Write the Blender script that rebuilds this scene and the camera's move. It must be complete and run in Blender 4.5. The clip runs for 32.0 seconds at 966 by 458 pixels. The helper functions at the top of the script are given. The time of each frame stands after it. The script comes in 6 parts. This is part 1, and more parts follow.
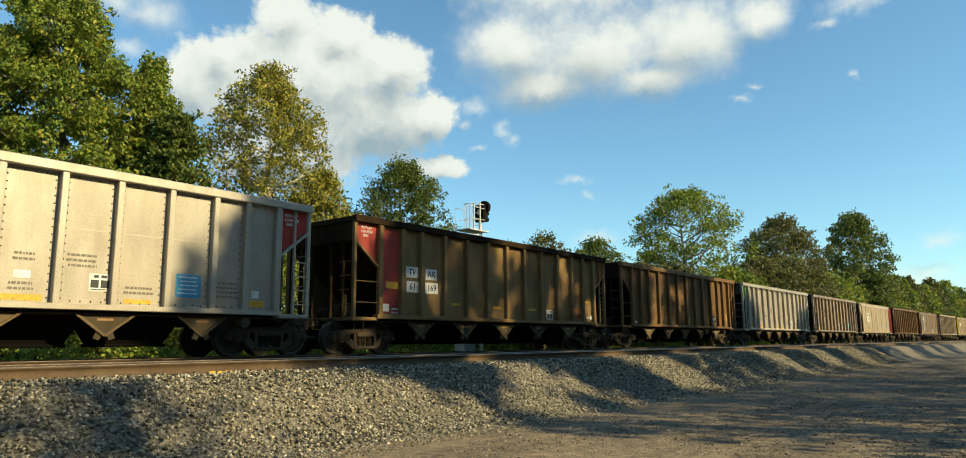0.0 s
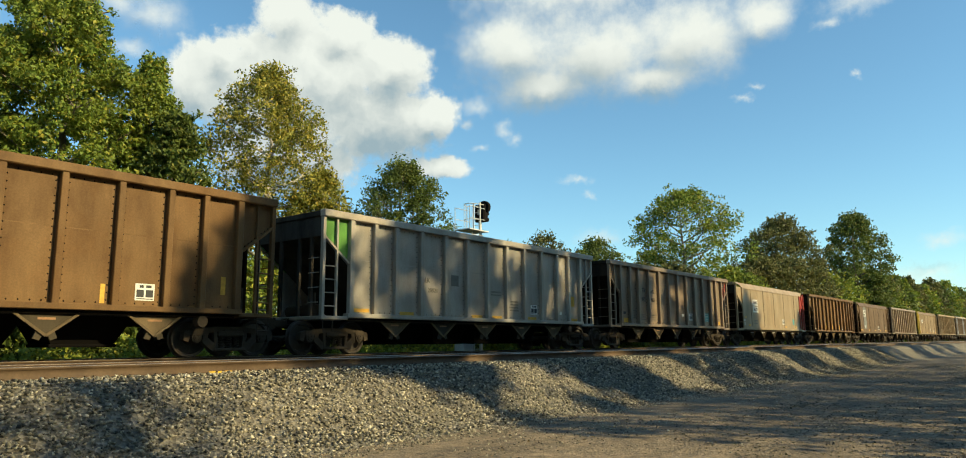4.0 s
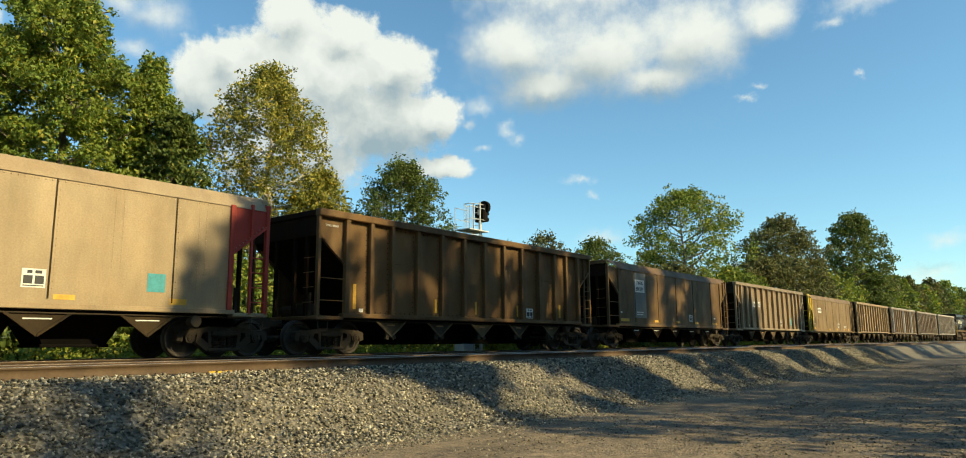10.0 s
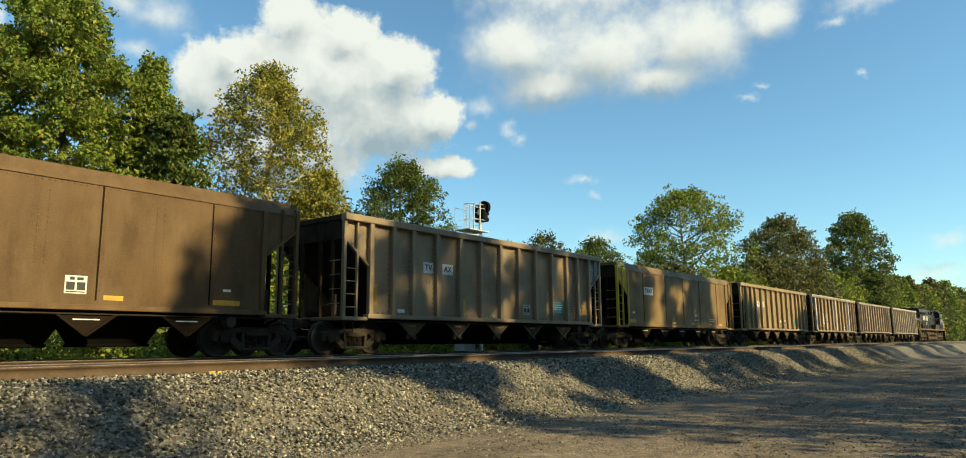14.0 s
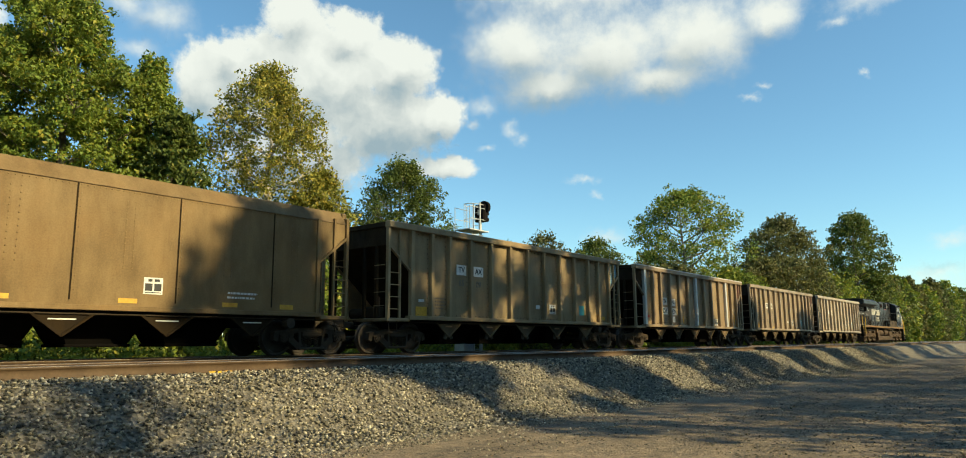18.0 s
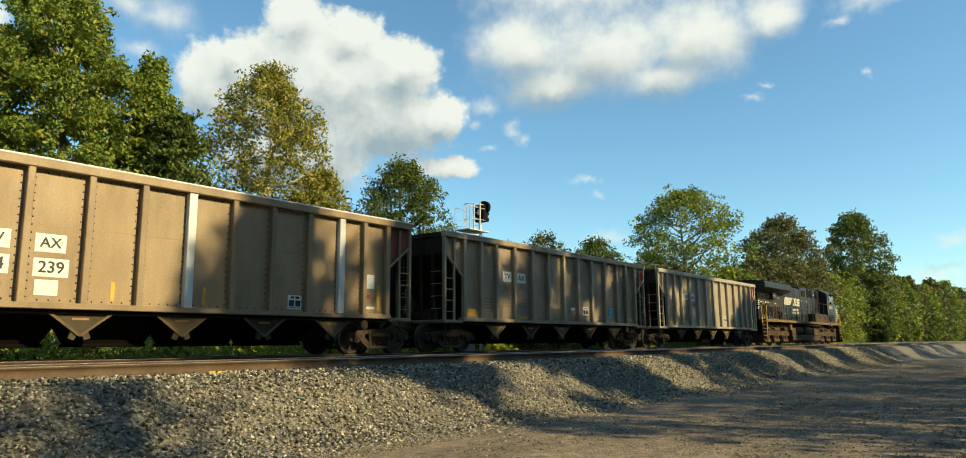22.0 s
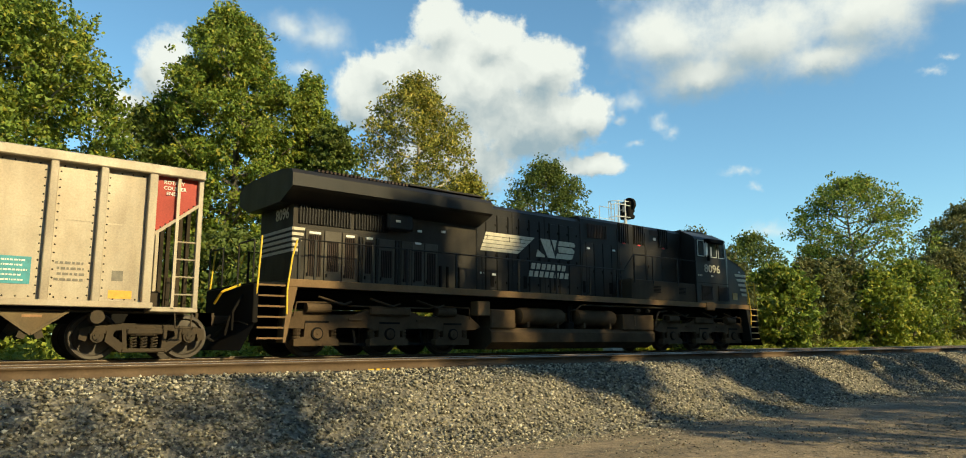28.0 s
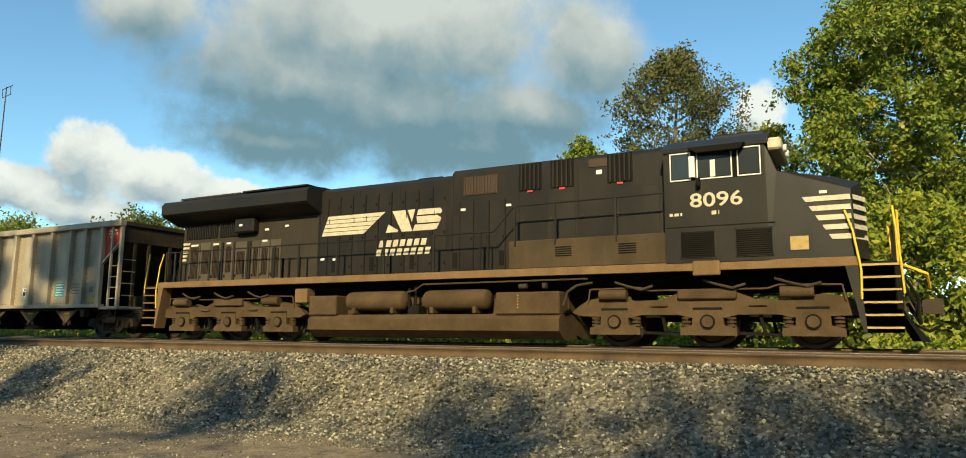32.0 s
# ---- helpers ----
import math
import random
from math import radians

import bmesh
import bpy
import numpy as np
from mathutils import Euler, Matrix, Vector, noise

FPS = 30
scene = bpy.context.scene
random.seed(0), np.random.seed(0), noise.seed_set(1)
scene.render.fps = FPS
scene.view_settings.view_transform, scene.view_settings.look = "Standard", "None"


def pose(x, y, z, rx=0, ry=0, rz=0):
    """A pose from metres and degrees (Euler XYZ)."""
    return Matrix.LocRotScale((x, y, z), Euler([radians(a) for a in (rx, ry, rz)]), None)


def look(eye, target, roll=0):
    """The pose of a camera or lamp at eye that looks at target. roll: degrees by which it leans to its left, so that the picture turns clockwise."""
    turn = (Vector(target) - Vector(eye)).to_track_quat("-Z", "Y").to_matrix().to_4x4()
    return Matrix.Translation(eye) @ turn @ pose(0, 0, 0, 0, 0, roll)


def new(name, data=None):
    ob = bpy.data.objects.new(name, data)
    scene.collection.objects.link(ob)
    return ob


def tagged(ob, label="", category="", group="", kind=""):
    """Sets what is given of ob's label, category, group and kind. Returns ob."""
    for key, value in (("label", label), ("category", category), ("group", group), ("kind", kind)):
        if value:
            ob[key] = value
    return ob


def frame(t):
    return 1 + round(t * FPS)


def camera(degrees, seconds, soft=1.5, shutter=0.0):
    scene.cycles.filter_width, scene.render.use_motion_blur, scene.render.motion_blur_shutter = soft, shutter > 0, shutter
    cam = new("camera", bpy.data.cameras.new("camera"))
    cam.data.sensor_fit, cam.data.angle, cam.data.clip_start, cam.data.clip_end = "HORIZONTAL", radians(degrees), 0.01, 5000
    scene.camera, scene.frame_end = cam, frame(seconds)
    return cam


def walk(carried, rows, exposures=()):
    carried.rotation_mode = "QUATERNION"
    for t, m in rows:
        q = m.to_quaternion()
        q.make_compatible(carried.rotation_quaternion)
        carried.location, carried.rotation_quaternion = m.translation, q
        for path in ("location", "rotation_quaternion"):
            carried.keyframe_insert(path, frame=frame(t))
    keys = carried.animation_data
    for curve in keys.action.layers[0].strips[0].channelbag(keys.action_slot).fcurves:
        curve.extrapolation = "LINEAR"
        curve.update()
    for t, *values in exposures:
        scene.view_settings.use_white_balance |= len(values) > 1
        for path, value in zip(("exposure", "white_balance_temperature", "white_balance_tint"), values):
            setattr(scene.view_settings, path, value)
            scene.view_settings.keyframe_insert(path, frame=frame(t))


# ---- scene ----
# The camera stands still at the roadside, then turns left after the engine.
EYE = 1.6                      # height of the camera over the gravel road
RAIL = 1.31                    # height of the rail tops over the road
cam = camera(68.45, 32.0, soft=1.0)


def aim(t, yaw, pitch, roll):
    return (t, pose(0, 0, EYE, 90 + pitch, roll, yaw))


walk(cam, [
    aim(0.0, -51.67, 9.11, 0.43),
    aim(26.4, -51.67, 9.12, 0.40),
    aim(26.6, -51.2, 9.13, 0.36),
    aim(27.0, -46.93, 9.17, 0.37),
    aim(27.5, -43.54, 9.16, 0.32),
    aim(28.0, -39.95, 9.15, 0.25),
    aim(28.5, -35.69, 9.09, 0.33),
    aim(29.0, -28.94, 9.01, 0.35),
    aim(29.5, -17.26, 8.92, 0.32),
    aim(30.0, -8.12, 8.81, 0.15),
    aim(30.5, -0.80, 8.73, 0.13),
    aim(31.0, 7.24, 8.64, -0.08),
    aim(31.5, 18.77, 8.45, -0.13),
    aim(32.0, 27.93, 8.24, -0.43),
], exposures=[(0.0, 0.66, 6450, -9), (32.0, 0.66, 6450, -9)])

# ---- light: late sun from behind the camera ----
SUN = Vector((0.17, -0.60, 0.35)).normalized()      # the way towards the sun
sun_el = math.asin(SUN.z)
sun_az = math.atan2(SUN.x, SUN.y)
world = bpy.data.worlds.new("sky")
scene.world = world
world.use_nodes = True
wn = world.node_tree.nodes
sky = wn.new("ShaderNodeTexSky")
sky.sky_type = "NISHITA"
sky.sun_disc = False
sky.sun_elevation = sun_el
sky.sun_rotation = sun_az
sky.air_density, sky.dust_density, sky.ozone_density = 1.0, 0.15, 3.3
wn["Background"].inputs["Strength"].default_value = 0.118
haze = wn.new("ShaderNodeMix")
haze.data_type, haze.blend_type = "RGBA", "MULTIPLY"
haze.inputs["Factor"].default_value = 1.0
haze.inputs["B"].default_value = (0.95, 1.01, 1.0, 1)
world.node_tree.links.new(sky.outputs[0], haze.inputs["A"])
world.node_tree.links.new(haze.outputs["Result"], wn["Background"].inputs["Color"])
sun = new("sun", bpy.data.lights.new("sun", "SUN"))
sun.data.energy = 5.0
sun.data.angle = radians(0.75)
sun.data.color = (1.0, 0.76, 0.46)
sun.matrix_world = look(SUN * 100, (0, 0, 0))


# ---- path of the rails ----
def bend(x):
    return -1.95e-4 * max(0.0, x - 10.0) ** 2


def on_track(x, y0):
    """Place and heading of a track whose middle runs at y0 beside the camera."""
    slope = -3.9e-4 * max(0.0, x - 10.0)
    return y0 + bend(x), math.degrees(math.atan(slope))


MAIN, SIDING = 16.65, 12.25


def train_x(t):
    """How far the train has rolled at t seconds."""
    t = min(t, 31.9)
    return -8.3241 * t + 0.025 * t * t


# ---- mesh building ----
class Geo:
    """Vertices and faces of one part."""

    def __init__(self):
        self.v, self.f = [], []

    def add(self, verts, faces):
        n = len(self.v)
        self.v += [tuple(p) for p in verts]
        self.f += [tuple(i + n for i in face) for face in faces]
        return self

    def box(self, x0, x1, y0, y1, z0, z1, c=0.0):
        """A box, with chamfered edges where c is given."""
        if c <= 0:
            p = [(x, y, z) for x in (x0, x1) for y in (y0, y1) for z in (z0, z1)]
            return self.add(p, [(0, 1, 3, 2), (4, 6, 7, 5), (0, 4, 5, 1), (2, 3, 7, 6), (0, 2, 6, 4), (1, 5, 7, 3)])
        m = ((x0 + x1) / 2, (y0 + y1) / 2, (z0 + z1) / 2)
        h = ((x1 - x0) / 2, (y1 - y0) / 2, (z1 - z0) / 2)
        c = min(c, 0.45 * min(h))
        p, idx = [], {}
        for sx in (-1, 1):
            for sy in (-1, 1):
                for sz in (-1, 1):
                    s = (sx, sy, sz)
                    for a in range(3):
                        idx[(s, a)] = len(p)
                        p.append(tuple(m[k] + s[k] * (h[k] - (0 if k == a else c)) for k in range(3)))
        f = []
        for s in [k[0] for k in idx if k[1] == 0]:
            tri = [idx[(s, 0)], idx[(s, 1)], idx[(s, 2)]]
            f.append(tri if s[0] * s[1] * s[2] > 0 else tri[::-1])
        for a in range(3):
            b, d = (a + 1) % 3, (a + 2) % 3
            for sa in (-1, 1):
                q = []
                for sb, sd in ((-1, -1), (1, -1), (1, 1), (-1, 1)):
                    s = [0, 0, 0]
                    s[a], s[b], s[d] = sa, sb, sd
                    q.append(idx[(tuple(s), a)])
                f.append(q if sa > 0 else q[::-1])
            for sb in (-1, 1):
                for sd in (-1, 1):
                    lo, hi = [0, 0, 0], [0, 0, 0]
                    lo[a], lo[b], lo[d] = -1, sb, sd
                    hi[a], hi[b], hi[d] = 1, sb, sd
                    lo, hi = tuple(lo), tuple(hi)
                    q = [idx[(lo, b)], idx[(hi, b)], idx[(hi, d)], idx[(lo, d)]]
                    f.append(q[::-1] if sb * sd > 0 else q)
        return self.add(p, f)

    def rod(self, p, q, r, n=8, r2=None):
        """A round bar from p to q."""
        p, q = Vector(p), Vector(q)
        r2 = r if r2 is None else r2
        d = (q - p).normalized()
        u = d.orthogonal().normalized()
        w = d.cross(u)
        v = []
        for c, rr in ((p, r), (q, r2)):
            for i in range(n):
                a = 2 * math.pi * i / n
                v.append(c + u * (rr * math.cos(a)) + w * (rr * math.sin(a)))
        f = [(i, (i + 1) % n, n + (i + 1) % n, n + i) for i in range(n)]
        f += [tuple(range(n))[::-1], tuple(range(n, 2 * n))]
        return self.add(v, f)

    def pipe(self, path, r, n=6):
        for a, b in zip(path, path[1:]):
            self.rod(a, b, r, n)
        return self

    def bar(self, p, q, w, d, up=(0, 0, 1)):
        """A square bar from p to q."""
        p, q, up = Vector(p), Vector(q), Vector(up)
        t = (q - p).normalized()
        s = t.cross(up).normalized()
        u = s.cross(t)
        v = [c + s * (a * w / 2) + u * (b * d / 2) for c in (p, q) for a, b in ((-1, -1), (1, -1), (1, 1), (-1, 1))]
        return self.add(v, [(0, 1, 2, 3)[::-1], (4, 5, 6, 7), (0, 1, 5, 4), (1, 2, 6, 5), (2, 3, 7, 6), (3, 0, 4, 7)])

    def slab(self, outline, y0, y1):
        """A plate with an outline in x and z, from y0 to y1."""
        n = len(outline)
        v = [(x, y0, z) for x, z in outline] + [(x, y1, z) for x, z in outline]
        f = [tuple(range(n)), tuple(range(n, 2 * n))[::-1]]
        f += [(i, n + i, n + (i + 1) % n, (i + 1) % n) for i in range(n)]
        return self.add(v, f)

    def run(self, outline, x0, x1):
        """A rolled section with an outline in y and z, from x0 to x1."""
        n = len(outline)
        v = [(x0, y, z) for y, z in outline] + [(x1, y, z) for y, z in outline]
        f = [tuple(range(n))[::-1], tuple(range(n, 2 * n))]
        f += [(i, (i + 1) % n, n + (i + 1) % n, n + i) for i in range(n)]
        return self.add(v, f)

    def wheel(self, profile, y0, cx, cz, n=28, side=1):
        """A turned shape about the axle: profile of (radius, y)."""
        m = len(profile)
        v = []
        for i in range(n):
            a = 2 * math.pi * i / n
            for r, y in profile:
                v.append((cx + r * math.cos(a), y0 + side * y, cz + r * math.sin(a)))
        f = []
        for i in range(n):
            j = (i + 1) % n
            for k in range(m - 1):
                f.append((i * m + k, j * m + k, j * m + k + 1, i * m + k + 1))
        return self.add(v, f)

    def mesh(self, name, mat):
        me = bpy.data.meshes.new(name)
        me.from_pydata(self.v, [], self.f)
        if mat:
            me.materials.append(mat)
        bm = bmesh.new()
        bm.from_mesh(me)
        bmesh.ops.recalc_face_normals(bm, faces=bm.faces)
        bm.to_mesh(me)
        bm.free()
        return me


def part(name, geo, mat, parent=None, label="", m=None, smooth=False):
    """Links a Geo (or a ready mesh) as one object under a thing or under a part."""
    me = geo.mesh(name, mat) if isinstance(geo, Geo) else geo
    if smooth:
        me.shade_smooth()
    ob = new(name, me)
    if parent is not None:
        ob.parent = parent
    if m is not None:
        ob.matrix_basis = m
    if label:
        tagged(ob, label=label)
    return ob


def smooth_by_angle(me, angle=40):
    me.shade_smooth()
    me.set_sharp_from_angle(angle=radians(angle))
    return me


def thing(name, label, category, m=None, group="", kind=""):
    ob = new(name)
    ob.empty_display_size = 0.2
    if m is not None:
        ob.matrix_basis = m
    return tagged(ob, label, category, group, kind)


def big_mesh(name, verts, faces, mat, smooth=False, uv=None):
    """One mesh from number arrays of equal-sided faces."""
    verts, faces = np.asarray(verts, np.float32), np.asarray(faces, np.int32)
    me = bpy.data.meshes.new(name)
    k = faces.shape[1]
    me.vertices.add(len(verts))
    me.vertices.foreach_set("co", verts.ravel())
    me.loops.add(faces.size)
    me.loops.foreach_set("vertex_index", faces.ravel())
    me.polygons.add(len(faces))
    me.polygons.foreach_set("loop_start", np.arange(0, faces.size, k, dtype=np.int32))
    me.update(calc_edges=True)
    me.materials.append(mat)
    if smooth:
        me.shade_smooth()
    if uv is not None:
        layer = me.uv_layers.new(name="UVMap")
        layer.data.foreach_set("uv", np.asarray(uv, np.float32)[faces.ravel()].ravel())
    return me


# ---- materials ----
def material(name):
    mat = bpy.data.materials.new(name)
    mat.use_nodes = True
    nt = mat.node_tree
    return mat, nt, nt.nodes["Principled BSDF"]


def node(nt, kind, **values):
    n = nt.nodes.new(kind)
    for key, value in values.items():
        n.inputs[key.replace("_", " ")].default_value = value
    return n


def coords(nt, scale=(1, 1, 1), space="Object"):
    tc = nt.nodes.new("ShaderNodeTexCoord")
    mp = nt.nodes.new("ShaderNodeMapping")
    mp.inputs["Scale"].default_value = scale
    nt.links.new(tc.outputs[space], mp.inputs["Vector"])
    return mp.outputs["Vector"]


def noise_tex(nt, vec, scale, detail=4, rough=0.6):
    n = node(nt, "ShaderNodeTexNoise", Scale=scale, Detail=detail, Roughness=rough)
    nt.links.new(vec, n.inputs["Vector"])
    return n.outputs["Fac"]


def ramp(nt, fac, stops):
    r = nt.nodes.new("ShaderNodeValToRGB")
    el = r.color_ramp.elements
    while len(el) < len(stops):
        el.new(0.5)
    for e, (pos, col) in zip(el, stops):
        e.position = pos
        e.color = (*col, 1) if len(col) == 3 else col
    nt.links.new(fac, r.inputs["Fac"])
    return r.outputs["Color"]


def mix(nt, fac, a, b, blend="MIX"):
    m = nt.nodes.new("ShaderNodeMix")
    m.data_type, m.blend_type = "RGBA", blend
    for sock, value in ((m.inputs["Factor"], fac), (m.inputs["A"], a), (m.inputs["B"], b)):
        if isinstance(value, (int, float)):
            sock.default_value = value
        elif isinstance(value, tuple):
            sock.default_value = (*value, 1)
        else:
            nt.links.new(value, sock)
    return m.outputs["Result"]


def bump(nt, bsdf, height, strength=0.3, distance=0.02):
    b = node(nt, "ShaderNodeBump", Strength=strength, Distance=distance)
    nt.links.new(height, b.inputs["Height"])
    nt.links.new(b.outputs["Normal"], bsdf.inputs["Normal"])


def weathered(name, base, grime, amount=0.5, rough=0.6, metal=0.0, rust=None, streak=True, gloss=0.22):
    """Painted or bare metal: run-down streaks, blotches of grime and fine grain."""
    mat, nt, b = material(name)
    rnd = nt.nodes.new("ShaderNodeObjectInfo").outputs["Random"]
    far = nt.nodes.new("ShaderNodeMath")
    far.operation = "MULTIPLY"
    far.inputs[1].default_value = 61.0
    nt.links.new(rnd, far.inputs[0])

    def own(vec):
        """Every piece takes its stains from another place in the pattern."""
        n = nt.nodes.new("ShaderNodeVectorMath")
        nt.links.new(vec, n.inputs[0])
        nt.links.new(far.outputs[0], n.inputs[1])
        return n.outputs[0]

    run = noise_tex(nt, own(coords(nt, (1.0, 1.0, 0.26) if streak else (1, 1, 1))), 2.0, 6, 0.62)
    blot = noise_tex(nt, own(coords(nt)), 0.9, 5, 0.6)
    fine = noise_tex(nt, coords(nt), 28.0, 4, 0.7)
    both = nt.nodes.new("ShaderNodeMath")
    both.operation = "MULTIPLY_ADD"
    both.inputs[1].default_value = 0.6
    nt.links.new(run, both.inputs[0])
    half = nt.nodes.new("ShaderNodeMath")
    half.operation = "MULTIPLY"
    half.inputs[1].default_value = 0.4
    nt.links.new(blot, half.inputs[0])
    nt.links.new(half.outputs[0], both.inputs[2])
    mask = ramp(nt, both.outputs[0], [(0.38, (0, 0, 0)), (0.62, (amount, amount, amount))])
    col = mix(nt, mask, base, grime)
    if rust:
        spots = ramp(nt, noise_tex(nt, coords(nt), 5.0, 6, 0.7), [(0.58, (0, 0, 0)), (0.72, (0.8, 0.8, 0.8))])
        col = mix(nt, spots, col, rust)
    if streak:
        thin = noise_tex(nt, own(coords(nt, (9.0, 9.0, 0.35))), 2.0, 4, 0.6)
        col = mix(nt, ramp(nt, thin, [(0.60, (0, 0, 0)), (0.82, (0.40 * amount,) * 3)]), col, tuple(c * 0.6 for c in grime))
        warm = noise_tex(nt, own(coords(nt, (0.8, 0.8, 0.6))), 0.8, 6, 0.68)
        col = mix(nt, ramp(nt, warm, [(0.46, (0, 0, 0)), (0.66, (0.6 * amount,) * 3)]), col, (base[0] * 0.97, base[1] * 0.85, base[2] * 0.72))
        dust = noise_tex(nt, own(coords(nt, (1.0, 1.0, 0.7))), 1.1, 6, 0.68)
        col = mix(nt, ramp(nt, dust, [(0.55, (0, 0, 0)), (0.75, (0.45 * amount,) * 3)]), col, tuple(min(0.8, c * 1.35 + 0.015) for c in base))
    tone = ramp(nt, fine, [(0.3, (0.82, 0.82, 0.82)), (0.7, (1.1, 1.1, 1.1))])
    col = mix(nt, 1.0, col, tone, "MULTIPLY")
    vary = ramp(nt, rnd, [(0.0, (0.92, 0.92, 0.92)), (1.0, (1.06, 1.06, 1.06))])
    col = mix(nt, 1.0, col, vary, "MULTIPLY")
    nt.links.new(col, b.inputs["Base Color"])
    rg = ramp(nt, both.outputs[0], [(0.3, (rough - 0.1,) * 3), (0.7, (min(1, rough + 0.15),) * 3)])
    nt.links.new(rg, b.inputs["Roughness"])
    b.inputs["Metallic"].default_value = metal
    b.inputs["Specular IOR Level"].default_value = gloss
    bump(nt, b, fine, 0.15, 0.004)
    return mat


def flat_paint(name, col, rough=0.55):
    """Lettering and stencil paint, slightly worn."""
    mat, nt, b = material(name)
    worn = ramp(nt, noise_tex(nt, coords(nt), 9.0, 5, 0.7), [(0.35, tuple(c * 0.72 for c in col)), (0.6, col)])
    nt.links.new(worn, b.inputs["Base Color"])
    b.inputs["Roughness"].default_value = rough
    return mat


BLACK = weathered("grimy_black_steel", (0.008, 0.0077, 0.0075), (0.017, 0.0135, 0.0105), 0.7, 0.85, streak=False, gloss=0.08)
CAST = weathered("dusty_cast_steel", (0.036, 0.027, 0.018), (0.07, 0.05, 0.03), 0.8, 0.8, streak=False)
TREAD = weathered("worn_wheel_steel", (0.10, 0.085, 0.07), (0.05, 0.04, 0.032), 0.7, 0.55, 0.6, streak=False)
RAIL_SIDE = weathered("rusty_rail_steel", (0.125, 0.082, 0.047), (0.07, 0.045, 0.027), 0.8, 0.8, streak=False)
RAIL_TOP = weathered("polished_rail_head", (0.42, 0.37, 0.31), (0.25, 0.2, 0.15), 0.6, 0.35, 0.9, streak=False)
TIE_WOOD = weathered("weathered_tie_wood", (0.085, 0.065, 0.048), (0.045, 0.034, 0.026), 0.8, 0.9, streak=False)
GALV = weathered("galvanised_steel", (0.62, 0.62, 0.6), (0.42, 0.42, 0.4), 0.5, 0.5, 0.3)
YELLOW = flat_paint("yellow_paint", (0.72, 0.46, 0.03))
AMBER = flat_paint("amber_reflector", (0.62, 0.34, 0.03))
WHITE = flat_paint("white_stencil", (0.74, 0.71, 0.64))
FADED = flat_paint("faded_dark_stencil", (0.16, 0.135, 0.10))
INK = flat_paint("black_stencil", (0.02, 0.02, 0.02))
TEAL = flat_paint("teal_placard", (0.05, 0.27, 0.30))
AZURE = flat_paint("blue_placard", (0.06, 0.30, 0.52))
RED = weathered("faded_red_paint", (0.40, 0.055, 0.04), (0.22, 0.042, 0.03), 0.7, 0.55)
CREAM = flat_paint("cream_lettering", (0.54, 0.475, 0.35))


# ---- lettering, made once, before the place fills up ----
LETTERS = {}


def letters(text, size, mat, depth=0.004):
    """A mesh of built-in lettering that stands in x and z and is read from -y."""
    key = (text, size, mat.name)
    if key not in LETTERS:
        cu = bpy.data.curves.new("lettering", "FONT")
        cu.body, cu.size, cu.extrude, cu.offset = text, size, depth, size * 0.012
        cu.align_x, cu.align_y = "CENTER", "CENTER"
        cu.resolution_u = 3
        ob = new("lettering", cu)
        me = bpy.data.meshes.new_from_object(ob.evaluated_get(bpy.context.evaluated_depsgraph_get()))
        me.transform(pose(0, 0, 0, 90))
        me.materials.clear()
        me.materials.append(mat)
        bpy.data.objects.remove(ob)
        LETTERS[key] = me
    return LETTERS[key]


# ---- hopper cars ----
HALF = 7.19          # half the length of a car body
PITCH = 15.8953      # from one car to the next
RIBS = [-6.17, -5.27, -4.42, -3.33, -2.2, -1.1, 0.0, 1.1, 2.2, 3.33, 4.42, 5.27, 6.17]
TRUCK_AT = 6.32
WHEELS = []          # turning wheelsets: object, place on its truck, radius
SHARED = {}


def shared(key, build):
    if key not in SHARED:
        SHARED[key] = build()
    return SHARED[key]


def wheelset_mesh(r, name="wheelset"):
    g = Geo()
    for s in (-1, 1):
        prof = [(r * 0.16, -0.09), (r * 0.30, -0.085), (r * 0.36, -0.03), (r * 0.78, -0.02), (r * 0.84, -0.075), (r * 0.97, -0.075), (r, -0.06),
                (r * 1.005, 0.02), (r * 1.06, 0.045), (r * 1.06, 0.07), (r * 0.84, 0.075), (r * 0.78, 0.04), (r * 0.34, 0.03), (r * 0.16, 0.06)]
        g.wheel(prof, s * 0.75, 0, 0, 32, -s)
    g.rod((0, -1.0, 0), (0, 1.0, 0), r * 0.17, 14)
    return smooth_by_angle(g.mesh(name, TREAD), 35)


def bearing_mesh(r):
    g = Geo()
    g.rod((0, -0.93, 0), (0, -1.14, 0), 0.125, 18)
    g.rod((0, -1.14, 0), (0, -1.165, 0), 0.085, 14)
    for k in range(3):
        a = 2.1 * k + 0.4
        x, z = 0.05 * math.cos(a), 0.05 * math.sin(a)
        g.rod((x, -1.16, z), (x, -1.185, z), 0.018, 6)
    return g.mesh("bearing_cap", CAST)


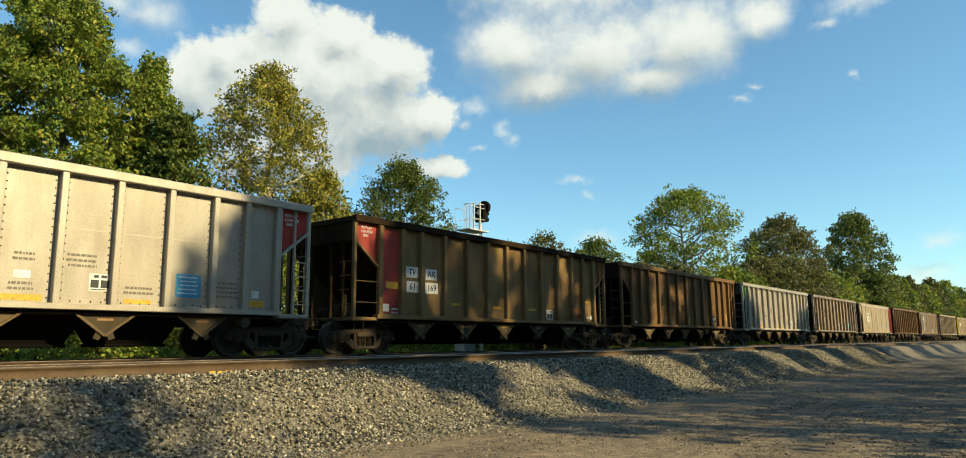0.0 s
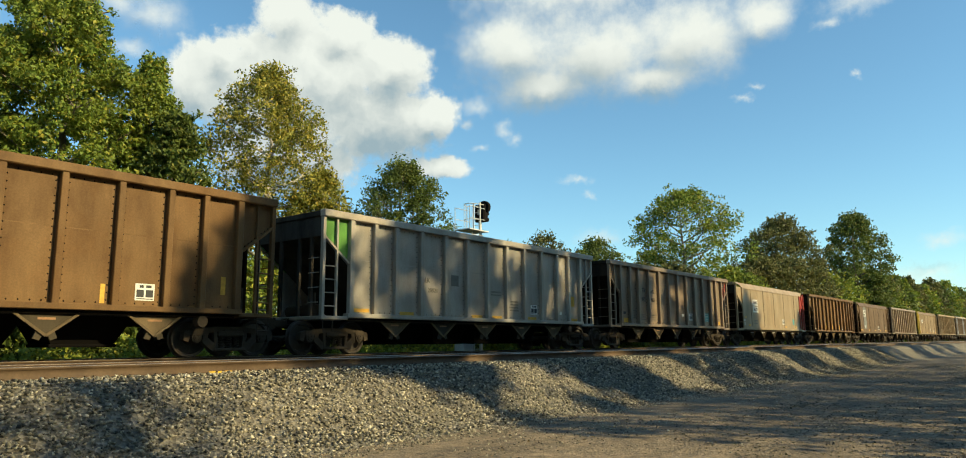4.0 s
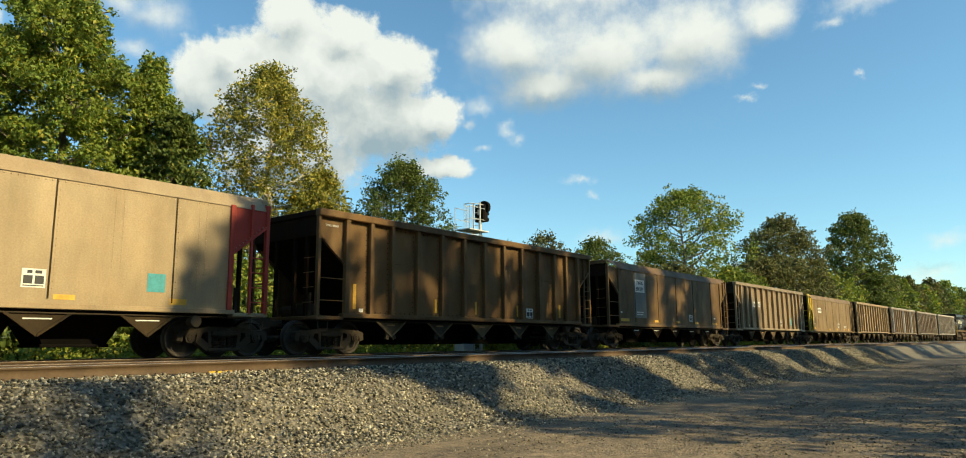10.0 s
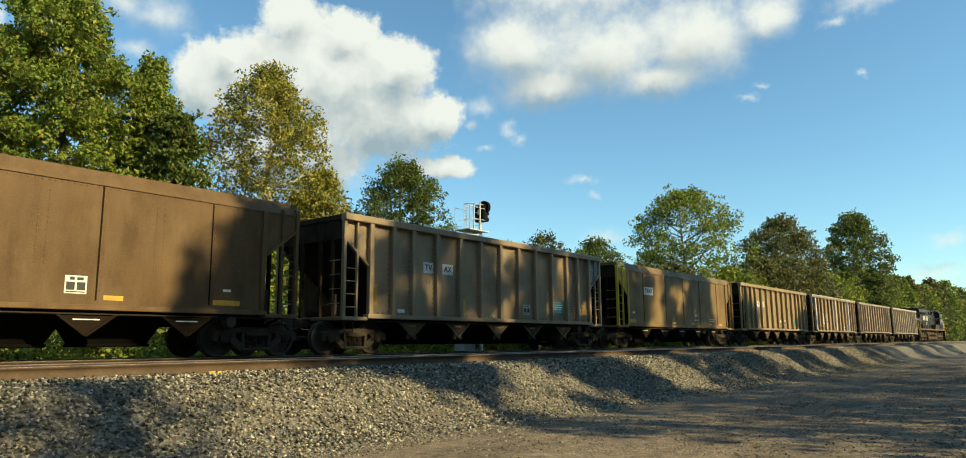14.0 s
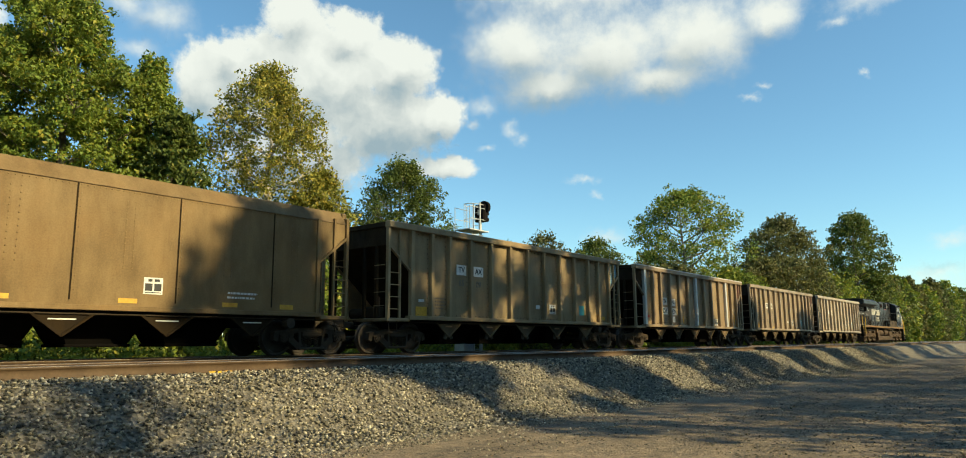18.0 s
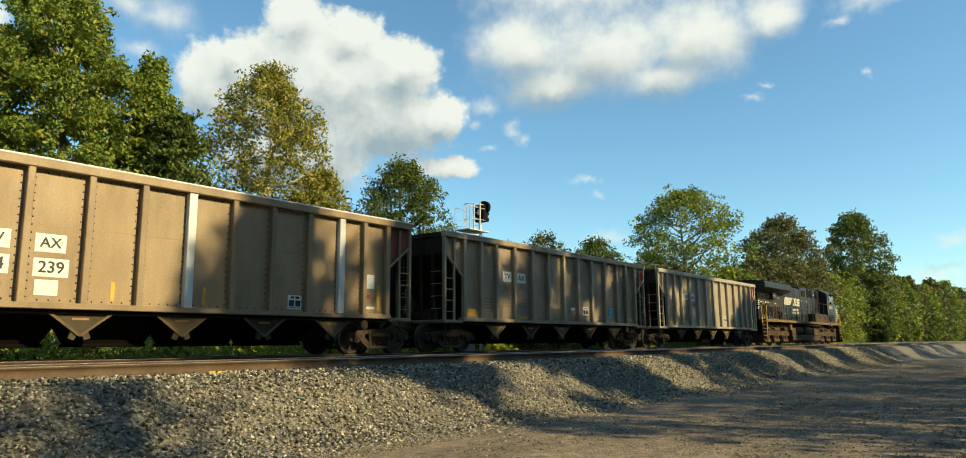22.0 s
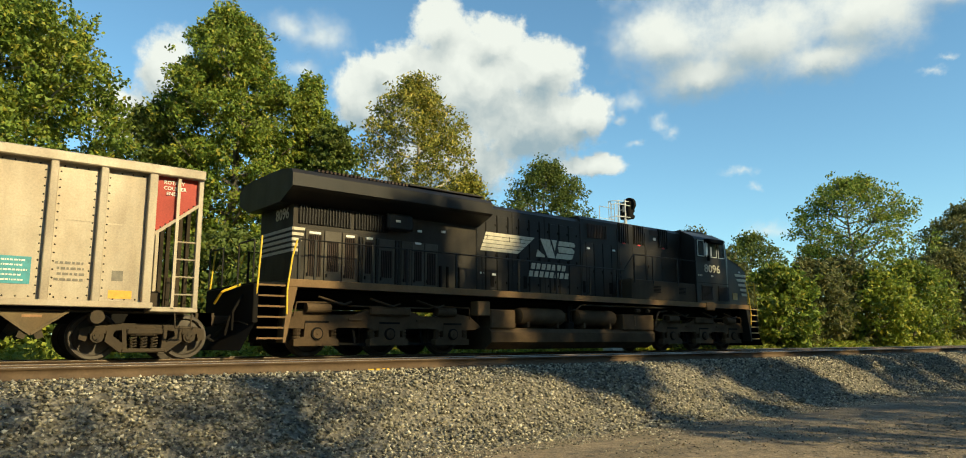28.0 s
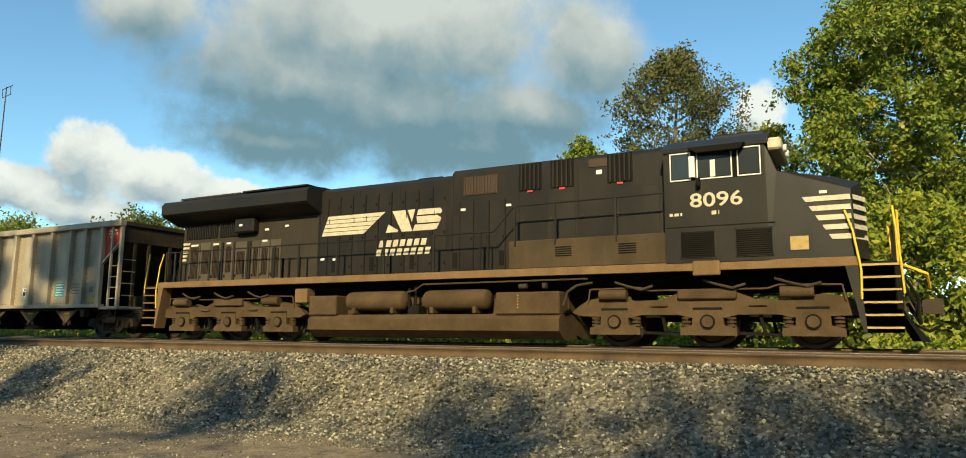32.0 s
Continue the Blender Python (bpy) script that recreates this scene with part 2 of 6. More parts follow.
def sideframe_mesh():
    """A cast side frame: arched top, two openings, a window for the springs."""
    g = Geo()
    top = [(-1.17, 0.60), (-0.98, 0.66), (-0.62, 0.68), (-0.34, 0.72), (0.34, 0.72), (0.62, 0.68), (0.98, 0.66), (1.17, 0.60)]
    for (x0, z0), (x1, z1) in zip(top, top[1:]):
        g.slab([(x0, z0 - 0.12), (x1, z1 - 0.12), (x1, z1), (x0, z0)], -0.09, 0.09)
    for s in (-1, 1):
        g.slab([(s * 1.17, 0.60), (s * 1.19, 0.40), (s * 1.06, 0.36), (s * 1.02, 0.56)], -0.09, 0.09)
        g.slab([(s * 0.69, 0.60), (s * 0.73, 0.38), (s * 0.62, 0.34), (s * 0.56, 0.58)], -0.09, 0.09)
        g.slab([(s * 0.66, 0.52), (s * 0.73, 0.36), (s * 0.44, 0.14), (s * 0.30, 0.18), (s * 0.33, 0.27)], -0.09, 0.09)
        g.slab([(s * 0.36, 0.66), (s * 0.44, 0.66), (s * 0.40, 0.2), (s * 0.32, 0.2)], -0.10, 0.10)
        g.box(s * 0.87 - 0.16, s * 0.87 + 0.16, -0.1, 0.1, 0.50, 0.66, 0.02)
    g.box(-0.42, 0.42, -0.12, 0.12, 0.14, 0.22, 0.02)
    g.box(-0.34, 0.34, -0.13, 0.13, 0.50, 0.62, 0.02)
    return g.mesh("side_frame", CAST)


def spring_mesh():
    g = Geo()
    r, wire, turns, n = 0.062, 0.016, 5, 12
    pts = [(r * math.cos(2 * math.pi * i / n), r * math.sin(2 * math.pi * i / n), 0.21 + 0.29 * i / (turns * n)) for i in range(turns * n + 1)]
    g.pipe(pts, wire, 5)
    return g.mesh("spring", CAST)


def freight_truck(car, x):
    bol = Geo().box(-0.2, 0.2, -1.15, 1.15, 0.47, 0.66, 0.03)
    bol.box(-0.24, 0.24, -0.28, 0.28, 0.62, 0.74, 0.02).box(-0.9, 0.9, -0.55, -0.49, 0.3, 0.36).box(-0.9, 0.9, 0.49, 0.55, 0.3, 0.36)
    truck = part("truck", shared("bolster", lambda: bol.mesh("truck", CAST)), None, car, "", pose(x, 0, 0))
    for s in (-1, 1):
        part("side_frame", shared("side_frame", sideframe_mesh), None, truck, "", pose(0, s * 1.03, 0, 0, 0, 0))
        for k in (-0.2, 0.0, 0.2):
            part("spring", shared("spring", spring_mesh), None, truck, "", pose(k, s * 1.03 + s * 0.02, 0))
        for k in (-0.87, 0.87):
            part("brake_shoe", shared("brake_shoe", lambda: Geo().slab([(-0.04, -0.18), (0.03, -0.2), (0.0, 0.0), (0.03, 0.2), (-0.04, 0.18), (-0.07, 0)], -0.05, 0.05).mesh("brake_shoe", BLACK)),
                 None, truck, "", pose(k - math.copysign(0.5, k), s * 0.75, 0.46, 0, 0, 0 if k > 0 else 180))
    for k in (-0.87, 0.87):
        ws = part("wheelset", shared("wheel36", lambda: wheelset_mesh(0.457)), None, truck, "brown steel wheels on an axle", pose(k, 0, 0.457))
        for turn in (0, 180):
            part("bearing_cap", shared("bearing", lambda: bearing_mesh(0.457)), None, ws, "", pose(0, 0, 0, 0, 0, turn))
        WHEELS.append((ws, (k, 0, 0.457), 0.457))
    return truck


def coupler(car, x, s):
    g = Geo()
    g.box(min(x, x + s * 0.45), max(x, x + s * 0.45), -0.11, 0.11, 0.75, 0.95, 0.02)
    g.slab([(x + s * 0.42, 0.70), (x + s * 0.78, 0.70), (x + s * 0.78, 1.0), (x + s * 0.42, 1.0)], -0.16, 0.05)
    g.slab([(x + s * 0.5, 0.72), (x + s * 0.7, 0.72), (x + s * 0.7, 0.98), (x + s * 0.5, 0.98)], 0.05, 0.2)
    part("coupler", g, CAST, car)
    h = Geo().pipe([(x + s * 0.05, -0.42, 0.8), (x + s * 0.2, -0.45, 0.52), (x + s * 0.5, -0.4, 0.36), (x + s * 0.72, -0.3, 0.5)], 0.03, 6)
    part("air_hose", h, BLACK, car)
    part("cut_lever", Geo().pipe([(x + s * 0.1, -1.35, 0.72), (x + s * 0.14, -0.9, 0.8), (x + s * 0.2, -0.2, 0.84)], 0.014, 5), CAST, car)


def rivets(points, y, r=0.021):
    """A row of rivet heads on the plane y."""
    g = Geo()
    for x, z in points:
        g.add([(x - r, y, z), (x, y, z - r), (x + r, y, z), (x, y, z + r), (x, y - r * 0.8, z)], [(0, 1, 4), (1, 2, 4), (2, 3, 4), (3, 0, 4)])
    return g


def stencil_rows(rng, w, rows, h, gap):
    """Bars for small writing that cannot be read."""
    g = Geo()
    for k in range(rows):
        z = -k * gap
        x = -w / 2 + rng.uniform(0, 0.12) * w
        end = w / 2 - rng.uniform(0, 0.18) * w
        while x < end:
            d = min(rng.uniform(0.5, 2.2) * h, end - x)
            if d > 0.01:
                g.box(x, x + d, -0.003, 0.003, z - h / 2, z + h / 2)
            x += d + h * 0.55
    return g


def decals(car, y, spec, seed):
    """Placards, lettering and stencils on the near side, a little proud of the sheet."""
    rng = random.Random(seed)
    for item in spec:
        kind, x, z = item[:3]
        if kind == "text":
            text, size, mat = item[3:6]
            if len(item) > 6:
                w, h = item[6]
                part("plate", Geo().box(x - w / 2, x + w / 2, y - 0.002, y + 0.004, z - h / 2, z + h / 2), WHITE, car, "white lettering panel")
            part("lettering", letters(text, size, mat), None, car, "", pose(x, y - 0.006, z))
        elif kind == "panel":
            w, h, mat = item[3:6]
            part("placard", Geo().box(x - w / 2, x + w / 2, y - (0.001 if w * h > 1 else 0.004), y + 0.004, z - h / 2, z + h / 2), mat, car)
        elif kind == "sign":
            w, h, mat = item[3:6]
            p = part("placard", Geo().box(x - w / 2, x + w / 2, y - 0.004, y + 0.004, z - h / 2, z + h / 2), mat, car)
            tagged(part("writing", stencil_rows(rng, w * 0.85, int(h / 0.09), 0.028, 0.09), WHITE, p, "", pose(x, y - 0.007, z + h / 2 - 0.07)), kind="stuff")
        elif kind == "stencil":
            w, rows, mat = item[3:6]
            tagged(part("stencil", stencil_rows(rng, w, rows, 0.045, 0.105), mat, car, "", pose(x, y - 0.004, z)), kind="stuff")
        elif kind == "box":
            w, h = 0.42, 0.36
            part("data_panel", Geo().box(x - w / 2, x + w / 2, y - 0.003, y + 0.004, z - h / 2, z + h / 2), WHITE, car, "white-framed black data panel")
            g = Geo()
            for cx in (-0.1, 0.1):
                g.box(x + cx - 0.08, x + cx + 0.08, y - 0.006, y, z - 0.11, z + 0.05)
            g.box(x - 0.18, x + 0.18, y - 0.006, y, z - 0.155, z - 0.135).box(x - 0.12, x - 0.03, y - 0.006, y, z + 0.09, z + 0.15).box(x + 0.02, x + 0.14, y - 0.006, y, z + 0.09, z + 0.15)
            part("writing", g, INK, car)


def hopper_car(i, body, dark, spec, left=None, right=None, smooth=False, top=None, label="", pale=(), ladder="ladder", chord=None, framed=False):
    """One open coal hopper; body is its side paint, dark its end grime with shade painted in."""
    car = thing("hopper_car", label, "hopper car", group="coal train")
    left, right, chord, top = left or body, right or body, chord or body, top or body
    near = -1.46 if not smooth else -1.50
    frame_l, frame_r = (left, right) if framed else (body, body)
    for s in (-1, 1):
        y = s * abs(near)
        yo = s * 1.605
        lo, hi = min(y, y - s * 0.02), max(y, y - s * 0.02)
        # side sheet
        if smooth:
            part("side_sheet", Geo().box(-6.15, 6.15, lo, hi, 1.1, 3.60), body, car)
            for x in (-4.55, -2.1, 0.05, 2.25, 4.75):
                part("side_seam", Geo().box(x - 0.015, x + 0.015, *sorted((y, y + s * 0.012)), 1.2, 3.57), dark, car)
            g = Geo().run([(y, 3.58), (y + s * 0.025, 3.58), (s * 1.34, 3.92), (s * 1.30, 3.92)], -6.15, HALF)
            part("top_band", g, top, car)
            part("top_band", Geo().add([(-6.15, y + s * 0.025, 3.58), (-6.15, s * 1.34, 3.92), (-HALF, s * 1.52, 3.92), (-HALF, s * 1.55, 3.80), (-6.5, s * 1.54, 3.74)],
                                       [(0, 1, 2, 3, 4)]), left, car)
            g = Geo()
            for x in (-6.15, 6.15):
                g.box(x - 0.06, x + 0.06, *sorted((y, y + s * 0.06)), 1.1, 3.62, 0.01)
                part("end_rib", g, frame_l if x < 0 else frame_r, car)
                g = Geo()
            part("side_sill", Geo().box(-6.3, 6.3, *sorted((s * 1.40, s * 1.54)), 1.0, 1.11, 0.01), body, car)
        else:
            part("side_sheet", Geo().box(-6.15, 6.15, lo, hi, 1.1, 3.74), body, car)
            for k, x in enumerate(RIBS):
                wide = 0.068 if abs(x) < 6 else 0.08
                mat = frame_l if k == 0 else frame_r if k == len(RIBS) - 1 else body
                if k in pale:
                    mat, wide = GALV, 0.1
                part("rib", Geo().box(x - wide, x + wide, *sorted((y, yo)), 1.1, 3.72, 0.012), mat, car)
            part("side_sill", Geo().box(-6.3, 6.3, *sorted((s * 1.38, s * 1.61)), 1.0, 1.12, 0.01), body, car)
            part("top_chord", Geo().box(-HALF, HALF, *sorted((s * 1.40, s * 1.625)), 3.72, 3.92, 0.02), chord if chord is not PALE else body, car)
            if chord is PALE:
                part("chord_cap", Geo().box(-HALF, HALF, *sorted((s * 1.40, s * 1.635)), 3.895, 3.935, 0.01), PALE, car)
        # sloping end corners of the side
        for e in (-1, 1):
            mat, frm = (left, frame_l) if e < 0 else (right, frame_r)
            ztop = 3.74 if not smooth else 3.62
            pts = [(e * 6.15, 2.42), (e * 7.13, 3.20), (e * 7.13, ztop), (e * 6.15, ztop)]
            part("corner_sheet", Geo().slab(pts, lo, hi), mat, car)
            part("corner_angle", Geo().bar((e * 6.15, s * 1.51, 2.42), (e * 7.13, s * 1.51, 3.20), 0.06, 0.09, (0, 1, 0)), frm, car)
            part("corner_post", Geo().box(e * 7.13 - 0.05, e * 7.13 + 0.05, *sorted((s * 1.44, s * 1.56)), 1.0, 3.74, 0.01), frm, car)
            if ladder == "ladder" or e > 0:
                g = Geo().box(e * 6.68 - 0.03, e * 6.68 + 0.03, *sorted((s * 1.49, s * 1.56)), 1.0, 3.7)
                part("ladder_stile", g, frm, car)
                x0, x1, zs = e * 6.68, e * 7.13, (1.3, 1.66, 2.02, 2.38)
            else:
                x0, x1, zs = e * 6.15, e * 7.13, (1.45, 2.05)
            for z in zs:
                part("rung", Geo().rod((x0, s * 1.53, z), (x1, s * 1.53, z), 0.016, 6), frm, car)
            part("sill_step", Geo().pipe([(e * 6.75, s * 1.5, 1.0), (e * 6.78, s * 1.52, 0.62), (e * 7.08, s * 1.52, 0.62), (e * 7.1, s * 1.5, 1.0)], 0.016, 5), CAST, car)
    # V plates under the sill and the chutes between them
    for s in (-1, 1):
        part("under_sill", Geo().box(-6.2, 6.2, *sorted((s * 1.2, s * 1.40)), 0.90, 1.0, 0.01), BLACK, car)
        for k, x in enumerate((-4.3, -2.15, 0.0, 2.15, 4.3)):
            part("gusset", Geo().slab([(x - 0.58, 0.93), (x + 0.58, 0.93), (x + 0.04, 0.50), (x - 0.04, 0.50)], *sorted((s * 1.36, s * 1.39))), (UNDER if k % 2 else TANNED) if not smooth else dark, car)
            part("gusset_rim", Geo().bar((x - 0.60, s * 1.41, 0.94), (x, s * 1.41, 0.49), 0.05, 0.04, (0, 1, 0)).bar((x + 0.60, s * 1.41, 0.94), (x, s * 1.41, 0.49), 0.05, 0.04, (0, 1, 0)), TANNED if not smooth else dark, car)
            if smooth:
                part("writing", Geo().box(x - 0.26, x + 0.26, *sorted((s * 1.388, s * 1.396)), 0.805, 0.83), WHITE, car)
                continue
            part("reflector", Geo().box(x - 0.16, x + 0.16, *sorted((s * 1.388, s * 1.398)), 0.80, 0.845), RUSTED, car)
            part("gusset_foot", Geo().slab([(x - 0.16, 0.60), (x - 0.04, 0.52), (x - 0.1, 0.40), (x - 0.22, 0.44)], *sorted((s * 1.33, s * 1.39))).slab([(x + 0.16, 0.60), (x + 0.04, 0.52), (x + 0.1, 0.40), (x + 0.22, 0.44)], *sorted((s * 1.33, s * 1.39))), UNDER, car)
    # chutes and door frames, coloured as dark as the shade under the car
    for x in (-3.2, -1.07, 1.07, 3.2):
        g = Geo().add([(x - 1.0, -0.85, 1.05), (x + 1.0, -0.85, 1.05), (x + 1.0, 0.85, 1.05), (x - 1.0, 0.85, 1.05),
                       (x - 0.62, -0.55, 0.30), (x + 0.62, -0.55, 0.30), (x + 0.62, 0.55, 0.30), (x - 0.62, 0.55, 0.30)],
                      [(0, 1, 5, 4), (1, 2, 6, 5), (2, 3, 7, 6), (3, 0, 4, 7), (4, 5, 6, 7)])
        part("chute", g, UNDERSHADE, car)
        part("door_frame", Geo().box(x - 0.68, x + 0.68, -0.6, 0.6, 0.26, 0.33, 0.02), UNDERSHADE, car)
    part("centre_sill", Geo().box(-HALF, HALF, -0.2, 0.2, 0.72, 1.02, 0.02), BLACK, car)
    part("brake_pipe", Geo().rod((-6.2, -1.42, 0.93), (6.2, -1.42, 0.93), 0.018, 6), CAST, car)
    for e in (-1, 1):
        # slope and end sheets: their shade is part of the dark colour
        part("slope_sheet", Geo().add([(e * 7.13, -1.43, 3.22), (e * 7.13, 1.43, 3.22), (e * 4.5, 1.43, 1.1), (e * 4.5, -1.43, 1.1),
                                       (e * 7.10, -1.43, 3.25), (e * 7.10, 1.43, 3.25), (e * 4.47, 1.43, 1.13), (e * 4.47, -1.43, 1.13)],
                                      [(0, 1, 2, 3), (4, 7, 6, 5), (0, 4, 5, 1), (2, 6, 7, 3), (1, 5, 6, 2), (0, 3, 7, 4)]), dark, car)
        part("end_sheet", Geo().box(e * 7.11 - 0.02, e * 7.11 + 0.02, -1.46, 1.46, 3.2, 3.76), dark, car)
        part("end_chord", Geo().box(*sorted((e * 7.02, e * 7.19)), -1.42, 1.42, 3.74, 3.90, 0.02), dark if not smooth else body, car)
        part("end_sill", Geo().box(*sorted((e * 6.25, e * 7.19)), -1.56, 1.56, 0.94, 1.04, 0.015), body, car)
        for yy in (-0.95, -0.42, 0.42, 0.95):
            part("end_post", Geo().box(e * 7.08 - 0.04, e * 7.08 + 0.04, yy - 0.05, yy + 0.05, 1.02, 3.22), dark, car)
        for z in (1.4, 1.8, 2.2, 2.6):
            part("grab_iron", Geo().rod((e * 7.2, -1.42, z), (e * 7.2, -0.98, z), 0.014, 5), frame_l if e < 0 else frame_r, car)
        part("brake_gear", Geo().box(*sorted((e * 6.3, e * 6.75)), -0.5, -0.1, 1.06, 1.42, 0.04).rod((e * 6.5, 0.0, 1.22), (e * 6.5, 0.75, 1.22), 0.17, 12)
             .rod((e * 6.8, -0.75, 1.1), (e * 6.8, -0.75, 1.7), 0.05, 8), CAST, car)
        coupler(car, e * HALF, e)
        freight_truck(car, e * TRUCK_AT)
    part("bottom_shaft", Geo().rod((5.35, -1.3, 0.82), (5.35, -1.52, 0.82), 0.13, 14), CAST, car)
    # rows of rivets on the near side
    y = near - 0.001
    pts = []
    if smooth:
        pts += [(-6.0 + 0.12 * k, 3.53) for k in range(101)]
        for x in (-4.55, -2.1, 0.05, 2.25, 4.75):
            pts += [(x + 0.07, 1.4 + 0.14 * k) for k in range(15)]
        for x in (-5.35, -3.3, -1.05, 1.15, 3.5, 5.4):
            pts += [(x + sgn * 0.09, 1.9 + 0.13 * k) for k in range(12) for sgn in (-1, 1)]
    else:
        for x in RIBS[1:-1]:
            pts += [(x + sgn * 0.125, 1.22 + 0.155 * k) for k in range(16) for sgn in (-1, 1)]
        pts += [(-6.0 + 0.2 * k, z) for k in range(61) for z in (3.66, 1.17) if min(abs(-6.0 + 0.2 * k - x) for x in RIBS) > 0.15]
    if not smooth:
        part("weld_seam", Geo().box(-6.1, 6.1, y - 0.0015, y + 0.002, 2.62, 2.645), body, car)
    for e in (-1, 1):
        pts += [(e * (6.2 + 0.09 * k), 2.52 + 0.0716 * k) for k in range(10)]
    tagged(part("rivets", rivets(pts, y), body if smooth else dark, car), kind="stuff")
    decals(car, near - 0.003, spec, 100 + i)
    return car


def body_paints(n, base, grime, amount=0.6, rough=0.62, metal=0.0, rust=None):
    k, metal = ((0.80, 0.755, 0.68), metal * 0.6) if metal > 0.12 else ((0.69, 0.63, 0.53), metal)
    base, grime = tuple(a * c for a, c in zip(base, k)), tuple(a * c * 0.98 for a, c in zip(grime, k))
    # second paint: side grime taken near black, with the ends' shade in it
    return (weathered("car_side_%s" % n, base, grime, amount, rough - 0.14, metal, rust, gloss=0.5 if metal > 0.05 else 0.14),
            weathered("shaded_car_end_%s" % n, tuple(c * 0.28 for c in grime), (0.014, 0.012, 0.010), 0.8, 0.85, gloss=0.06))


SILVER = ((0.52, 0.49, 0.45), (0.32, 0.29, 0.25))
TAN = ((0.34, 0.235, 0.115), (0.20, 0.132, 0.066))
BROWN = ((0.24, 0.152, 0.072), (0.125, 0.073, 0.036))
MAROON = ((0.255, 0.165, 0.083), (0.125, 0.071, 0.037))
GREY = ((0.31, 0.24, 0.176), (0.17, 0.125, 0.086))
# black steel darkened further, so the under-car shade is in the colour
UNDERSHADE = weathered("shade_black_steel", (0.0045, 0.0042, 0.004), (0.009, 0.0075, 0.006), 0.6, 0.9, streak=False, gloss=0.03)
UNDER = weathered("dusty_underframe", (0.07, 0.054, 0.032), (0.03, 0.024, 0.017), 0.8, 0.85)
TANNED = weathered("brown_underframe", (0.15, 0.108, 0.058), (0.06, 0.044, 0.027), 0.8, 0.8)
RUSTED = flat_paint("faded_orange_bar", (0.30, 0.15, 0.06))
DULL_RED = weathered("browned_red_paint", (0.20, 0.062, 0.042), (0.09, 0.04, 0.03), 0.8, 0.6)
GREEN = weathered("faded_green_paint", (0.15, 0.36, 0.06), (0.08, 0.15, 0.05), 0.7, 0.6)
BLUE = weathered("faded_blue_paint", (0.27, 0.42, 0.50), (0.18, 0.25, 0.28), 0.6, 0.6)
GOLD = weathered("dirty_yellow_paint", (0.62, 0.44, 0.05), (0.30, 0.20, 0.05), 0.75, 0.6)
PALE = weathered("pale_top_chord", (0.70, 0.69, 0.66), (0.45, 0.42, 0.37), 0.5, 0.5)

CARS = []


def marks(*rows):
    """Lettering rows: (x, z, text, size, paint[, plate])."""
    return [("text", *r) for r in rows]


def bars(mat, *rows):
    """Reflector bars and small plates: (x, z, width, height)."""
    return [("panel", r[0], r[1], r[2], r[3], mat) for r in rows]


def rotary_note(x, z, mat=None):
    return marks((x, z, "ROTARY", 0.105, mat or WHITE), (x + 0.02, z - 0.115, "COUPLER", 0.105, mat or WHITE), (x - 0.04, z - 0.23, "END", 0.105, mat or WHITE))


PW = (0.52, 0.34)
side, dark = body_paints("silver_a", *SILVER, 0.55, 0.62, 0.55)
CARS.append(hopper_car(0, side, dark, [
    ("box", 2.05 - 0.1, 1.57), ("sign", 3.88, 1.61, 0.60, 0.52, AZURE), ("stencil", 1.62, 2.1, 0.72, 3, FADED), ("stencil", 2.77, 1.5, 0.7, 2, FADED), ("stencil", 4.85, 1.72, 0.6, 4, FADED),
    ("stencil", 0.55, 2.05, 0.5, 2, FADED), ("stencil", 0.55, 1.48, 0.5, 2, FADED)]
    + bars(AMBER, (2.75, 1.21, 0.6, 0.09), (5.67, 1.27, 0.42, 0.16), (0.55, 1.21, 0.7, 0.12)) + bars(WHITE, (0.52, 1.65, 0.3, 0.15), (5.62, 1.5, 0.2, 0.18)) + rotary_note(6.6, 3.58),
    right=RED, label="silver aluminium coal hopper car with a red end corner"))
side, dark = body_paints("tan_b", *TAN, 0.8, 0.7)
CARS.append(hopper_car(1, side, dark, marks((-4.76, 2.45, "TV", 0.26, INK, PW), (-3.9, 2.43, "AX", 0.26, INK, PW), (-4.74, 2.0, "61", 0.28, INK, PW), (-3.88, 2.0, "169", 0.28, INK, (0.58, 0.34)))
    + bars(RED, (-5.72, 2.42, 0.72, 2.5)) + bars(AMBER, (-5.62, 2.0, 0.5, 0.2), (-2.72, 1.54, 0.45, 0.08), (-0.5, 1.5, 0.5, 0.08), (1.7, 1.5, 0.5, 0.08), (5.62, 1.95, 0.4, 0.11))
    + bars(WHITE, (-5.85, 1.33, 0.24, 0.22), (5.75, 1.3, 0.2, 0.07), (6.0, 1.3, 0.13, 0.16)) + bars(RED, (4.85, 1.95, 0.1, 0.1))
    + [("stencil", -5.5, 1.3, 0.3, 2, WHITE), ("box", 2.86, 1.34), ("stencil", 4.85, 1.6, 0.55, 5, RED)] + rotary_note(-6.66, 3.6),
    left=RED, ladder="open", chord=dark, label="dusty tan coal hopper car with a red end panel"))
side, dark = body_paints("brown_c", *BROWN, 0.85, 0.72)
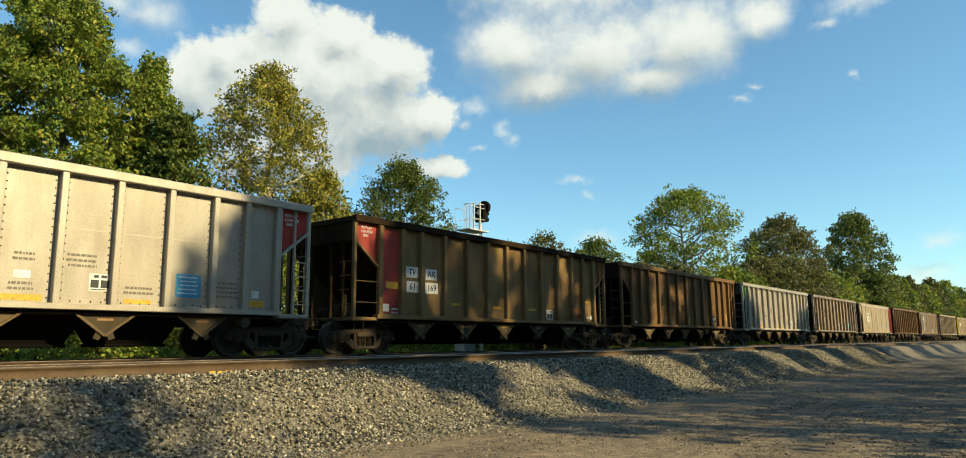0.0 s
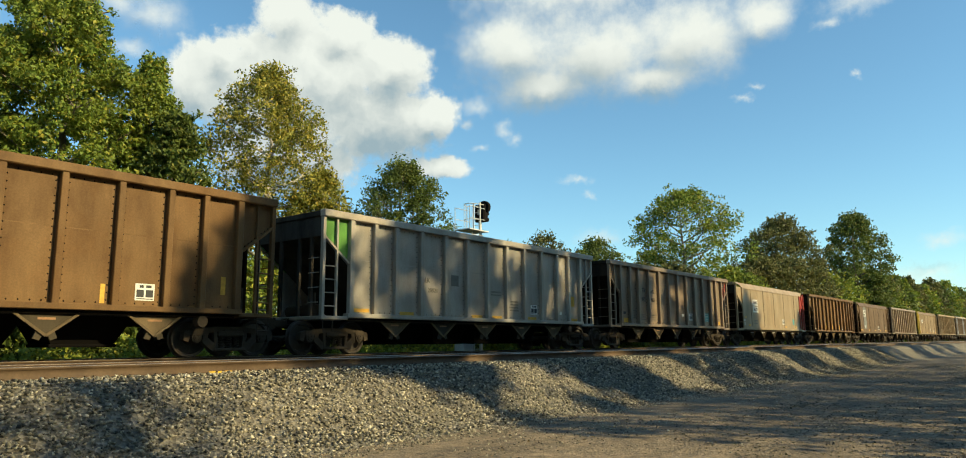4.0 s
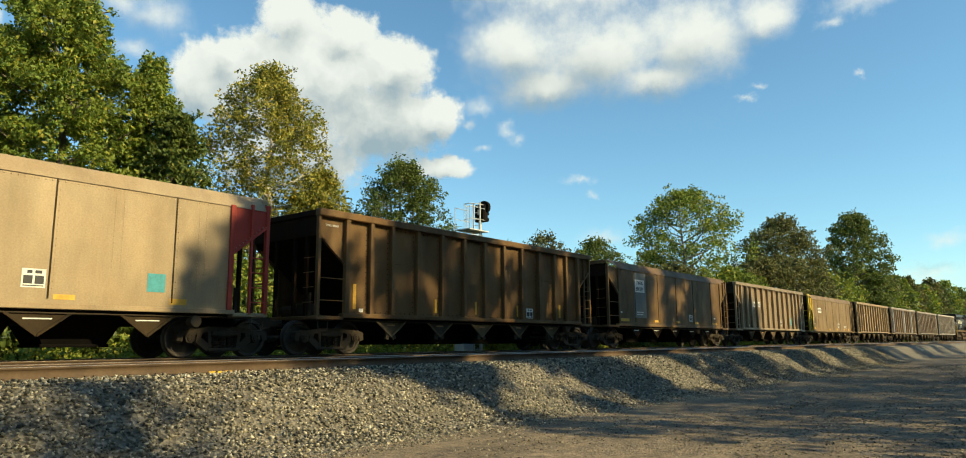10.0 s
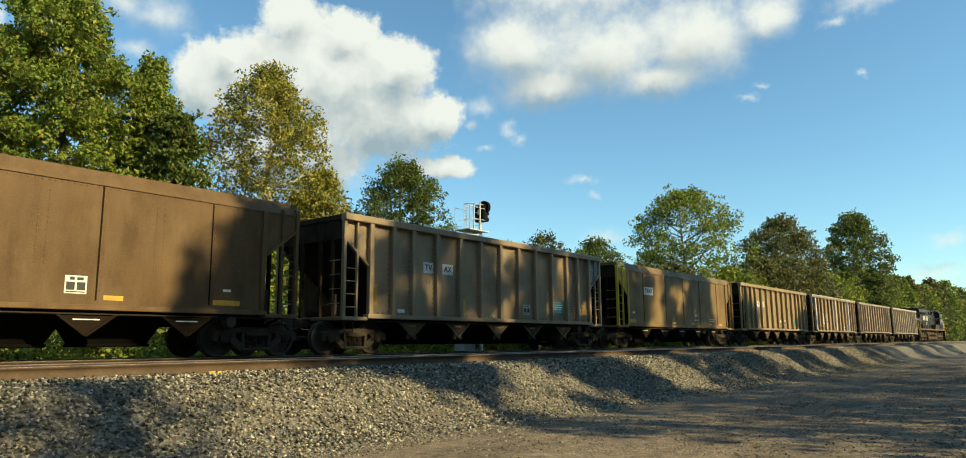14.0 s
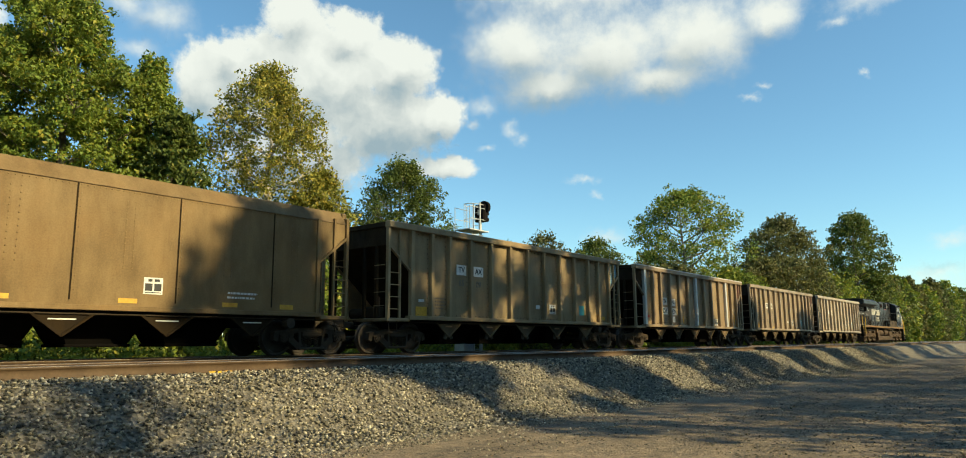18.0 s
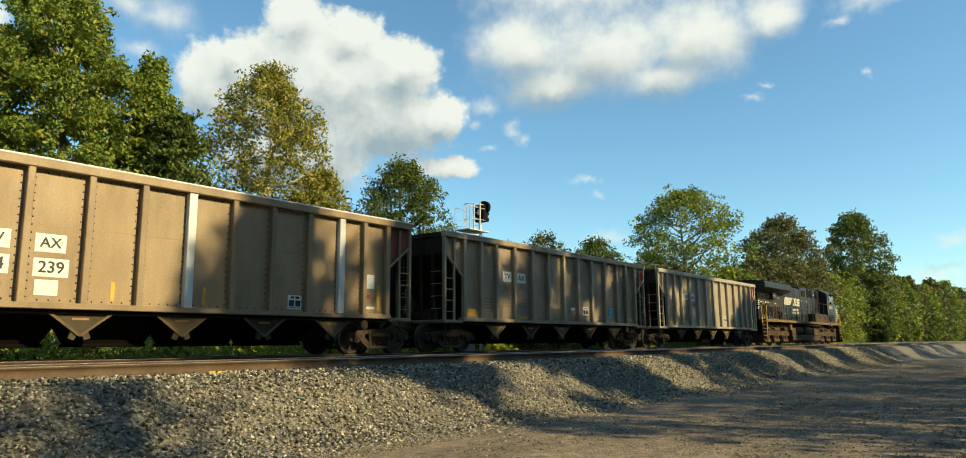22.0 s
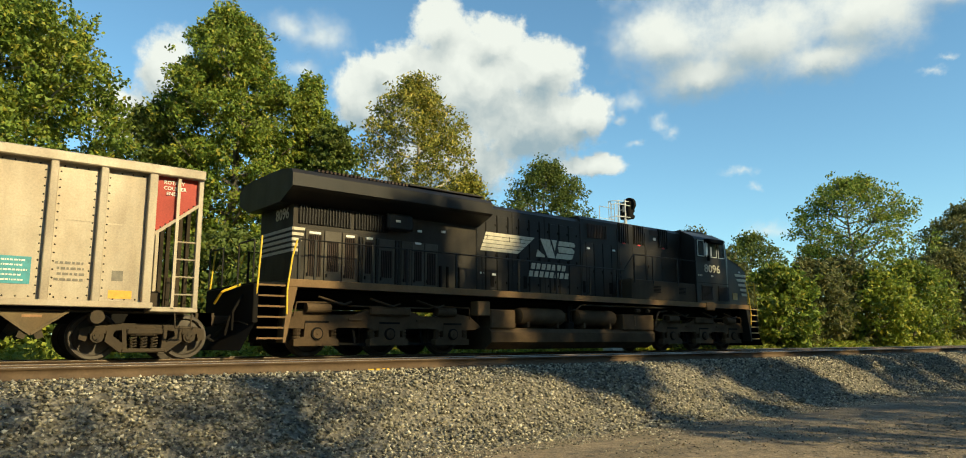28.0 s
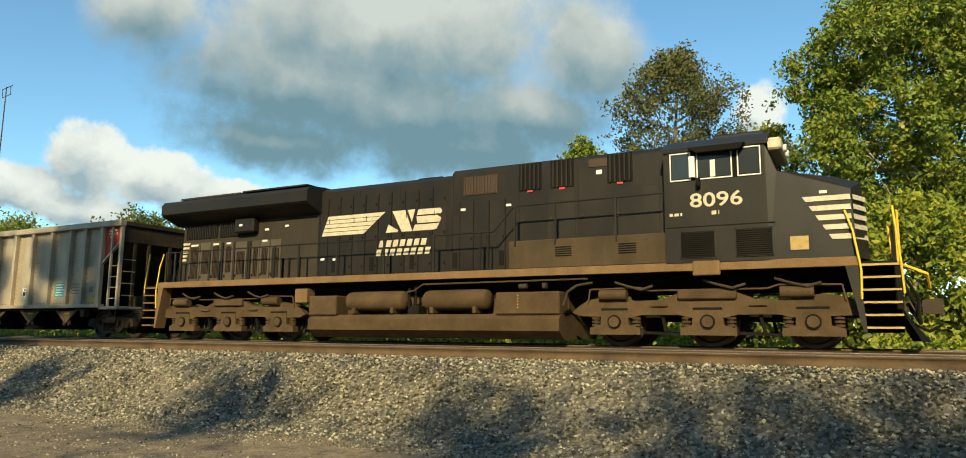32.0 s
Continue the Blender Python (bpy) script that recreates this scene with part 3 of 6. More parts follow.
CARS.append(hopper_car(2, side, dark, marks((-3.78, 2.42, "TV", 0.26, FADED), (-2.79, 2.42, "AX", 0.26, FADED), (-3.78, 1.96, "95", 0.26, FADED), (-2.83, 1.97, "00", 0.26, FADED))
    + bars(AMBER, (-6.0, 1.55, 0.1, 0.6), (-2.38, 1.35, 0.09, 0.4), (0.44, 1.35, 0.09, 0.4), (3.12, 1.35, 0.09, 0.4), (5.85, 1.66, 0.12, 0.42)) + [("box", 4.0, 1.42), ("stencil", -2.78, 1.5, 0.6, 3, FADED)]
    + bars(WHITE, (-5.7, 1.2, 0.16, 0.1)) + marks((-6.66, 3.5, "TVAX 95", 0.1, FADED)), ladder="open", label="dark brown ribbed coal hopper car, grimy all over"))
side, dark = body_paints("silver_d", *SILVER, 0.75, 0.62, 0.45)
CARS.append(hopper_car(3, side, dark, marks((-2.98, 2.24, "LK", 0.22, FADED), (-2.72, 1.93, "20521", 0.19, FADED))
    + bars(FADED, (-1.65, 2.31, 0.36, 0.36)) + bars(AMBER, (-5.7, 1.22, 0.6, 0.1), (-3.88, 1.18, 0.6, 0.1), (-0.5, 1.17, 0.55, 0.1), (0.62, 1.17, 0.55, 0.1), (2.78, 1.18, 0.55, 0.1), (5.7, 1.18, 0.6, 0.1), (5.62, 1.92, 0.4, 0.4))
    + [("box", 2.9, 1.5), ("stencil", 1.65, 1.75, 0.6, 4, FADED), ("stencil", 0.55, 2.05, 0.6, 2, FADED)] + bars(WHITE, (4.75, 1.42, 0.2, 0.12)),
    left=GREEN, label="silver coal hopper car with a green end corner"))
side, dark = body_paints("grey_e", *GREY, 0.75, 0.6, 0.13)
CARS.append(hopper_car(4, side, dark, marks((-3.72, 2.72, "TV", 0.27, INK), (-2.81, 2.69, "AX", 0.27, INK), (-3.76, 2.28, "932", 0.27, INK), (-2.76, 2.28, "933", 0.27, INK))
    + bars(AMBER, (-5.66, 1.27, 0.55, 0.2), (5.75, 1.3, 0.4, 0.18)) + bars(WHITE, (0.75, 1.64, 0.28, 0.14)) + bars(INK, (-5.75, 1.6, 0.3, 0.12))
    + [("box", 1.78, 1.57), ("sign", 3.98, 1.59, 0.55, 0.48, TEAL), ("stencil", -4.82, 1.72, 0.6, 4, FADED), ("stencil", -3.8, 1.55, 0.55, 3, FADED), ("stencil", -2.78, 1.55, 0.55, 3, FADED), ("stencil", 4.85, 1.8, 0.55, 4, FADED)] + rotary_note(6.6, 3.58),
    right=RED, label="grey coal hopper car with a red end corner"))
side, dark = body_paints("taupe_f", (0.42, 0.325, 0.2), (0.24, 0.18, 0.108), 0.65, 0.64, 0.2)
CARS.append(hopper_car(5, side, dark, marks((-3.75, 2.74, "TVAX", 0.3, INK, (0.95, 0.38)), (-3.7, 2.3, "50133", 0.3, INK, (0.95, 0.38)))
    + bars(AMBER, (-4.95, 1.28, 0.4, 0.13), (-5.64, 1.78, 0.3, 0.1), (4.9, 1.24, 0.4, 0.13), (2.55, 1.24, 0.4, 0.1)) + bars(TEAL, (4.38, 1.63, 0.4, 0.4)) + bars(WHITE, (-5.85, 1.58, 0.2, 0.1))
    + [("box", 1.98, 1.58), ("stencil", -5.85, 1.4, 0.3, 2, WHITE), ("stencil", -3.75, 1.6, 0.8, 3, FADED)],
    right=RED, smooth=True, framed=True, ladder="open", label="smooth taupe coal hopper car with a red ladder end"))
side, dark = body_paints("maroon_g", *MAROON, 0.8, 0.7)
CARS.append(hopper_car(6, side, dark, marks((-6.66, 3.5, "TVAX 95047", 0.085, WHITE))
    + bars(AMBER, (-5.8, 1.6, 0.11, 0.7), (-2.42, 1.45, 0.09, 0.42), (-0.4, 1.45, 0.09, 0.42), (2.0, 1.42, 0.08, 0.4), (4.85, 1.5, 0.12, 0.5)) + bars(WHITE, (-5.55, 1.22, 0.15, 0.1)) + [("box", 2.78, 1.36)],
    label="maroon-brown ribbed coal hopper car with yellow dashes", ladder="open"))
side, dark = body_paints("umber_h", (0.24, 0.165, 0.09), (0.12, 0.075, 0.04), 0.8, 0.66)
CARS.append(hopper_car(7, side, dark,
    bars(weathered("blue_grey_patch", (0.20, 0.22, 0.21), (0.16, 0.13, 0.10), 0.7, 0.65), (-4.0, 2.45, 1.2, 2.1))
    + marks((-4.05, 3.04, "TVAX", 0.26, INK, (1.0, 0.29)), (-4.05, 2.74, "680273", 0.26, INK, (1.0, 0.29)))
    + bars(AMBER, (-5.6, 1.28, 0.8, 0.13), (-2.35, 1.27, 0.4, 0.1), (0.2, 1.27, 0.4, 0.1), (2.6, 1.26, 0.4, 0.1), (5.2, 1.26, 0.7, 0.12)) + bars(WHITE, (-5.95, 1.62, 0.2, 0.06), (5.2, 1.55, 0.2, 0.06))
    + [("stencil", -4.04, 1.66, 0.8, 2, WHITE), ("box", 1.85, 1.5)], smooth=True, ladder="open", label="smooth brown coal hopper car with white number panels"))
side, dark = body_paints("silver_i", (0.42, 0.325, 0.215), (0.25, 0.185, 0.115), 0.8, 0.62, 0.3)
CARS.append(hopper_car(8, side, dark, marks((-3.66, 2.64, "TV", 0.26, INK, (0.46, 0.34)), (-2.74, 2.65, "AX", 0.26, INK, (0.52, 0.34)), (-3.7, 2.2, "43", 0.26, FADED))
    + bars(AMBER, (-5.9, 1.7, 0.14, 0.6), (-1.9, 1.45, 0.12, 0.5), (5.77, 1.6, 0.2, 0.42)) + bars(WHITE, (5.52, 1.5, 0.18, 0.3), (-4.85, 1.25, 0.3, 0.1))
    + [("sign", 3.86, 1.64, 0.68, 0.52, TEAL), ("stencil", 4.85, 1.82, 0.6, 4, FADED), ("box", 1.7, 1.5)] + rotary_note(6.6, 3.58), right=BLUE, label="pale tan coal hopper car with a blue end corner"))
side, dark = body_paints("umber_j", (0.33, 0.242, 0.13), (0.165, 0.115, 0.06), 0.75, 0.66)
CARS.append(hopper_car(9, side, dark, marks((-4.0, 2.71, "TVAX", 0.3, INK, (0.98, 0.38)), (-6.62, 3.42, "ROTARY", 0.1, FADED), (-6.62, 3.3, "COUPLER", 0.1, FADED), (-6.66, 3.18, "END", 0.1, FADED))
    + bars(AMBER, (-5.7, 1.25, 0.6, 0.15), (-1.2, 1.22, 0.4, 0.1), (1.2, 1.22, 0.4, 0.1), (3.6, 1.22, 0.4, 0.1), (5.2, 1.22, 0.4, 0.12)) + bars(WHITE, (-5.62, 1.64, 0.2, 0.08)) + [("box", 1.73, 1.56), ("stencil", 3.95, 1.5, 0.9, 2, WHITE)],
    left=GOLD, smooth=True, framed=True, label="smooth brown coal hopper car with a yellow ladder end"))
side, dark = body_paints("taupe_k", (0.49, 0.395, 0.26), (0.29, 0.225, 0.14), 0.75, 0.66)
CARS.append(hopper_car(10, side, dark, marks((-3.74, 2.69, "TV", 0.26, INK, (0.5, 0.34)), (-2.84, 2.69, "AX", 0.26, INK, PW), (-3.74, 2.25, "65", 0.28, FADED), (-2.84, 2.25, "09", 0.28, FADED))
    + bars(AMBER, (-5.67, 1.27, 0.5, 0.28), (5.75, 1.3, 0.3, 0.16)) + bars(WHITE, (-5.67, 1.6, 0.25, 0.08), (0.75, 1.62, 0.24, 0.14)) + bars(TEAL, (3.95, 1.58, 0.4, 0.4)) + [("stencil", -4.85, 1.7, 0.6, 4, FADED), ("box", 1.75, 1.56)] + rotary_note(6.6, 3.58),
    right=BLUE, label="taupe ribbed coal hopper car with a blue end corner"))
side, dark = body_paints("taupe_l", (0.36, 0.27, 0.165), (0.21, 0.15, 0.088), 0.7, 0.64, 0.15)
CARS.append(hopper_car(11, side, dark, marks((-3.82, 2.3, "TV", 0.28, INK, (0.56, 0.36)), (-2.84, 2.28, "AX", 0.28, INK, (0.56, 0.36)), (-3.85, 1.82, "934", 0.32, INK, (0.64, 0.36)), (-2.8, 1.8, "239", 0.32, INK, (0.64, 0.36)))
    + bars(WHITE, (-2.86, 1.41, 0.42, 0.3), (5.55, 2.05, 0.38, 0.4), (5.6, 1.3, 0.3, 0.07)) + bars(AMBER, (-5.95, 1.68, 0.12, 0.85), (-1.6, 1.4, 0.08, 0.4), (0.45, 1.4, 0.08, 0.4), (5.9, 1.6, 0.12, 0.7)) + bars(RED, (-5.68, 1.51, 0.18, 0.13), (5.5, 1.62, 0.18, 0.12))
    + [("box", 2.98, 1.36), ("stencil", -3.9, 1.45, 0.6, 3, FADED)], label="taupe coal hopper car with white patched ribs, red end corner", left=dark, right=DULL_RED, pale=(0, 6, 10), ladder="open", chord=PALE))
side, dark = body_paints("silver_m", (0.44, 0.36, 0.265), (0.2, 0.147, 0.1), 0.8, 0.62, 0.2)
CARS.append(hopper_car(12, side, dark, marks((-3.68, 2.64, "TV", 0.28, INK, (0.5, 0.36)), (-2.82, 2.64, "AX", 0.28, INK, (0.56, 0.36)), (-3.68, 2.24, "67", 0.28, FADED), (-2.78, 2.23, "424", 0.28, FADED))
    + bars(AMBER, (-5.72, 1.3, 0.55, 0.24), (-2.75, 1.2, 0.5, 0.1), (5.72, 1.29, 0.45, 0.16)) + bars(WHITE, (0.75, 1.62, 0.24, 0.12))
    + [("stencil", -3.75, 1.7, 0.55, 2, FADED), ("stencil", -2.78, 1.7, 0.5, 2, FADED), ("stencil", -4.82, 1.8, 0.6, 4, FADED), ("box", 1.78, 1.56), ("sign", 3.96, 1.58, 0.55, 0.45, TEAL), ("stencil", 4.85, 1.75, 0.55, 4, FADED)] + rotary_note(6.6, 3.58),
    right=RED, label="pale tan coal hopper car with a red end corner"))
side, dark = body_paints("silver_n", (0.51, 0.45, 0.365), (0.27, 0.22, 0.165), 0.65, 0.62, 0.2)
CARS.append(hopper_car(13, side, dark, marks((-3.66, 2.66, "TV", 0.28, INK, (0.5, 0.36)), (-2.78, 2.64, "AX", 0.28, INK, (0.56, 0.36)), (-2.76, 2.24, "534", 0.28, FADED))
    + bars(AMBER, (-5.72, 1.3, 0.5, 0.24), (5.72, 1.26, 0.42, 0.16), (-1.65, 1.22, 0.5, 0.1)) + bars(FADED, (5.65, 1.62, 0.2, 0.2))
    + [("stencil", -3.75, 1.65, 0.55, 3, FADED), ("box", 1.85, 1.56), ("sign", 3.9, 1.64, 0.6, 0.5, TEAL), ("stencil", 4.85, 1.82, 0.6, 4, FADED)] + rotary_note(6.6, 3.6),
    right=RED, label="silver coal hopper car coupled to the black engine"))


# ---- the engine ----
HOOD = weathered("dusty_black_paint", (0.0142, 0.0132, 0.0122), (0.028, 0.021, 0.015), 0.6, 0.42, gloss=0.25)
DOOR = weathered("dusty_grey_door_paint", (0.078, 0.065, 0.048), (0.045, 0.036, 0.025), 0.7, 0.6)
REAR = weathered("brown_dusted_paint", (0.042, 0.035, 0.026), (0.021, 0.017, 0.013), 0.7, 0.6)
MUTED = flat_paint("dusty_yellow_paint", (0.38, 0.255, 0.08))
BOXED = weathered("dust_covered_black_paint", (0.075, 0.052, 0.029), (0.04, 0.029, 0.018), 0.7, 0.8)
SILL = weathered("dust_caked_steel", (0.19, 0.118, 0.057), (0.10, 0.062, 0.032), 0.7, 0.85)
DUSTY = weathered("dust_caked_running_gear", (0.088, 0.056, 0.029), (0.04, 0.026, 0.014), 0.7, 0.9, streak=False)
GRILLE = weathered("rusty_grille", (0.06, 0.04, 0.03), (0.03, 0.022, 0.018), 0.6, 0.8)
mat, nt, b = material("cab_glass")
b.inputs["Base Color"].default_value = (0.03, 0.035, 0.04, 1)
b.inputs["Roughness"].default_value = 0.08
b.inputs["IOR"].default_value = 1.5
GLASS = mat
ALU = weathered("window_frame_aluminium", (0.7, 0.68, 0.63), (0.5, 0.46, 0.4), 0.4, 0.45, 0.3)
LENS = flat_paint("grey_lamp_lens", (0.6, 0.6, 0.55), 0.2)
RED_TAG = flat_paint("red_label", (0.55, 0.04, 0.05))


def engine():
    eng = thing("diesel_locomotive", "dusty black six-axle diesel locomotive at the end of the coal train", "locomotive", group="coal train")
    hw = 0.95                               # half width of the long hood
    # frame and walkway edge
    part("frame", Geo().box(1.35, 20.8, -0.8, 0.8, 1.2, 1.58, 0.03), BLACK, eng)
    part("deck", Geo().box(1.2, 20.92, -1.5, 1.5, 1.60, 1.74, 0.01), HOOD, eng)
    for s in (-1, 1):
        part("deck_edge", Geo().box(1.2, 20.92, *sorted((s * 1.5, s * 1.55)), 1.58, 1.76, 0.008), SILL, eng, "brown dust-caked walkway edge")
    # long hood in its sections
    part("rear_hood", Geo().run([(-hw, 1.74), (-hw, 3.98), (-0.75, 4.25), (0.75, 4.25), (hw, 3.98), (hw, 1.74)], 1.55, 7.2), REAR, eng, "brown-dusted rear hood")
    part("engine_hood", Geo().run([(-hw, 1.74), (-hw, 4.24), (-0.82, 4.36), (0.82, 4.36), (hw, 4.24), (hw, 1.74)], 7.2, 11.66), HOOD, eng)
    part("blower_hood", Geo().run([(-hw, 1.74), (-hw, 4.36), (-0.85, 4.47), (0.85, 4.47), (hw, 4.36), (hw, 1.74)], 11.66, 17.3), HOOD, eng)
    # radiator with its overhanging wings
    wing = [(-hw, 3.62), (-1.52, 3.86), (-1.60, 3.92), (-1.60, 4.22), (-1.5, 4.33), (-0.9, 4.42), (0.9, 4.42), (1.5, 4.33), (1.60, 4.22), (1.60, 3.92), (1.52, 3.86), (hw, 3.62)]
    part("radiator_wing", Geo().run(wing, 1.2, 7.28), HOOD, eng, "overhanging radiator housing")
    g = Geo()
    for k in range(24):
        g.box(1.9 + 0.11 * k, 1.96 + 0.11 * k, -1.45, -1.1, 4.36, 4.42)
    part("radiator_slats", g, GRILLE, eng)
    part("radiator_lid", Geo().box(4.55, 7.1, -1.42, 1.42, 4.40, 4.45, 0.01), HOOD, eng)
    # doors along the rear hood, each with a slatted grille, and the radiator screens above them
    for k, (x0, x1, z0, z1) in enumerate(((1.87, 2.36, 1.9, 2.9), (2.38, 2.83, 2.04, 2.78), (2.87, 3.29, 1.9, 2.9), (3.45, 3.82, 2.05, 2.86), (3.92, 4.4, 1.98, 2.68),
                                          (4.62, 4.94, 1.9, 2.76), (4.96, 5.34, 1.94, 2.74), (5.38, 5.8, 1.86, 2.72))):
        d = part("hood_door", Geo().box(x0, x1, -hw - 0.03, -hw + 0.01, 1.80, 3.03 if k < 3 else 2.98, 0.006), DOOR, eng, "dusty grey door with a dark grille")
        a, c = x0 + 0.07, x1 - 0.07
        part("door_grille", Geo().box(a, c, -hw - 0.036, -hw - 0.012, z0, z1), BLACK, d)
        n = int((c - a) / 0.05)
        for i in range(n):
            x = a + (i + 0.5) * (c - a) / n
            part("slat", Geo().box(x - 0.009, x + 0.009, -hw - 0.05, -hw - 0.03, z0, z1), GRILLE, d)
        part("latch", Geo().box(x0 + 0.04, x0 + 0.08, -hw - 0.06, -hw - 0.03, 1.9, 1.98, 0.006), BLACK, d)
        if k in (0, 2, 3, 6):
            part("label", Geo().box(a + 0.02, c - 0.02, -hw - 0.038, -hw - 0.028, 2.93, 2.985), WHITE, d)
    for x in (3.37, 3.87, 4.46, 4.54, 5.9, 6.15, 6.55):
        part("hood_post", Geo().box(x - 0.03, x + 0.03, -hw - 0.05, -hw, 1.78, 2.98 if x < 5 else 2.4, 0.006), HOOD if x < 5 else BLACK, eng)
    for x0, x1 in ((1.68, 3.1), (3.2, 4.24)):
        sc = part("radiator_screen", Geo().box(x0, x1, -hw - 0.02, -hw + 0.01, 3.16, 3.6), BLACK, eng, "dark slatted radiator screen")
        n = int((x1 - x0) / 0.075)
        for i in range(n):
            x = x0 + (i + 0.5) * (x1 - x0) / n
            part("slat", Geo().box(x - 0.014, x + 0.014, -hw - 0.045, -hw - 0.015, 3.17, 3.59), HOOD, sc)
    for k in range(9):
        x = 7.55 + 0.44 * k
        part("hood_seam", Geo().box(x - 0.012, x + 0.012, -hw - 0.012, -hw + 0.004, 1.8, 4.05), BLACK, eng)
    for x in (7.22, 8.63, 10.0, 11.66, 13.55, 15.1, 17.1):
        part("hood_joint", Geo().box(x - 0.03, x + 0.03, -hw - 0.018, -hw + 0.004, 1.76, 4.2, 0.004), HOOD, eng)
    for x in (11.9, 12.3, 12.75, 13.2):
        part("door_seam", Geo().box(x - 0.01, x + 0.01, -hw - 0.01, -hw + 0.004, 1.8, 3.6), BLACK, eng)
    for k in range(9):
        x0, x1 = 7.58 + 0.44 * k, 7.96 + 0.44 * k
        if x1 > 11.6:
            continue
        d = part("hood_door", Geo().box(x0, x1, -hw - 0.009, -hw + 0.004, 1.84, 4.02, 0.003), HOOD, eng)
        for z in (2.05, 2.85, 3.75):
            part("latch", Geo().box(x1 - 0.06, x1 - 0.025, -hw - 0.03, -hw - 0.006, z - 0.035, z + 0.035, 0.005), BLACK, d)
        if k % 3 != 1:
            part("hinge", Geo().box(x0 + 0.01, x0 + 0.03, -hw - 0.022, -hw - 0.006, 3.3, 3.45), GRILLE, d)
    for x in (7.8, 9.12, 10.44, 11.76, 13.1):
        part("low_vent", Geo().box(x - 0.07, x + 0.07, -hw - 0.02, -hw - 0.004, 1.92, 2.3, 0.004), BLACK, eng)
    for x0, x1 in ((11.72, 12.28), (12.32, 12.73), (12.77, 13.18)):
        d = part("hood_door", Geo().box(x0, x1, -hw - 0.008, -hw + 0.004, 1.84, 3.58, 0.003), HOOD, eng)
        part("latch", Geo().box(x1 - 0.06, x1 - 0.025, -hw - 0.03, -hw - 0.006, 2.6, 2.68, 0.005), BLACK, d)
    for x0, x1 in ((13.62, 14.3), (14.36, 15.04), (15.16, 15.95), (16.02, 17.04)):
        d = part("hood_panel", Geo().box(x0, x1, -hw - 0.008, -hw + 0.004, 2.48, 3.6, 0.003), HOOD, eng)
        part("latch", Geo().box(x0 + 0.05, x0 + 0.1, -hw - 0.03, -hw - 0.006, 2.95, 3.05, 0.005), GRILLE, d)
    part("side_box", Geo().box(4.05, 4.85, -hw - 0.26, -hw, 3.22, 3.66, 0.05), HOOD, eng)
    g = Geo().box(12.0, 12.98, -hw - 0.02, -hw + 0.005, 3.76, 4.24)
    part("air_intake", g, GRILLE, eng)
    g = Geo()
    for k in range(12):
        g.box(12.03 + 0.08 * k, 12.06 + 0.08 * k, -hw - 0.04, -hw - 0.015, 3.78, 4.22)
    part("intake_slats", g, GRILLE, eng)
    for x in (13.88, 14.72, 16.15):
        fr = part("blower_opening", Geo().box(x - 0.3, x + 0.3, -hw - 0.012, -hw + 0.004, 3.74, 4.42), BLACK, eng)
        g = Geo()
        for k in range(5):
            g.box(x - 0.24 + 0.115 * k, x - 0.2 + 0.115 * k, -hw - 0.05, -hw - 0.01, 3.76, 4.40)
        part("slat", g, HOOD, fr)
        part("label", Geo().box(x - 0.07, x + 0.07, -hw - 0.02, -hw - 0.005, 3.70, 3.745), RED_TAG, fr)
    part("small_vent", Geo().box(15.4, 15.85, -hw - 0.014, -hw + 0.004, 4.16, 4.36), GRILLE, eng)
    part("label", Geo().box(15.58, 15.72, -hw - 0.01, -hw, 3.98, 4.08), WHITE, eng)
    part("equipment_box", Geo().box(13.55, 17.3, -1.5, -hw, 1.76, 2.43, 0.02), BOXED, eng, "dust-caked equipment box below the handrail")
    part("equipment_box", Geo().box(13.55, 17.3, hw, 1.5, 1.76, 2.43, 0.02), BOXED, eng)
    for x in (14.95, 16.45):
        g = Geo()
        for k in range(5):
            g.box(x - 0.2, x + 0.2, -1.512, -1.495, 2.02 + 0.05 * k, 2.045 + 0.05 * k)
        part("louvre", g, BLACK, eng)
    # roof boxes
    part("exhaust_stack", Geo().box(9.0, 9.5, -0.35, 0.35, 4.36, 4.46, 0.02), BLACK, eng)
    part("roof_box", Geo().box(10.2, 11.0, -0.4, 0.4, 4.36, 4.5, 0.03), BLACK, eng)
    part("roof_box", Geo().box(7.9, 8.6, -0.3, 0.3, 4.36, 4.42, 0.02), HOOD, eng)
    # cab
    c0, c1 = 17.3, 19.36
    part("cab", Geo().run([(-1.55, 1.74), (-1.55, 4.10), (-1.48, 4.20), (-0.95, 4.47), (0.95, 4.47), (1.48, 4.20), (1.55, 4.10), (1.55, 1.74)], c0, c1), HOOD, eng)
    part("cab_roof", Geo().run([(-1.56, 4.14), (-1.5, 4.24), (-0.97, 4.51), (0.97, 4.51), (1.5, 4.24), (1.56, 4.14), (0.97, 4.44), (-0.97, 4.44)], c0 - 0.05, c1 + 0.04), HOOD, eng)
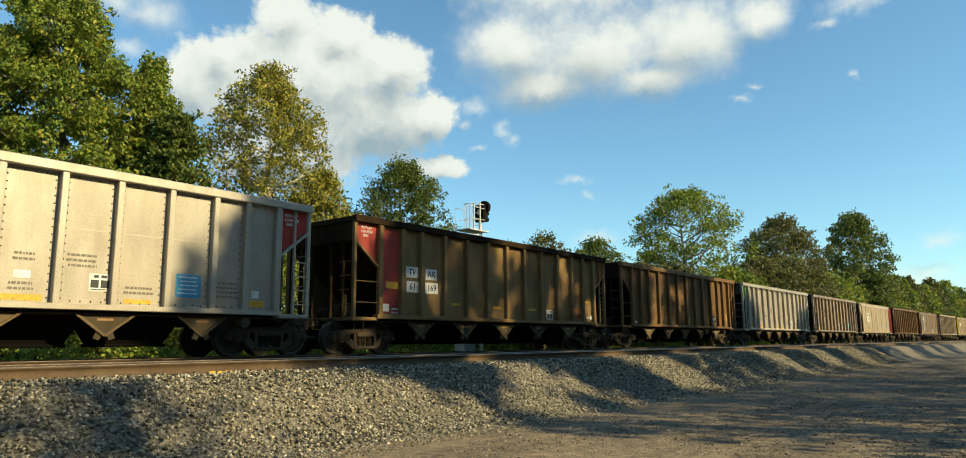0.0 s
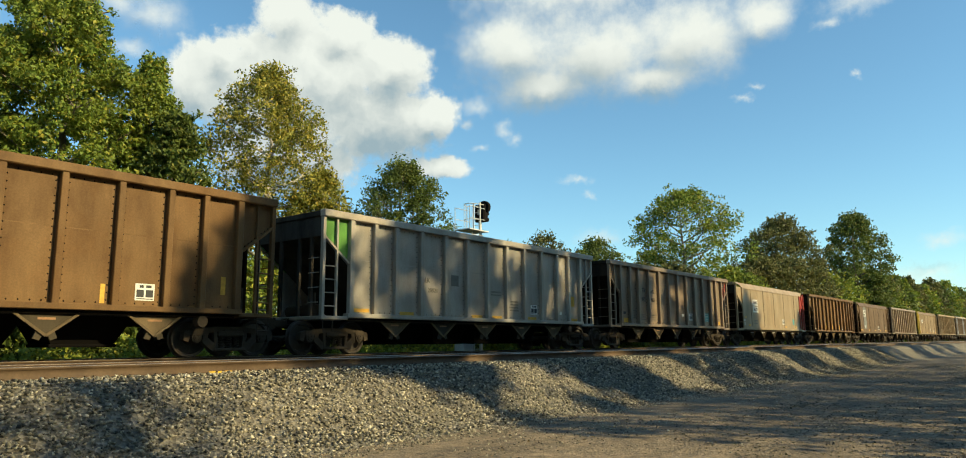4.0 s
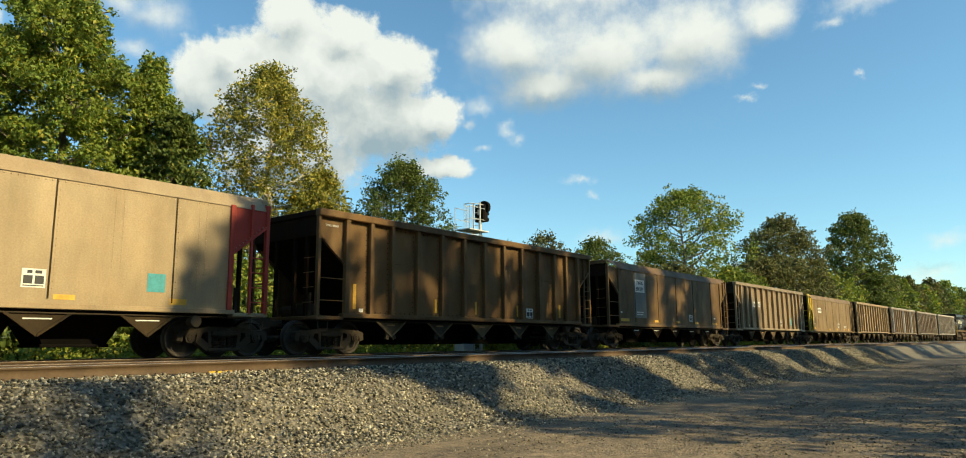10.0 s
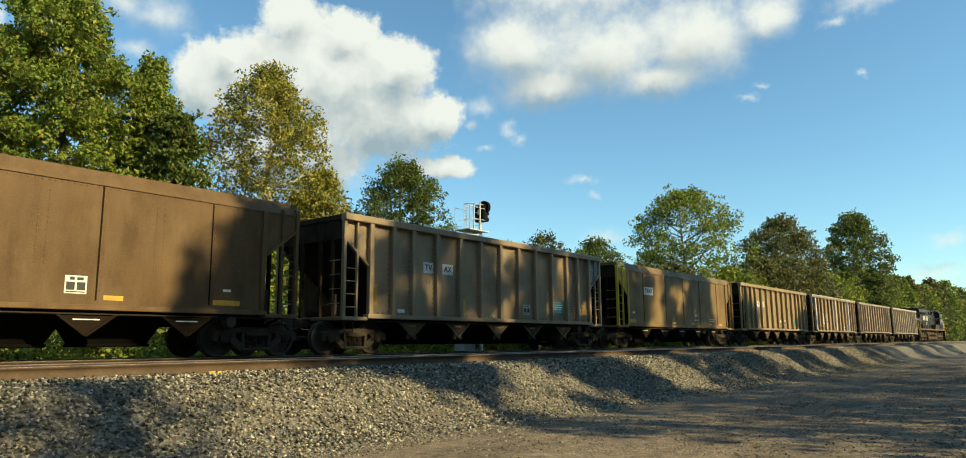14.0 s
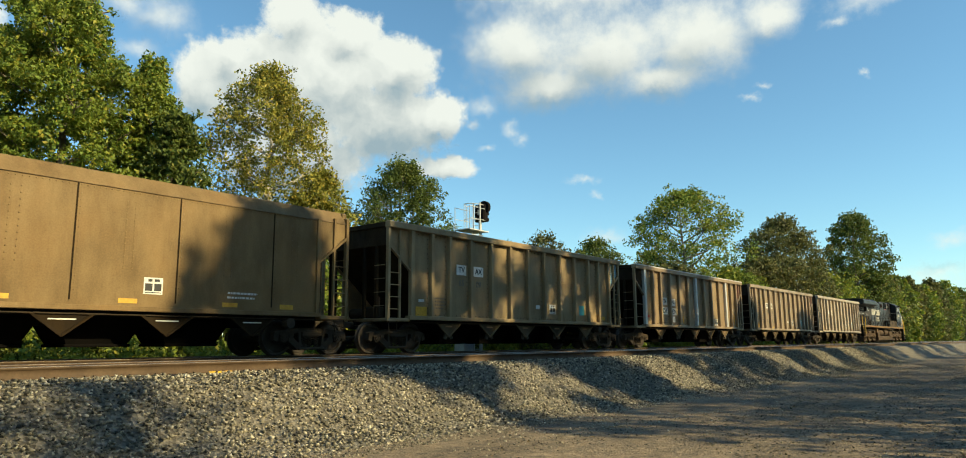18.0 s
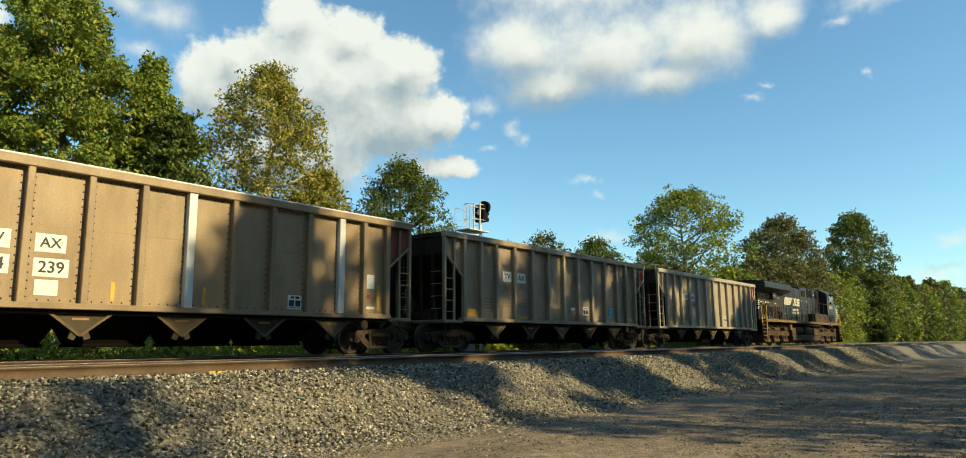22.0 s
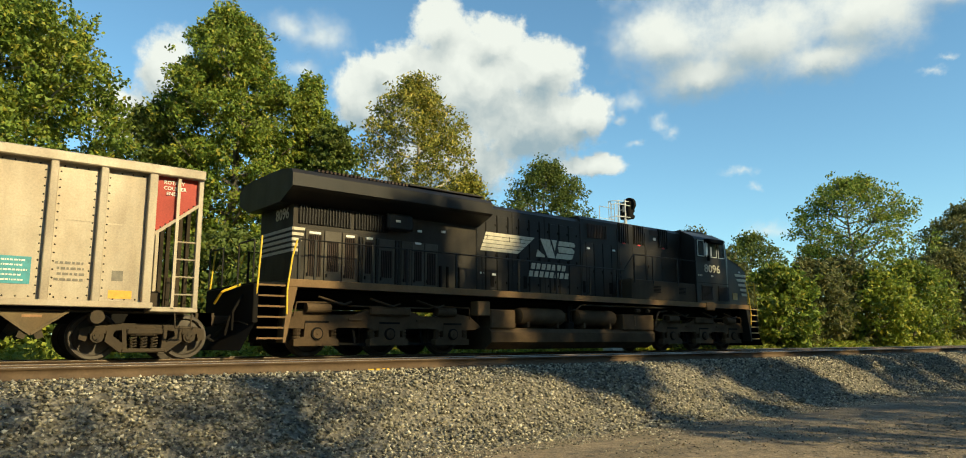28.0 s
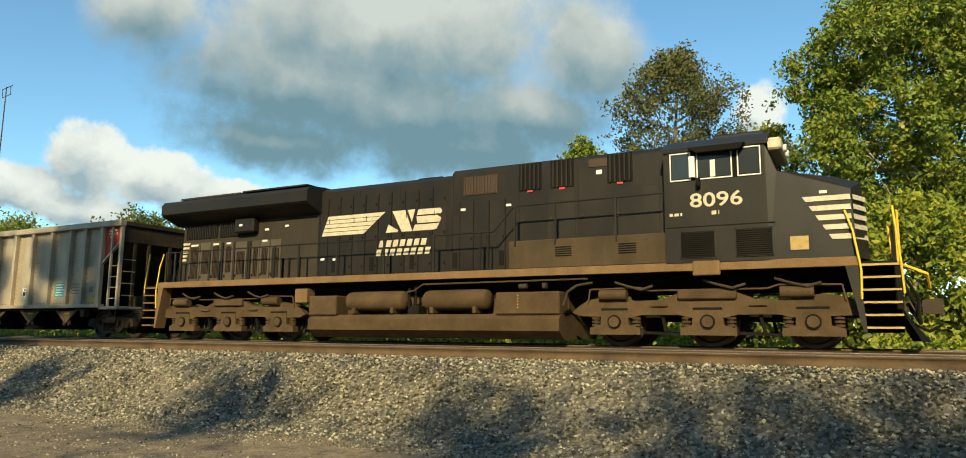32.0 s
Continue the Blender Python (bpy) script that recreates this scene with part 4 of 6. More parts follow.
    v = [(c1, -1.55, 1.74), (c1, 1.55, 1.74), (c1, -1.55, 4.1), (c1, 1.55, 4.1), (c1, -0.95, 4.47), (c1, 0.95, 4.47), (19.56, -1.5, 3.55), (19.56, 1.5, 3.55),
         (19.58, -0.9, 3.62), (19.58, 0.9, 3.62), (20.5, -0.9, 3.47), (20.5, 0.9, 3.47), (21.04, -0.85, 3.30), (21.04, 0.85, 3.30), (20.2, -1.5, 3.40), (20.2, 1.5, 3.40), (20.86, -1.48, 3.08), (20.86, 1.48, 3.08),
         (21.12, -0.95, 1.74), (21.12, 0.95, 1.74), (20.9, -1.48, 1.74), (20.9, 1.48, 1.74)]
    f = [(4, 5, 3, 7, 9, 8, 6, 2), (8, 9, 11, 10), (10, 11, 13, 12), (6, 8, 10, 14), (7, 15, 11, 9), (14, 10, 12, 16), (15, 17, 13, 11), (12, 13, 19, 18),
         (16, 12, 18, 20), (17, 21, 19, 13), (0, 2, 6, 14, 16, 20), (1, 21, 17, 15, 7, 3), (0, 20, 18, 19, 21, 1)]
    part("nose", Geo().add(v, f), HOOD, eng)
    for s in (-1, 1):
        y = s * 1.556
        ys = lambda a, c: sorted((y + s * a, y + s * c))
        w = part("side_window", Geo().box(17.42, 19.3, *ys(-0.004, 0.004), 3.5, 4.12), BLACK, eng)
        for x0, x1 in ((17.44, 17.88), (18.0, 18.72), (18.82, 19.28)):
            g = Geo().box(x0, x1, *ys(0, 0.02), 3.50, 3.525).box(x0, x1, *ys(0, 0.02), 4.085, 4.11).box(x0, x0 + 0.025, *ys(0, 0.02), 3.525, 4.085).box(x1 - 0.025, x1, *ys(0, 0.02), 3.525, 4.085)
            part("window_frame", g, ALU, w)
            part("pane", Geo().box(x0 + 0.04, x1 - 0.04, *ys(0.006, 0.012), 3.545, 4.07), GLASS, w)
        part("mullion", Geo().box(18.28, 18.38, *ys(0.012, 0.02), 3.54, 3.9), ALU, w)
        part("deflector", Geo().box(17.86, 17.98, *ys(0.02, 0.1), 3.55, 4.0), ALU, w)
        part("sun_shade", Geo().slab([(17.85, 4.16), (19.0, 4.16), (18.9, 4.04), (18.05, 4.04)], *ys(0.02, 0.22)), BLACK, eng)
        part("mirror", Geo().box(18.0, 18.08, *ys(0.03, 0.14), 3.34, 3.52, 0.01), BLACK, eng)
        for x in (17.97, 19.08):
            g = Geo()
            for k in range(13):
                z = 1.86 + 0.042 * k
                g.add([(x - 0.34, y, z + 0.03), (x + 0.34, y, z + 0.03), (x + 0.34, y + s * 0.03, z), (x - 0.34, y + s * 0.03, z)], [(0, 1, 2, 3)])
            part("louvre", g, HOOD, eng)
            part("louvre_frame", Geo().box(x - 0.36, x + 0.36, *ys(-0.004, 0.016), 2.40, 2.42).box(x - 0.36, x - 0.34, *ys(-0.004, 0.016), 1.84, 2.42).box(x + 0.34, x + 0.36, *ys(-0.004, 0.016), 1.84, 2.42).box(x - 0.36, x + 0.36, *ys(-0.004, 0.016), 1.84, 1.86), HOOD, eng)
        part("cab_seam", Geo().box(17.32, 19.5, *ys(-0.004, 0.004), 2.50, 2.515), BLACK, eng)
        part("amber_panel", Geo().box(19.75, 20.08, *sorted((s * 1.52, s * 1.545)), 1.93, 2.2), MUTED, eng)
        part("side_bracket", Geo().box(17.85, 18.4, *ys(-0.05, 0.02), 1.48, 1.78, 0.02), SILL, eng)
    part("windshield", Geo().add([(19.39, -1.3, 4.08), (19.39, -0.1, 4.14), (19.56, -0.1, 3.66), (19.56, -1.3, 3.66)], [(0, 1, 2, 3)]), GLASS, eng)
    part("windshield", Geo().add([(19.39, 1.3, 4.08), (19.39, 0.1, 4.14), (19.56, 0.1, 3.66), (19.56, 1.3, 3.66)], [(3, 2, 1, 0)]), GLASS, eng)
    part("air_conditioner", Geo().box(18.2, 19.3, -0.7, 0.7, 4.5, 4.66, 0.04), HOOD, eng)
    part("number_box", Geo().box(19.3, 19.62, -0.9, 0.9, 4.16, 4.42, 0.04), CREAM, eng, "cream headlight and number board housing")
    for yy in (-0.28, 0.28):
        part("headlight", Geo().rod((19.6, yy, 4.3), (19.68, yy, 4.3), 0.09, 14), LENS, eng)
    part("horn", Geo().rod((18.4, 0.0, 4.7), (18.75, 0.05, 4.74), 0.03, 8, 0.08).rod((18.4, 0.2, 4.7), (18.7, 0.25, 4.72), 0.03, 8, 0.07), CAST, eng)
    # stripes on the nose, rear and lettering panels
    for k in range(5):
        z = 2.97 - 0.19 * k
        g = Geo().slab([(20.0 + 0.11 * k, z), (20.84, z), (20.85, z - 0.1), (20.06 + 0.11 * k, z - 0.1)], -1.512, -1.482)
        part("stripe", g, CREAM, eng)
        part("stripe", Geo().add([(20.885, -1.47, z), (21.10, -0.94, z), (21.112, -0.95, z - 0.1), (20.892, -1.475, z - 0.1)], [(0, 1, 2, 3)]), CREAM, eng)
    for k in range(5):
        z = 3.06 - 0.13 * k
        part("stripe", Geo().box(1.56, 1.86 - 0.035 * k, -hw - 0.008, -hw, z - 0.07, z), CREAM, eng)
        part("stripe", Geo().box(1.535, 1.552, -hw, hw, z - 0.07, z), CREAM, eng)
    part("lettering", letters("8096", 0.42, CREAM), None, eng, "cream fleet number", pose(18.37, -1.562, 3.045) @ Matrix.Diagonal((1.28, 1, 1, 1)))
    part("lettering", letters("8096", 0.38, CREAM), None, eng, "cream fleet number", pose(1.54, -0.35, 3.42, 0, 0, -90))
    part("writing", stencil_rows(random.Random(3), 0.3, 1, 0.06, 0.1), CREAM, eng, "", pose(17.55, -1.56, 2.78))
    part("writing", stencil_rows(random.Random(4), 0.16, 1, 0.08, 0.1), CREAM, eng, "", pose(18.35, -1.56, 2.78))
    y0, y1 = -hw - 0.02, -hw - 0.01
    for k in range(5):
        z = 3.52 - 0.115 * k
        g = Geo().slab([(7.56 - 0.045 * k, z), (9.55 - 0.15 * k, z), (9.42 - 0.15 * k, z - 0.098), (7.52 - 0.045 * k, z - 0.098)], y0, y1)
        part("emblem_stripe", g, CREAM, eng)
    for pts in ([(9.66, 3.16), (9.98, 2.99), (9.96, 2.94), (9.58, 2.94)], [(9.78, 3.52), (10.2, 3.52), (10.44, 2.94), (10.1, 2.94)], [(10.28, 3.52), (10.52, 3.52), (10.42, 3.18)],
                [(10.62, 3.51), (11.30, 3.51), (11.37, 3.43), (11.33, 3.36), (10.58, 3.36)], [(10.56, 3.325), (11.2, 3.325), (11.34, 3.24), (11.3, 3.14), (10.6, 3.14)], [(10.52, 3.105), (11.28, 3.105), (11.2, 2.96), (11.1, 2.94), (10.46, 2.94)]):
        part("emblem_block", Geo().slab(pts, y0, y1), CREAM, eng)
    for z, x0, n in ((2.64, 9.36, 7), (2.4, 9.26, 8)):
        for k in range(n):
            x = x0 + 0.225 * k
            part("emblem_block", Geo().slab([(x + 0.045, z + 0.09), (x + 0.2, z + 0.09), (x + 0.155, z - 0.09), (x, z - 0.09)], y0, y1), CREAM, eng)
    for x, z in ((5.2, 3.3), (6.0, 3.36), (7.4, 2.3), (7.85, 2.28), (12.0, 3.4), (13.3, 3.42), (4.35, 3.5), (20.38, 3.05)):
        part("label", Geo().box(x - 0.07, x + 0.07, (-hw - 0.03) if x < 19 else -1.512, (-hw - 0.018) if x < 19 else -1.5, z - 0.03, z + 0.03) if x != 4.35 else Geo().box(4.28, 4.42, -hw - 0.275, -hw - 0.26, 3.42, 3.48), WHITE, eng)
    # handrails
    for s in (-1, 1):
        y = s * 1.5
        part("handrail", Geo().pipe([(1.45, y, 2.69), (13.15, y, 2.69), (13.7, y, 3.27), (17.3, y, 3.29)], 0.019, 6), HOOD, eng)
        part("handrail", Geo().pipe([(13.0, y, 1.76), (13.0, y, 2.69)], 0.02, 6), HOOD, eng)
        for x in (1.48, 1.88, 3.42, 4.45, 6.05, 6.98, 8.35, 9.92, 11.45, 12.78):
            part("stanchion", Geo().box(x - 0.03, x + 0.03, y - 0.02, y + 0.02, 1.62, 2.70, 0.006), HOOD, eng)
        for x in (13.72, 14.75, 16.2):
            part("stanchion", Geo().box(x - 0.025, x + 0.025, y - 0.02, y + 0.02, 2.3, 3.28, 0.006), HOOD, eng)
        # steps at both ends
        for e, xs in ((-1, 0.86), (1, 21.27)):
            for k in range(6):
                z = 0.42 + 0.235 * k
                st = part("step", Geo().box(xs - 0.32, xs + 0.32, *sorted((s * 1.15, s * 1.50)), z - 0.018, z + 0.018, 0.004), BLACK, eng)
                part("step_edge", Geo().box(xs - 0.32, xs + 0.32, *sorted((s * 1.50, s * 1.525)), z - 0.02, z + 0.02), SILL if e < 0 else MUTED, st)
            inner = xs - 0.34 if e > 0 else xs + 0.34
            ix = inner - 0.25 if e > 0 else inner + 0.25
            part("step_plate", Geo().slab([(inner, 0.33), (inner + (0.06 if e > 0 else -0.06), 0.33), (inner - (0.02 if e > 0 else -0.02), 1.6), (ix, 1.6), (ix + (0.06 if e > 0 else -0.06), 1.3)], *sorted((s * 1.18, s * 1.54))), HOOD if e > 0 else SILL, eng)
            part("step_back", Geo().box(xs - 0.33, xs + 0.33, *sorted((s * 1.1, s * 1.15)), 0.33, 1.6), BLACK, eng)
            part("grab_rail", Geo().pipe([(inner + e * 0.0, s * 1.56, 0.95), (inner + e * 0.02, s * 1.58, 1.5), (inner - e * 0.08, s * 1.57, 2.25), (inner - e * 0.2, s * 1.54, 2.66)], 0.022, 7), YELLOW, eng)
            part("grab_rail", Geo().pipe([(xs + e * 0.36, s * 1.45, 1.05), (xs + e * 0.34, s * 1.5, 1.6), (xs + e * 0.26, s * 1.45, 2.7)], 0.022, 7), YELLOW, eng)
    for e, xs in ((-1, 0.5), (1, 21.55)):
        part("pilot", Geo().box(xs - 0.06, xs + 0.06, -1.5, 1.5, 0.75, 1.62, 0.02), BLACK, eng)
        part("plough", Geo().add([(xs, -1.5, 0.75), (xs, 1.5, 0.75), (xs + e * 0.3, -1.5, 0.16), (xs + e * 0.3, 1.5, 0.16), (xs + e * 0.55, 0, 0.16), (xs + e * 0.1, 0, 0.75)],
                                [(0, 2, 4, 5), (5, 4, 3, 1)]), BLACK, eng)
        part("platform", Geo().box(*sorted((xs, xs - e * 0.7)), -1.5, 1.5, 1.58, 1.66, 0.01), BLACK, eng)
        part("end_rail", Geo().pipe([(xs + e * 0.05, -1.4, 1.66), (xs + e * 0.05, -1.4, 2.6), (xs + e * 0.05, -0.5, 2.6), (xs + e * 0.05, -0.5, 1.66)], 0.02, 6), YELLOW if e > 0 else HOOD, eng)
        part("end_rail", Geo().pipe([(xs + e * 0.05, 1.4, 1.66), (xs + e * 0.05, 1.4, 2.6), (xs + e * 0.05, 0.5, 2.6), (xs + e * 0.05, 0.5, 1.66)], 0.02, 6), HOOD, eng)
        part("brake_hose", Geo().pipe([(xs + e * 0.1, -0.7, 1.3), (xs + e * 0.3, -0.72, 0.8), (xs + e * 0.35, -0.65, 0.5), (xs + e * 0.15, -0.6, 0.9)], 0.035, 6), BLACK, eng)
        part("brake_hose", Geo().pipe([(xs + e * 0.1, -1.0, 1.4), (xs + e * 0.32, -1.02, 1.0), (xs + e * 0.3, -0.95, 0.6)], 0.03, 6), BLACK, eng)
        part("cable", Geo().pipe([(xs + e * 0.12, -0.9, 1.62), (xs + e * 0.5, -0.8, 1.45), (xs + e * 0.55, -0.5, 1.2)], 0.03, 6), YELLOW, eng)
        coupler(eng, xs, e)
    # tank with two air reservoirs in its side
    tank = part("fuel_tank", Geo().run([(-1.3, 0.72), (-1.42, 0.6), (-1.42, 0.32), (-1.1, 0.12), (1.1, 0.12), (1.42, 0.32), (1.42, 0.6), (1.3, 0.72)], 7.35, 14.8), DUSTY, eng)
    part("tank_body", Geo().box(7.35, 14.8, -0.85, 0.85, 0.7, 1.24, 0.03), DUSTY, tank)
    for s in (-1, 1):
        part("tank_shoulder", Geo().box(7.35, 8.3, *sorted((s * 0.84, s * 1.41)), 0.70, 1.24, 0.03), DUSTY, tank)
        part("tank_shoulder", Geo().box(13.16, 14.8, *sorted((s * 0.84, s * 1.41)), 0.70, 1.23, 0.03), DUSTY, tank)
        for x0, x1 in ((8.55, 10.45), (11.02, 12.9)):
            prof = [(0.001, 0.0), (0.16, 0.01), (0.235, 0.06), (0.26, 0.16), (0.26, x1 - x0 - 0.16), (0.235, x1 - x0 - 0.06), (0.16, x1 - x0 - 0.01), (0.001, x1 - x0)]
            g = Geo().wheel(prof, 0, 0, 0, 20)
            me = smooth_by_angle(g.mesh("air_reservoir", DUSTY), 40)
            part("air_reservoir", me, None, eng, "dusty cylindrical air tank", pose(x0, s * 1.14, 1.08, 0, 0, -90))
            for x in (x0 + 0.3, x1 - 0.35):
                part("bracket", Geo().box(x - 0.05, x + 0.05, *sorted((s * 0.9, s * 1.36)), 0.74, 0.9, 0.01), DUSTY, eng)
    for k in range(5):
        part("gauge_mark", Geo().box(13.74, 13.775, -1.425, -1.405, 0.85 + 0.07 * k, 0.885 + 0.07 * k), RUSTED, eng)
    part("valve", Geo().box(10.55, 10.9, -1.3, -0.9, 0.6, 0.95, 0.04).rod((10.62, -1.3, 0.9), (10.62, -1.3, 1.4), 0.04).rod((10.78, -1.25, 0.9), (10.78, -1.25, 1.45), 0.035), BLACK, eng)
    part("conduit", Geo().pipe([(10.6, -1.42, 1.28), (10.85, -1.42, 1.32), (11.1, -1.42, 1.47), (15.5, -1.42, 1.49)], 0.022, 6), CAST, eng)
    part("sand_box", Geo().box(6.85, 7.3, -1.45, -1.1, 1.05, 1.45, 0.02), SILL, eng, "small dusty box beside the tank")
    part("piping", Geo().pipe([(14.9, -1.4, 0.9), (15.0, -1.4, 1.2), (15.2, -1.35, 1.35), (15.6, -1.4, 1.4)], 0.03).rod((13.8, -1.42, 1.36), (14.0, -1.42, 1.36), 0.06).rod((14.4, -1.42, 1.36), (14.5, -1.42, 1.36), 0.07), CAST, eng)
    for x in (2.6, 4.0, 5.4, 16.6, 18.5, 19.9):
        part("conduit", Geo().pipe([(x - 0.5, -1.3, 1.4), (x - 0.2, -1.38, 1.3), (x + 0.1, -1.4, 1.22), (x + 0.35, -1.35, 1.3)], 0.028, 6), CAST, eng)

    # six-wheel trucks
    def frame_mesh():
        g = Geo()
        top = [(-3.0, 0.74), (-2.86, 0.86), (-2.62, 1.02), (-2.2, 1.08), (-1.6, 0.98), (-0.95, 1.0), (-0.6, 1.14), (0.6, 1.14), (0.95, 1.0), (1.6, 0.98), (2.2, 1.08), (2.62, 1.02), (2.86, 0.86), (3.0, 0.74)]
        low = [(2.8, 0.66), (1.62, 0.62), (1.4, 0.68), (0.6, 0.68), (0.38, 0.62), (-0.38, 0.62), (-0.6, 0.68), (-1.4, 0.68), (-1.62, 0.62), (-2.8, 0.66)]
        g.slab(top + low, -0.1, 0.1)
        for x in (-2.005, 0.0, 2.005):
            g.slab([(x - 0.3, 0.80), (x + 0.3, 0.80), (x + 0.32, 0.46), (x + 0.57, 0.40), (x + 0.57, 0.25), (x - 0.57, 0.25), (x - 0.57, 0.40), (x - 0.32, 0.46)], -0.12, 0.1)
        return g.mesh("truck_frame", DUSTY)

    def coil_mesh():
        g = Geo()
        for k in range(5):
            g.rod((0, 0, 0.36 + 0.075 * k), (0, 0, 0.405 + 0.075 * k), 0.1, 12)
        g.rod((0, 0, 0.36), (0, 0, 0.76), 0.06, 8)
        return g.mesh("coil_spring", DUSTY)

    for xc in (4.1, 18.06):
        truck = part("truck", Geo().box(-0.5, 0.5, -1.1, 1.1, 0.62, 0.95, 0.04).box(-2.5, 2.5, -0.45, 0.45, 0.55, 0.8, 0.04), BLACK, eng, "six-wheel truck", pose(xc, 0, 0))
        for s in (-1, 1):
            part("truck_frame", shared("loco_frame", frame_mesh), None, truck, "dust-caked cast truck frame", pose(0, s * 1.15, 0, 0, 0, 0 if s < 0 else 180))
            for x in (-2.005, 0.0, 2.005):
                part("axle_ring", shared("axle_ring", lambda: Geo().rod((0, 0, 0), (0, -0.05, 0), 0.15, 20).mesh("axle_ring", BLACK)), None, truck, "", pose(x, s * 1.26, 0.533, 0, 0, 0 if s < 0 else 180))
                part("axle_cap", shared("axle_face", lambda: Geo().rod((0, 0, 0), (0, -0.07, 0), 0.115, 20).rod((0, -0.07, 0), (0, -0.085, 0), 0.03, 8).mesh("axle_cap", DUSTY)),
                     None, truck, "", pose(x, s * 1.26, 0.533, 0, 0, 0 if s < 0 else 180))
                part("box_slot", Geo().box(x - 0.3, x + 0.3, *sorted((s * 1.26, s * 1.275)), 0.78, 0.83), BLACK, truck)
                for k in (-0.46, 0.46):
                    part("coil_spring", shared("coil", coil_mesh), None, truck, "", pose(x + k, s * 1.15, 0))
            for x in (-2.0, 1.75):
                part("brake_cylinder", Geo().rod((x - 0.32, s * 1.3, 1.12), (x + 0.3, s * 1.3, 1.12), 0.115, 14), DUSTY, truck)
            part("brake_rigging", Geo().pipe([(-2.6, s * 1.28, 0.95), (-2.55, s * 1.3, 1.25), (-1.4, s * 1.3, 1.27), (-1.2, s * 1.3, 1.2), (1.2, s * 1.3, 1.2), (1.4, s * 1.3, 1.27), (2.55, s * 1.3, 1.25), (2.6, s * 1.28, 0.95)], 0.02, 6), DUSTY, truck)
            for x in (-1.0, 1.0):
                part("brake_hanger", Geo().bar((x, s * 1.1, 0.8), (x + 0.1, s * 1.1, 0.3), 0.1, 0.06).bar((x - 0.4, s * 1.1, 0.3), (x + 0.4, s * 1.1, 0.27), 0.06, 0.06), BLACK, truck)
                part("damper", Geo().box(x - 0.18, x + 0.18, *sorted((s * 1.24, s * 1.3)), 0.86, 0.9), DUSTY, truck)
            part("bolster_pad", Geo().box(-0.6, 0.6, *sorted((s * 1.22, s * 1.34)), 1.0, 1.2, 0.03), DUSTY, truck)
        for x in (-2.005, 0.0, 2.005):
            ws = part("wheelset", shared("wheel42", lambda: wheelset_mesh(0.533)), None, truck, "", pose(x, 0, 0.533))
            WHEELS.append((ws, (x, 0, 0.533), 0.533))
    return eng


ENGINE = engine()


# ---- ground, ballast and rails ----
mat, nt, b = material("gravel_road")
v = coords(nt)
big = noise_tex(nt, coords(nt, (0.45, 1.0, 1.0)), 0.8, 8, 0.68)
mid = noise_tex(nt, v, 3.2, 9, 0.78)
vor = node(nt, "ShaderNodeTexVoronoi", Scale=24.0)
nt.links.new(v, vor.inputs["Vector"])
col = ramp(nt, big, [(0.34, (0.10, 0.073, 0.043)), (0.62, (0.31, 0.235, 0.148))])
col = mix(nt, 1.0, col, ramp(nt, mid, [(0.38, (0.30, 0.29, 0.28)), (0.60, (1.35, 1.31, 1.24))]), "MULTIPLY")
col = mix(nt, 0.45, col, ramp(nt, vor.outputs["Color"], [(0.1, (0.035, 0.027, 0.018)), (0.9, (0.25, 0.195, 0.13))]))
nt.links.new(col, b.inputs["Base Color"])
b.inputs["Roughness"].default_value = 0.95
bump(nt, b, vor.outputs["Distance"], 0.7, 0.03)
ROAD = mat

mat, nt, b = material("meadow_soil")
v = coords(nt)
col = ramp(nt, noise_tex(nt, v, 0.6, 6, 0.7), [(0.3, (0.06, 0.075, 0.028)), (0.6, (0.11, 0.11, 0.05)), (0.8, (0.16, 0.13, 0.08))])
nt.links.new(col, b.inputs["Base Color"])
b.inputs["Roughness"].default_value = 0.95
bump(nt, b, noise_tex(nt, v, 14.0, 5, 0.7), 0.8, 0.05)
SOIL = mat

mat, nt, b = material("ballast_stone")
rnd = nt.nodes.new("ShaderNodeNewGeometry").outputs["Random Per Island"]
col = ramp(nt, rnd, [(0.0, (0.028, 0.025, 0.018)), (0.3, (0.115, 0.102, 0.07)), (0.6, (0.265, 0.235, 0.165)), (0.85, (0.40, 0.355, 0.258)), (1.0, (0.58, 0.52, 0.40))])
col = mix(nt, 1.0, col, ramp(nt, noise_tex(nt, coords(nt), 30, 4, 0.7), [(0.3, (0.75, 0.75, 0.75)), (0.7, (1.15, 1.13, 1.1))]), "MULTIPLY")
nt.links.new(col, b.inputs["Base Color"])
b.inputs["Roughness"].default_value = 0.9
STONE = mat

mat, nt, b = material("ballast_bed")
v = coords(nt)
vor = node(nt, "ShaderNodeTexVoronoi", Scale=17.0)
nt.links.new(v, vor.inputs["Vector"])
col = ramp(nt, vor.outputs["Color"], [(0.0, (0.05, 0.043, 0.032)), (0.5, (0.14, 0.12, 0.088)), (1.0, (0.28, 0.245, 0.185))])
nt.links.new(col, b.inputs["Base Color"])
b.inputs["Roughness"].default_value = 0.95
bump(nt, b, vor.outputs["Distance"], 1.0, 0.05)
BED = mat

XS = np.concatenate([[-2500, -900, -300], np.arange(-120, 241, 4.0), [300, 420, 700, 2600]])


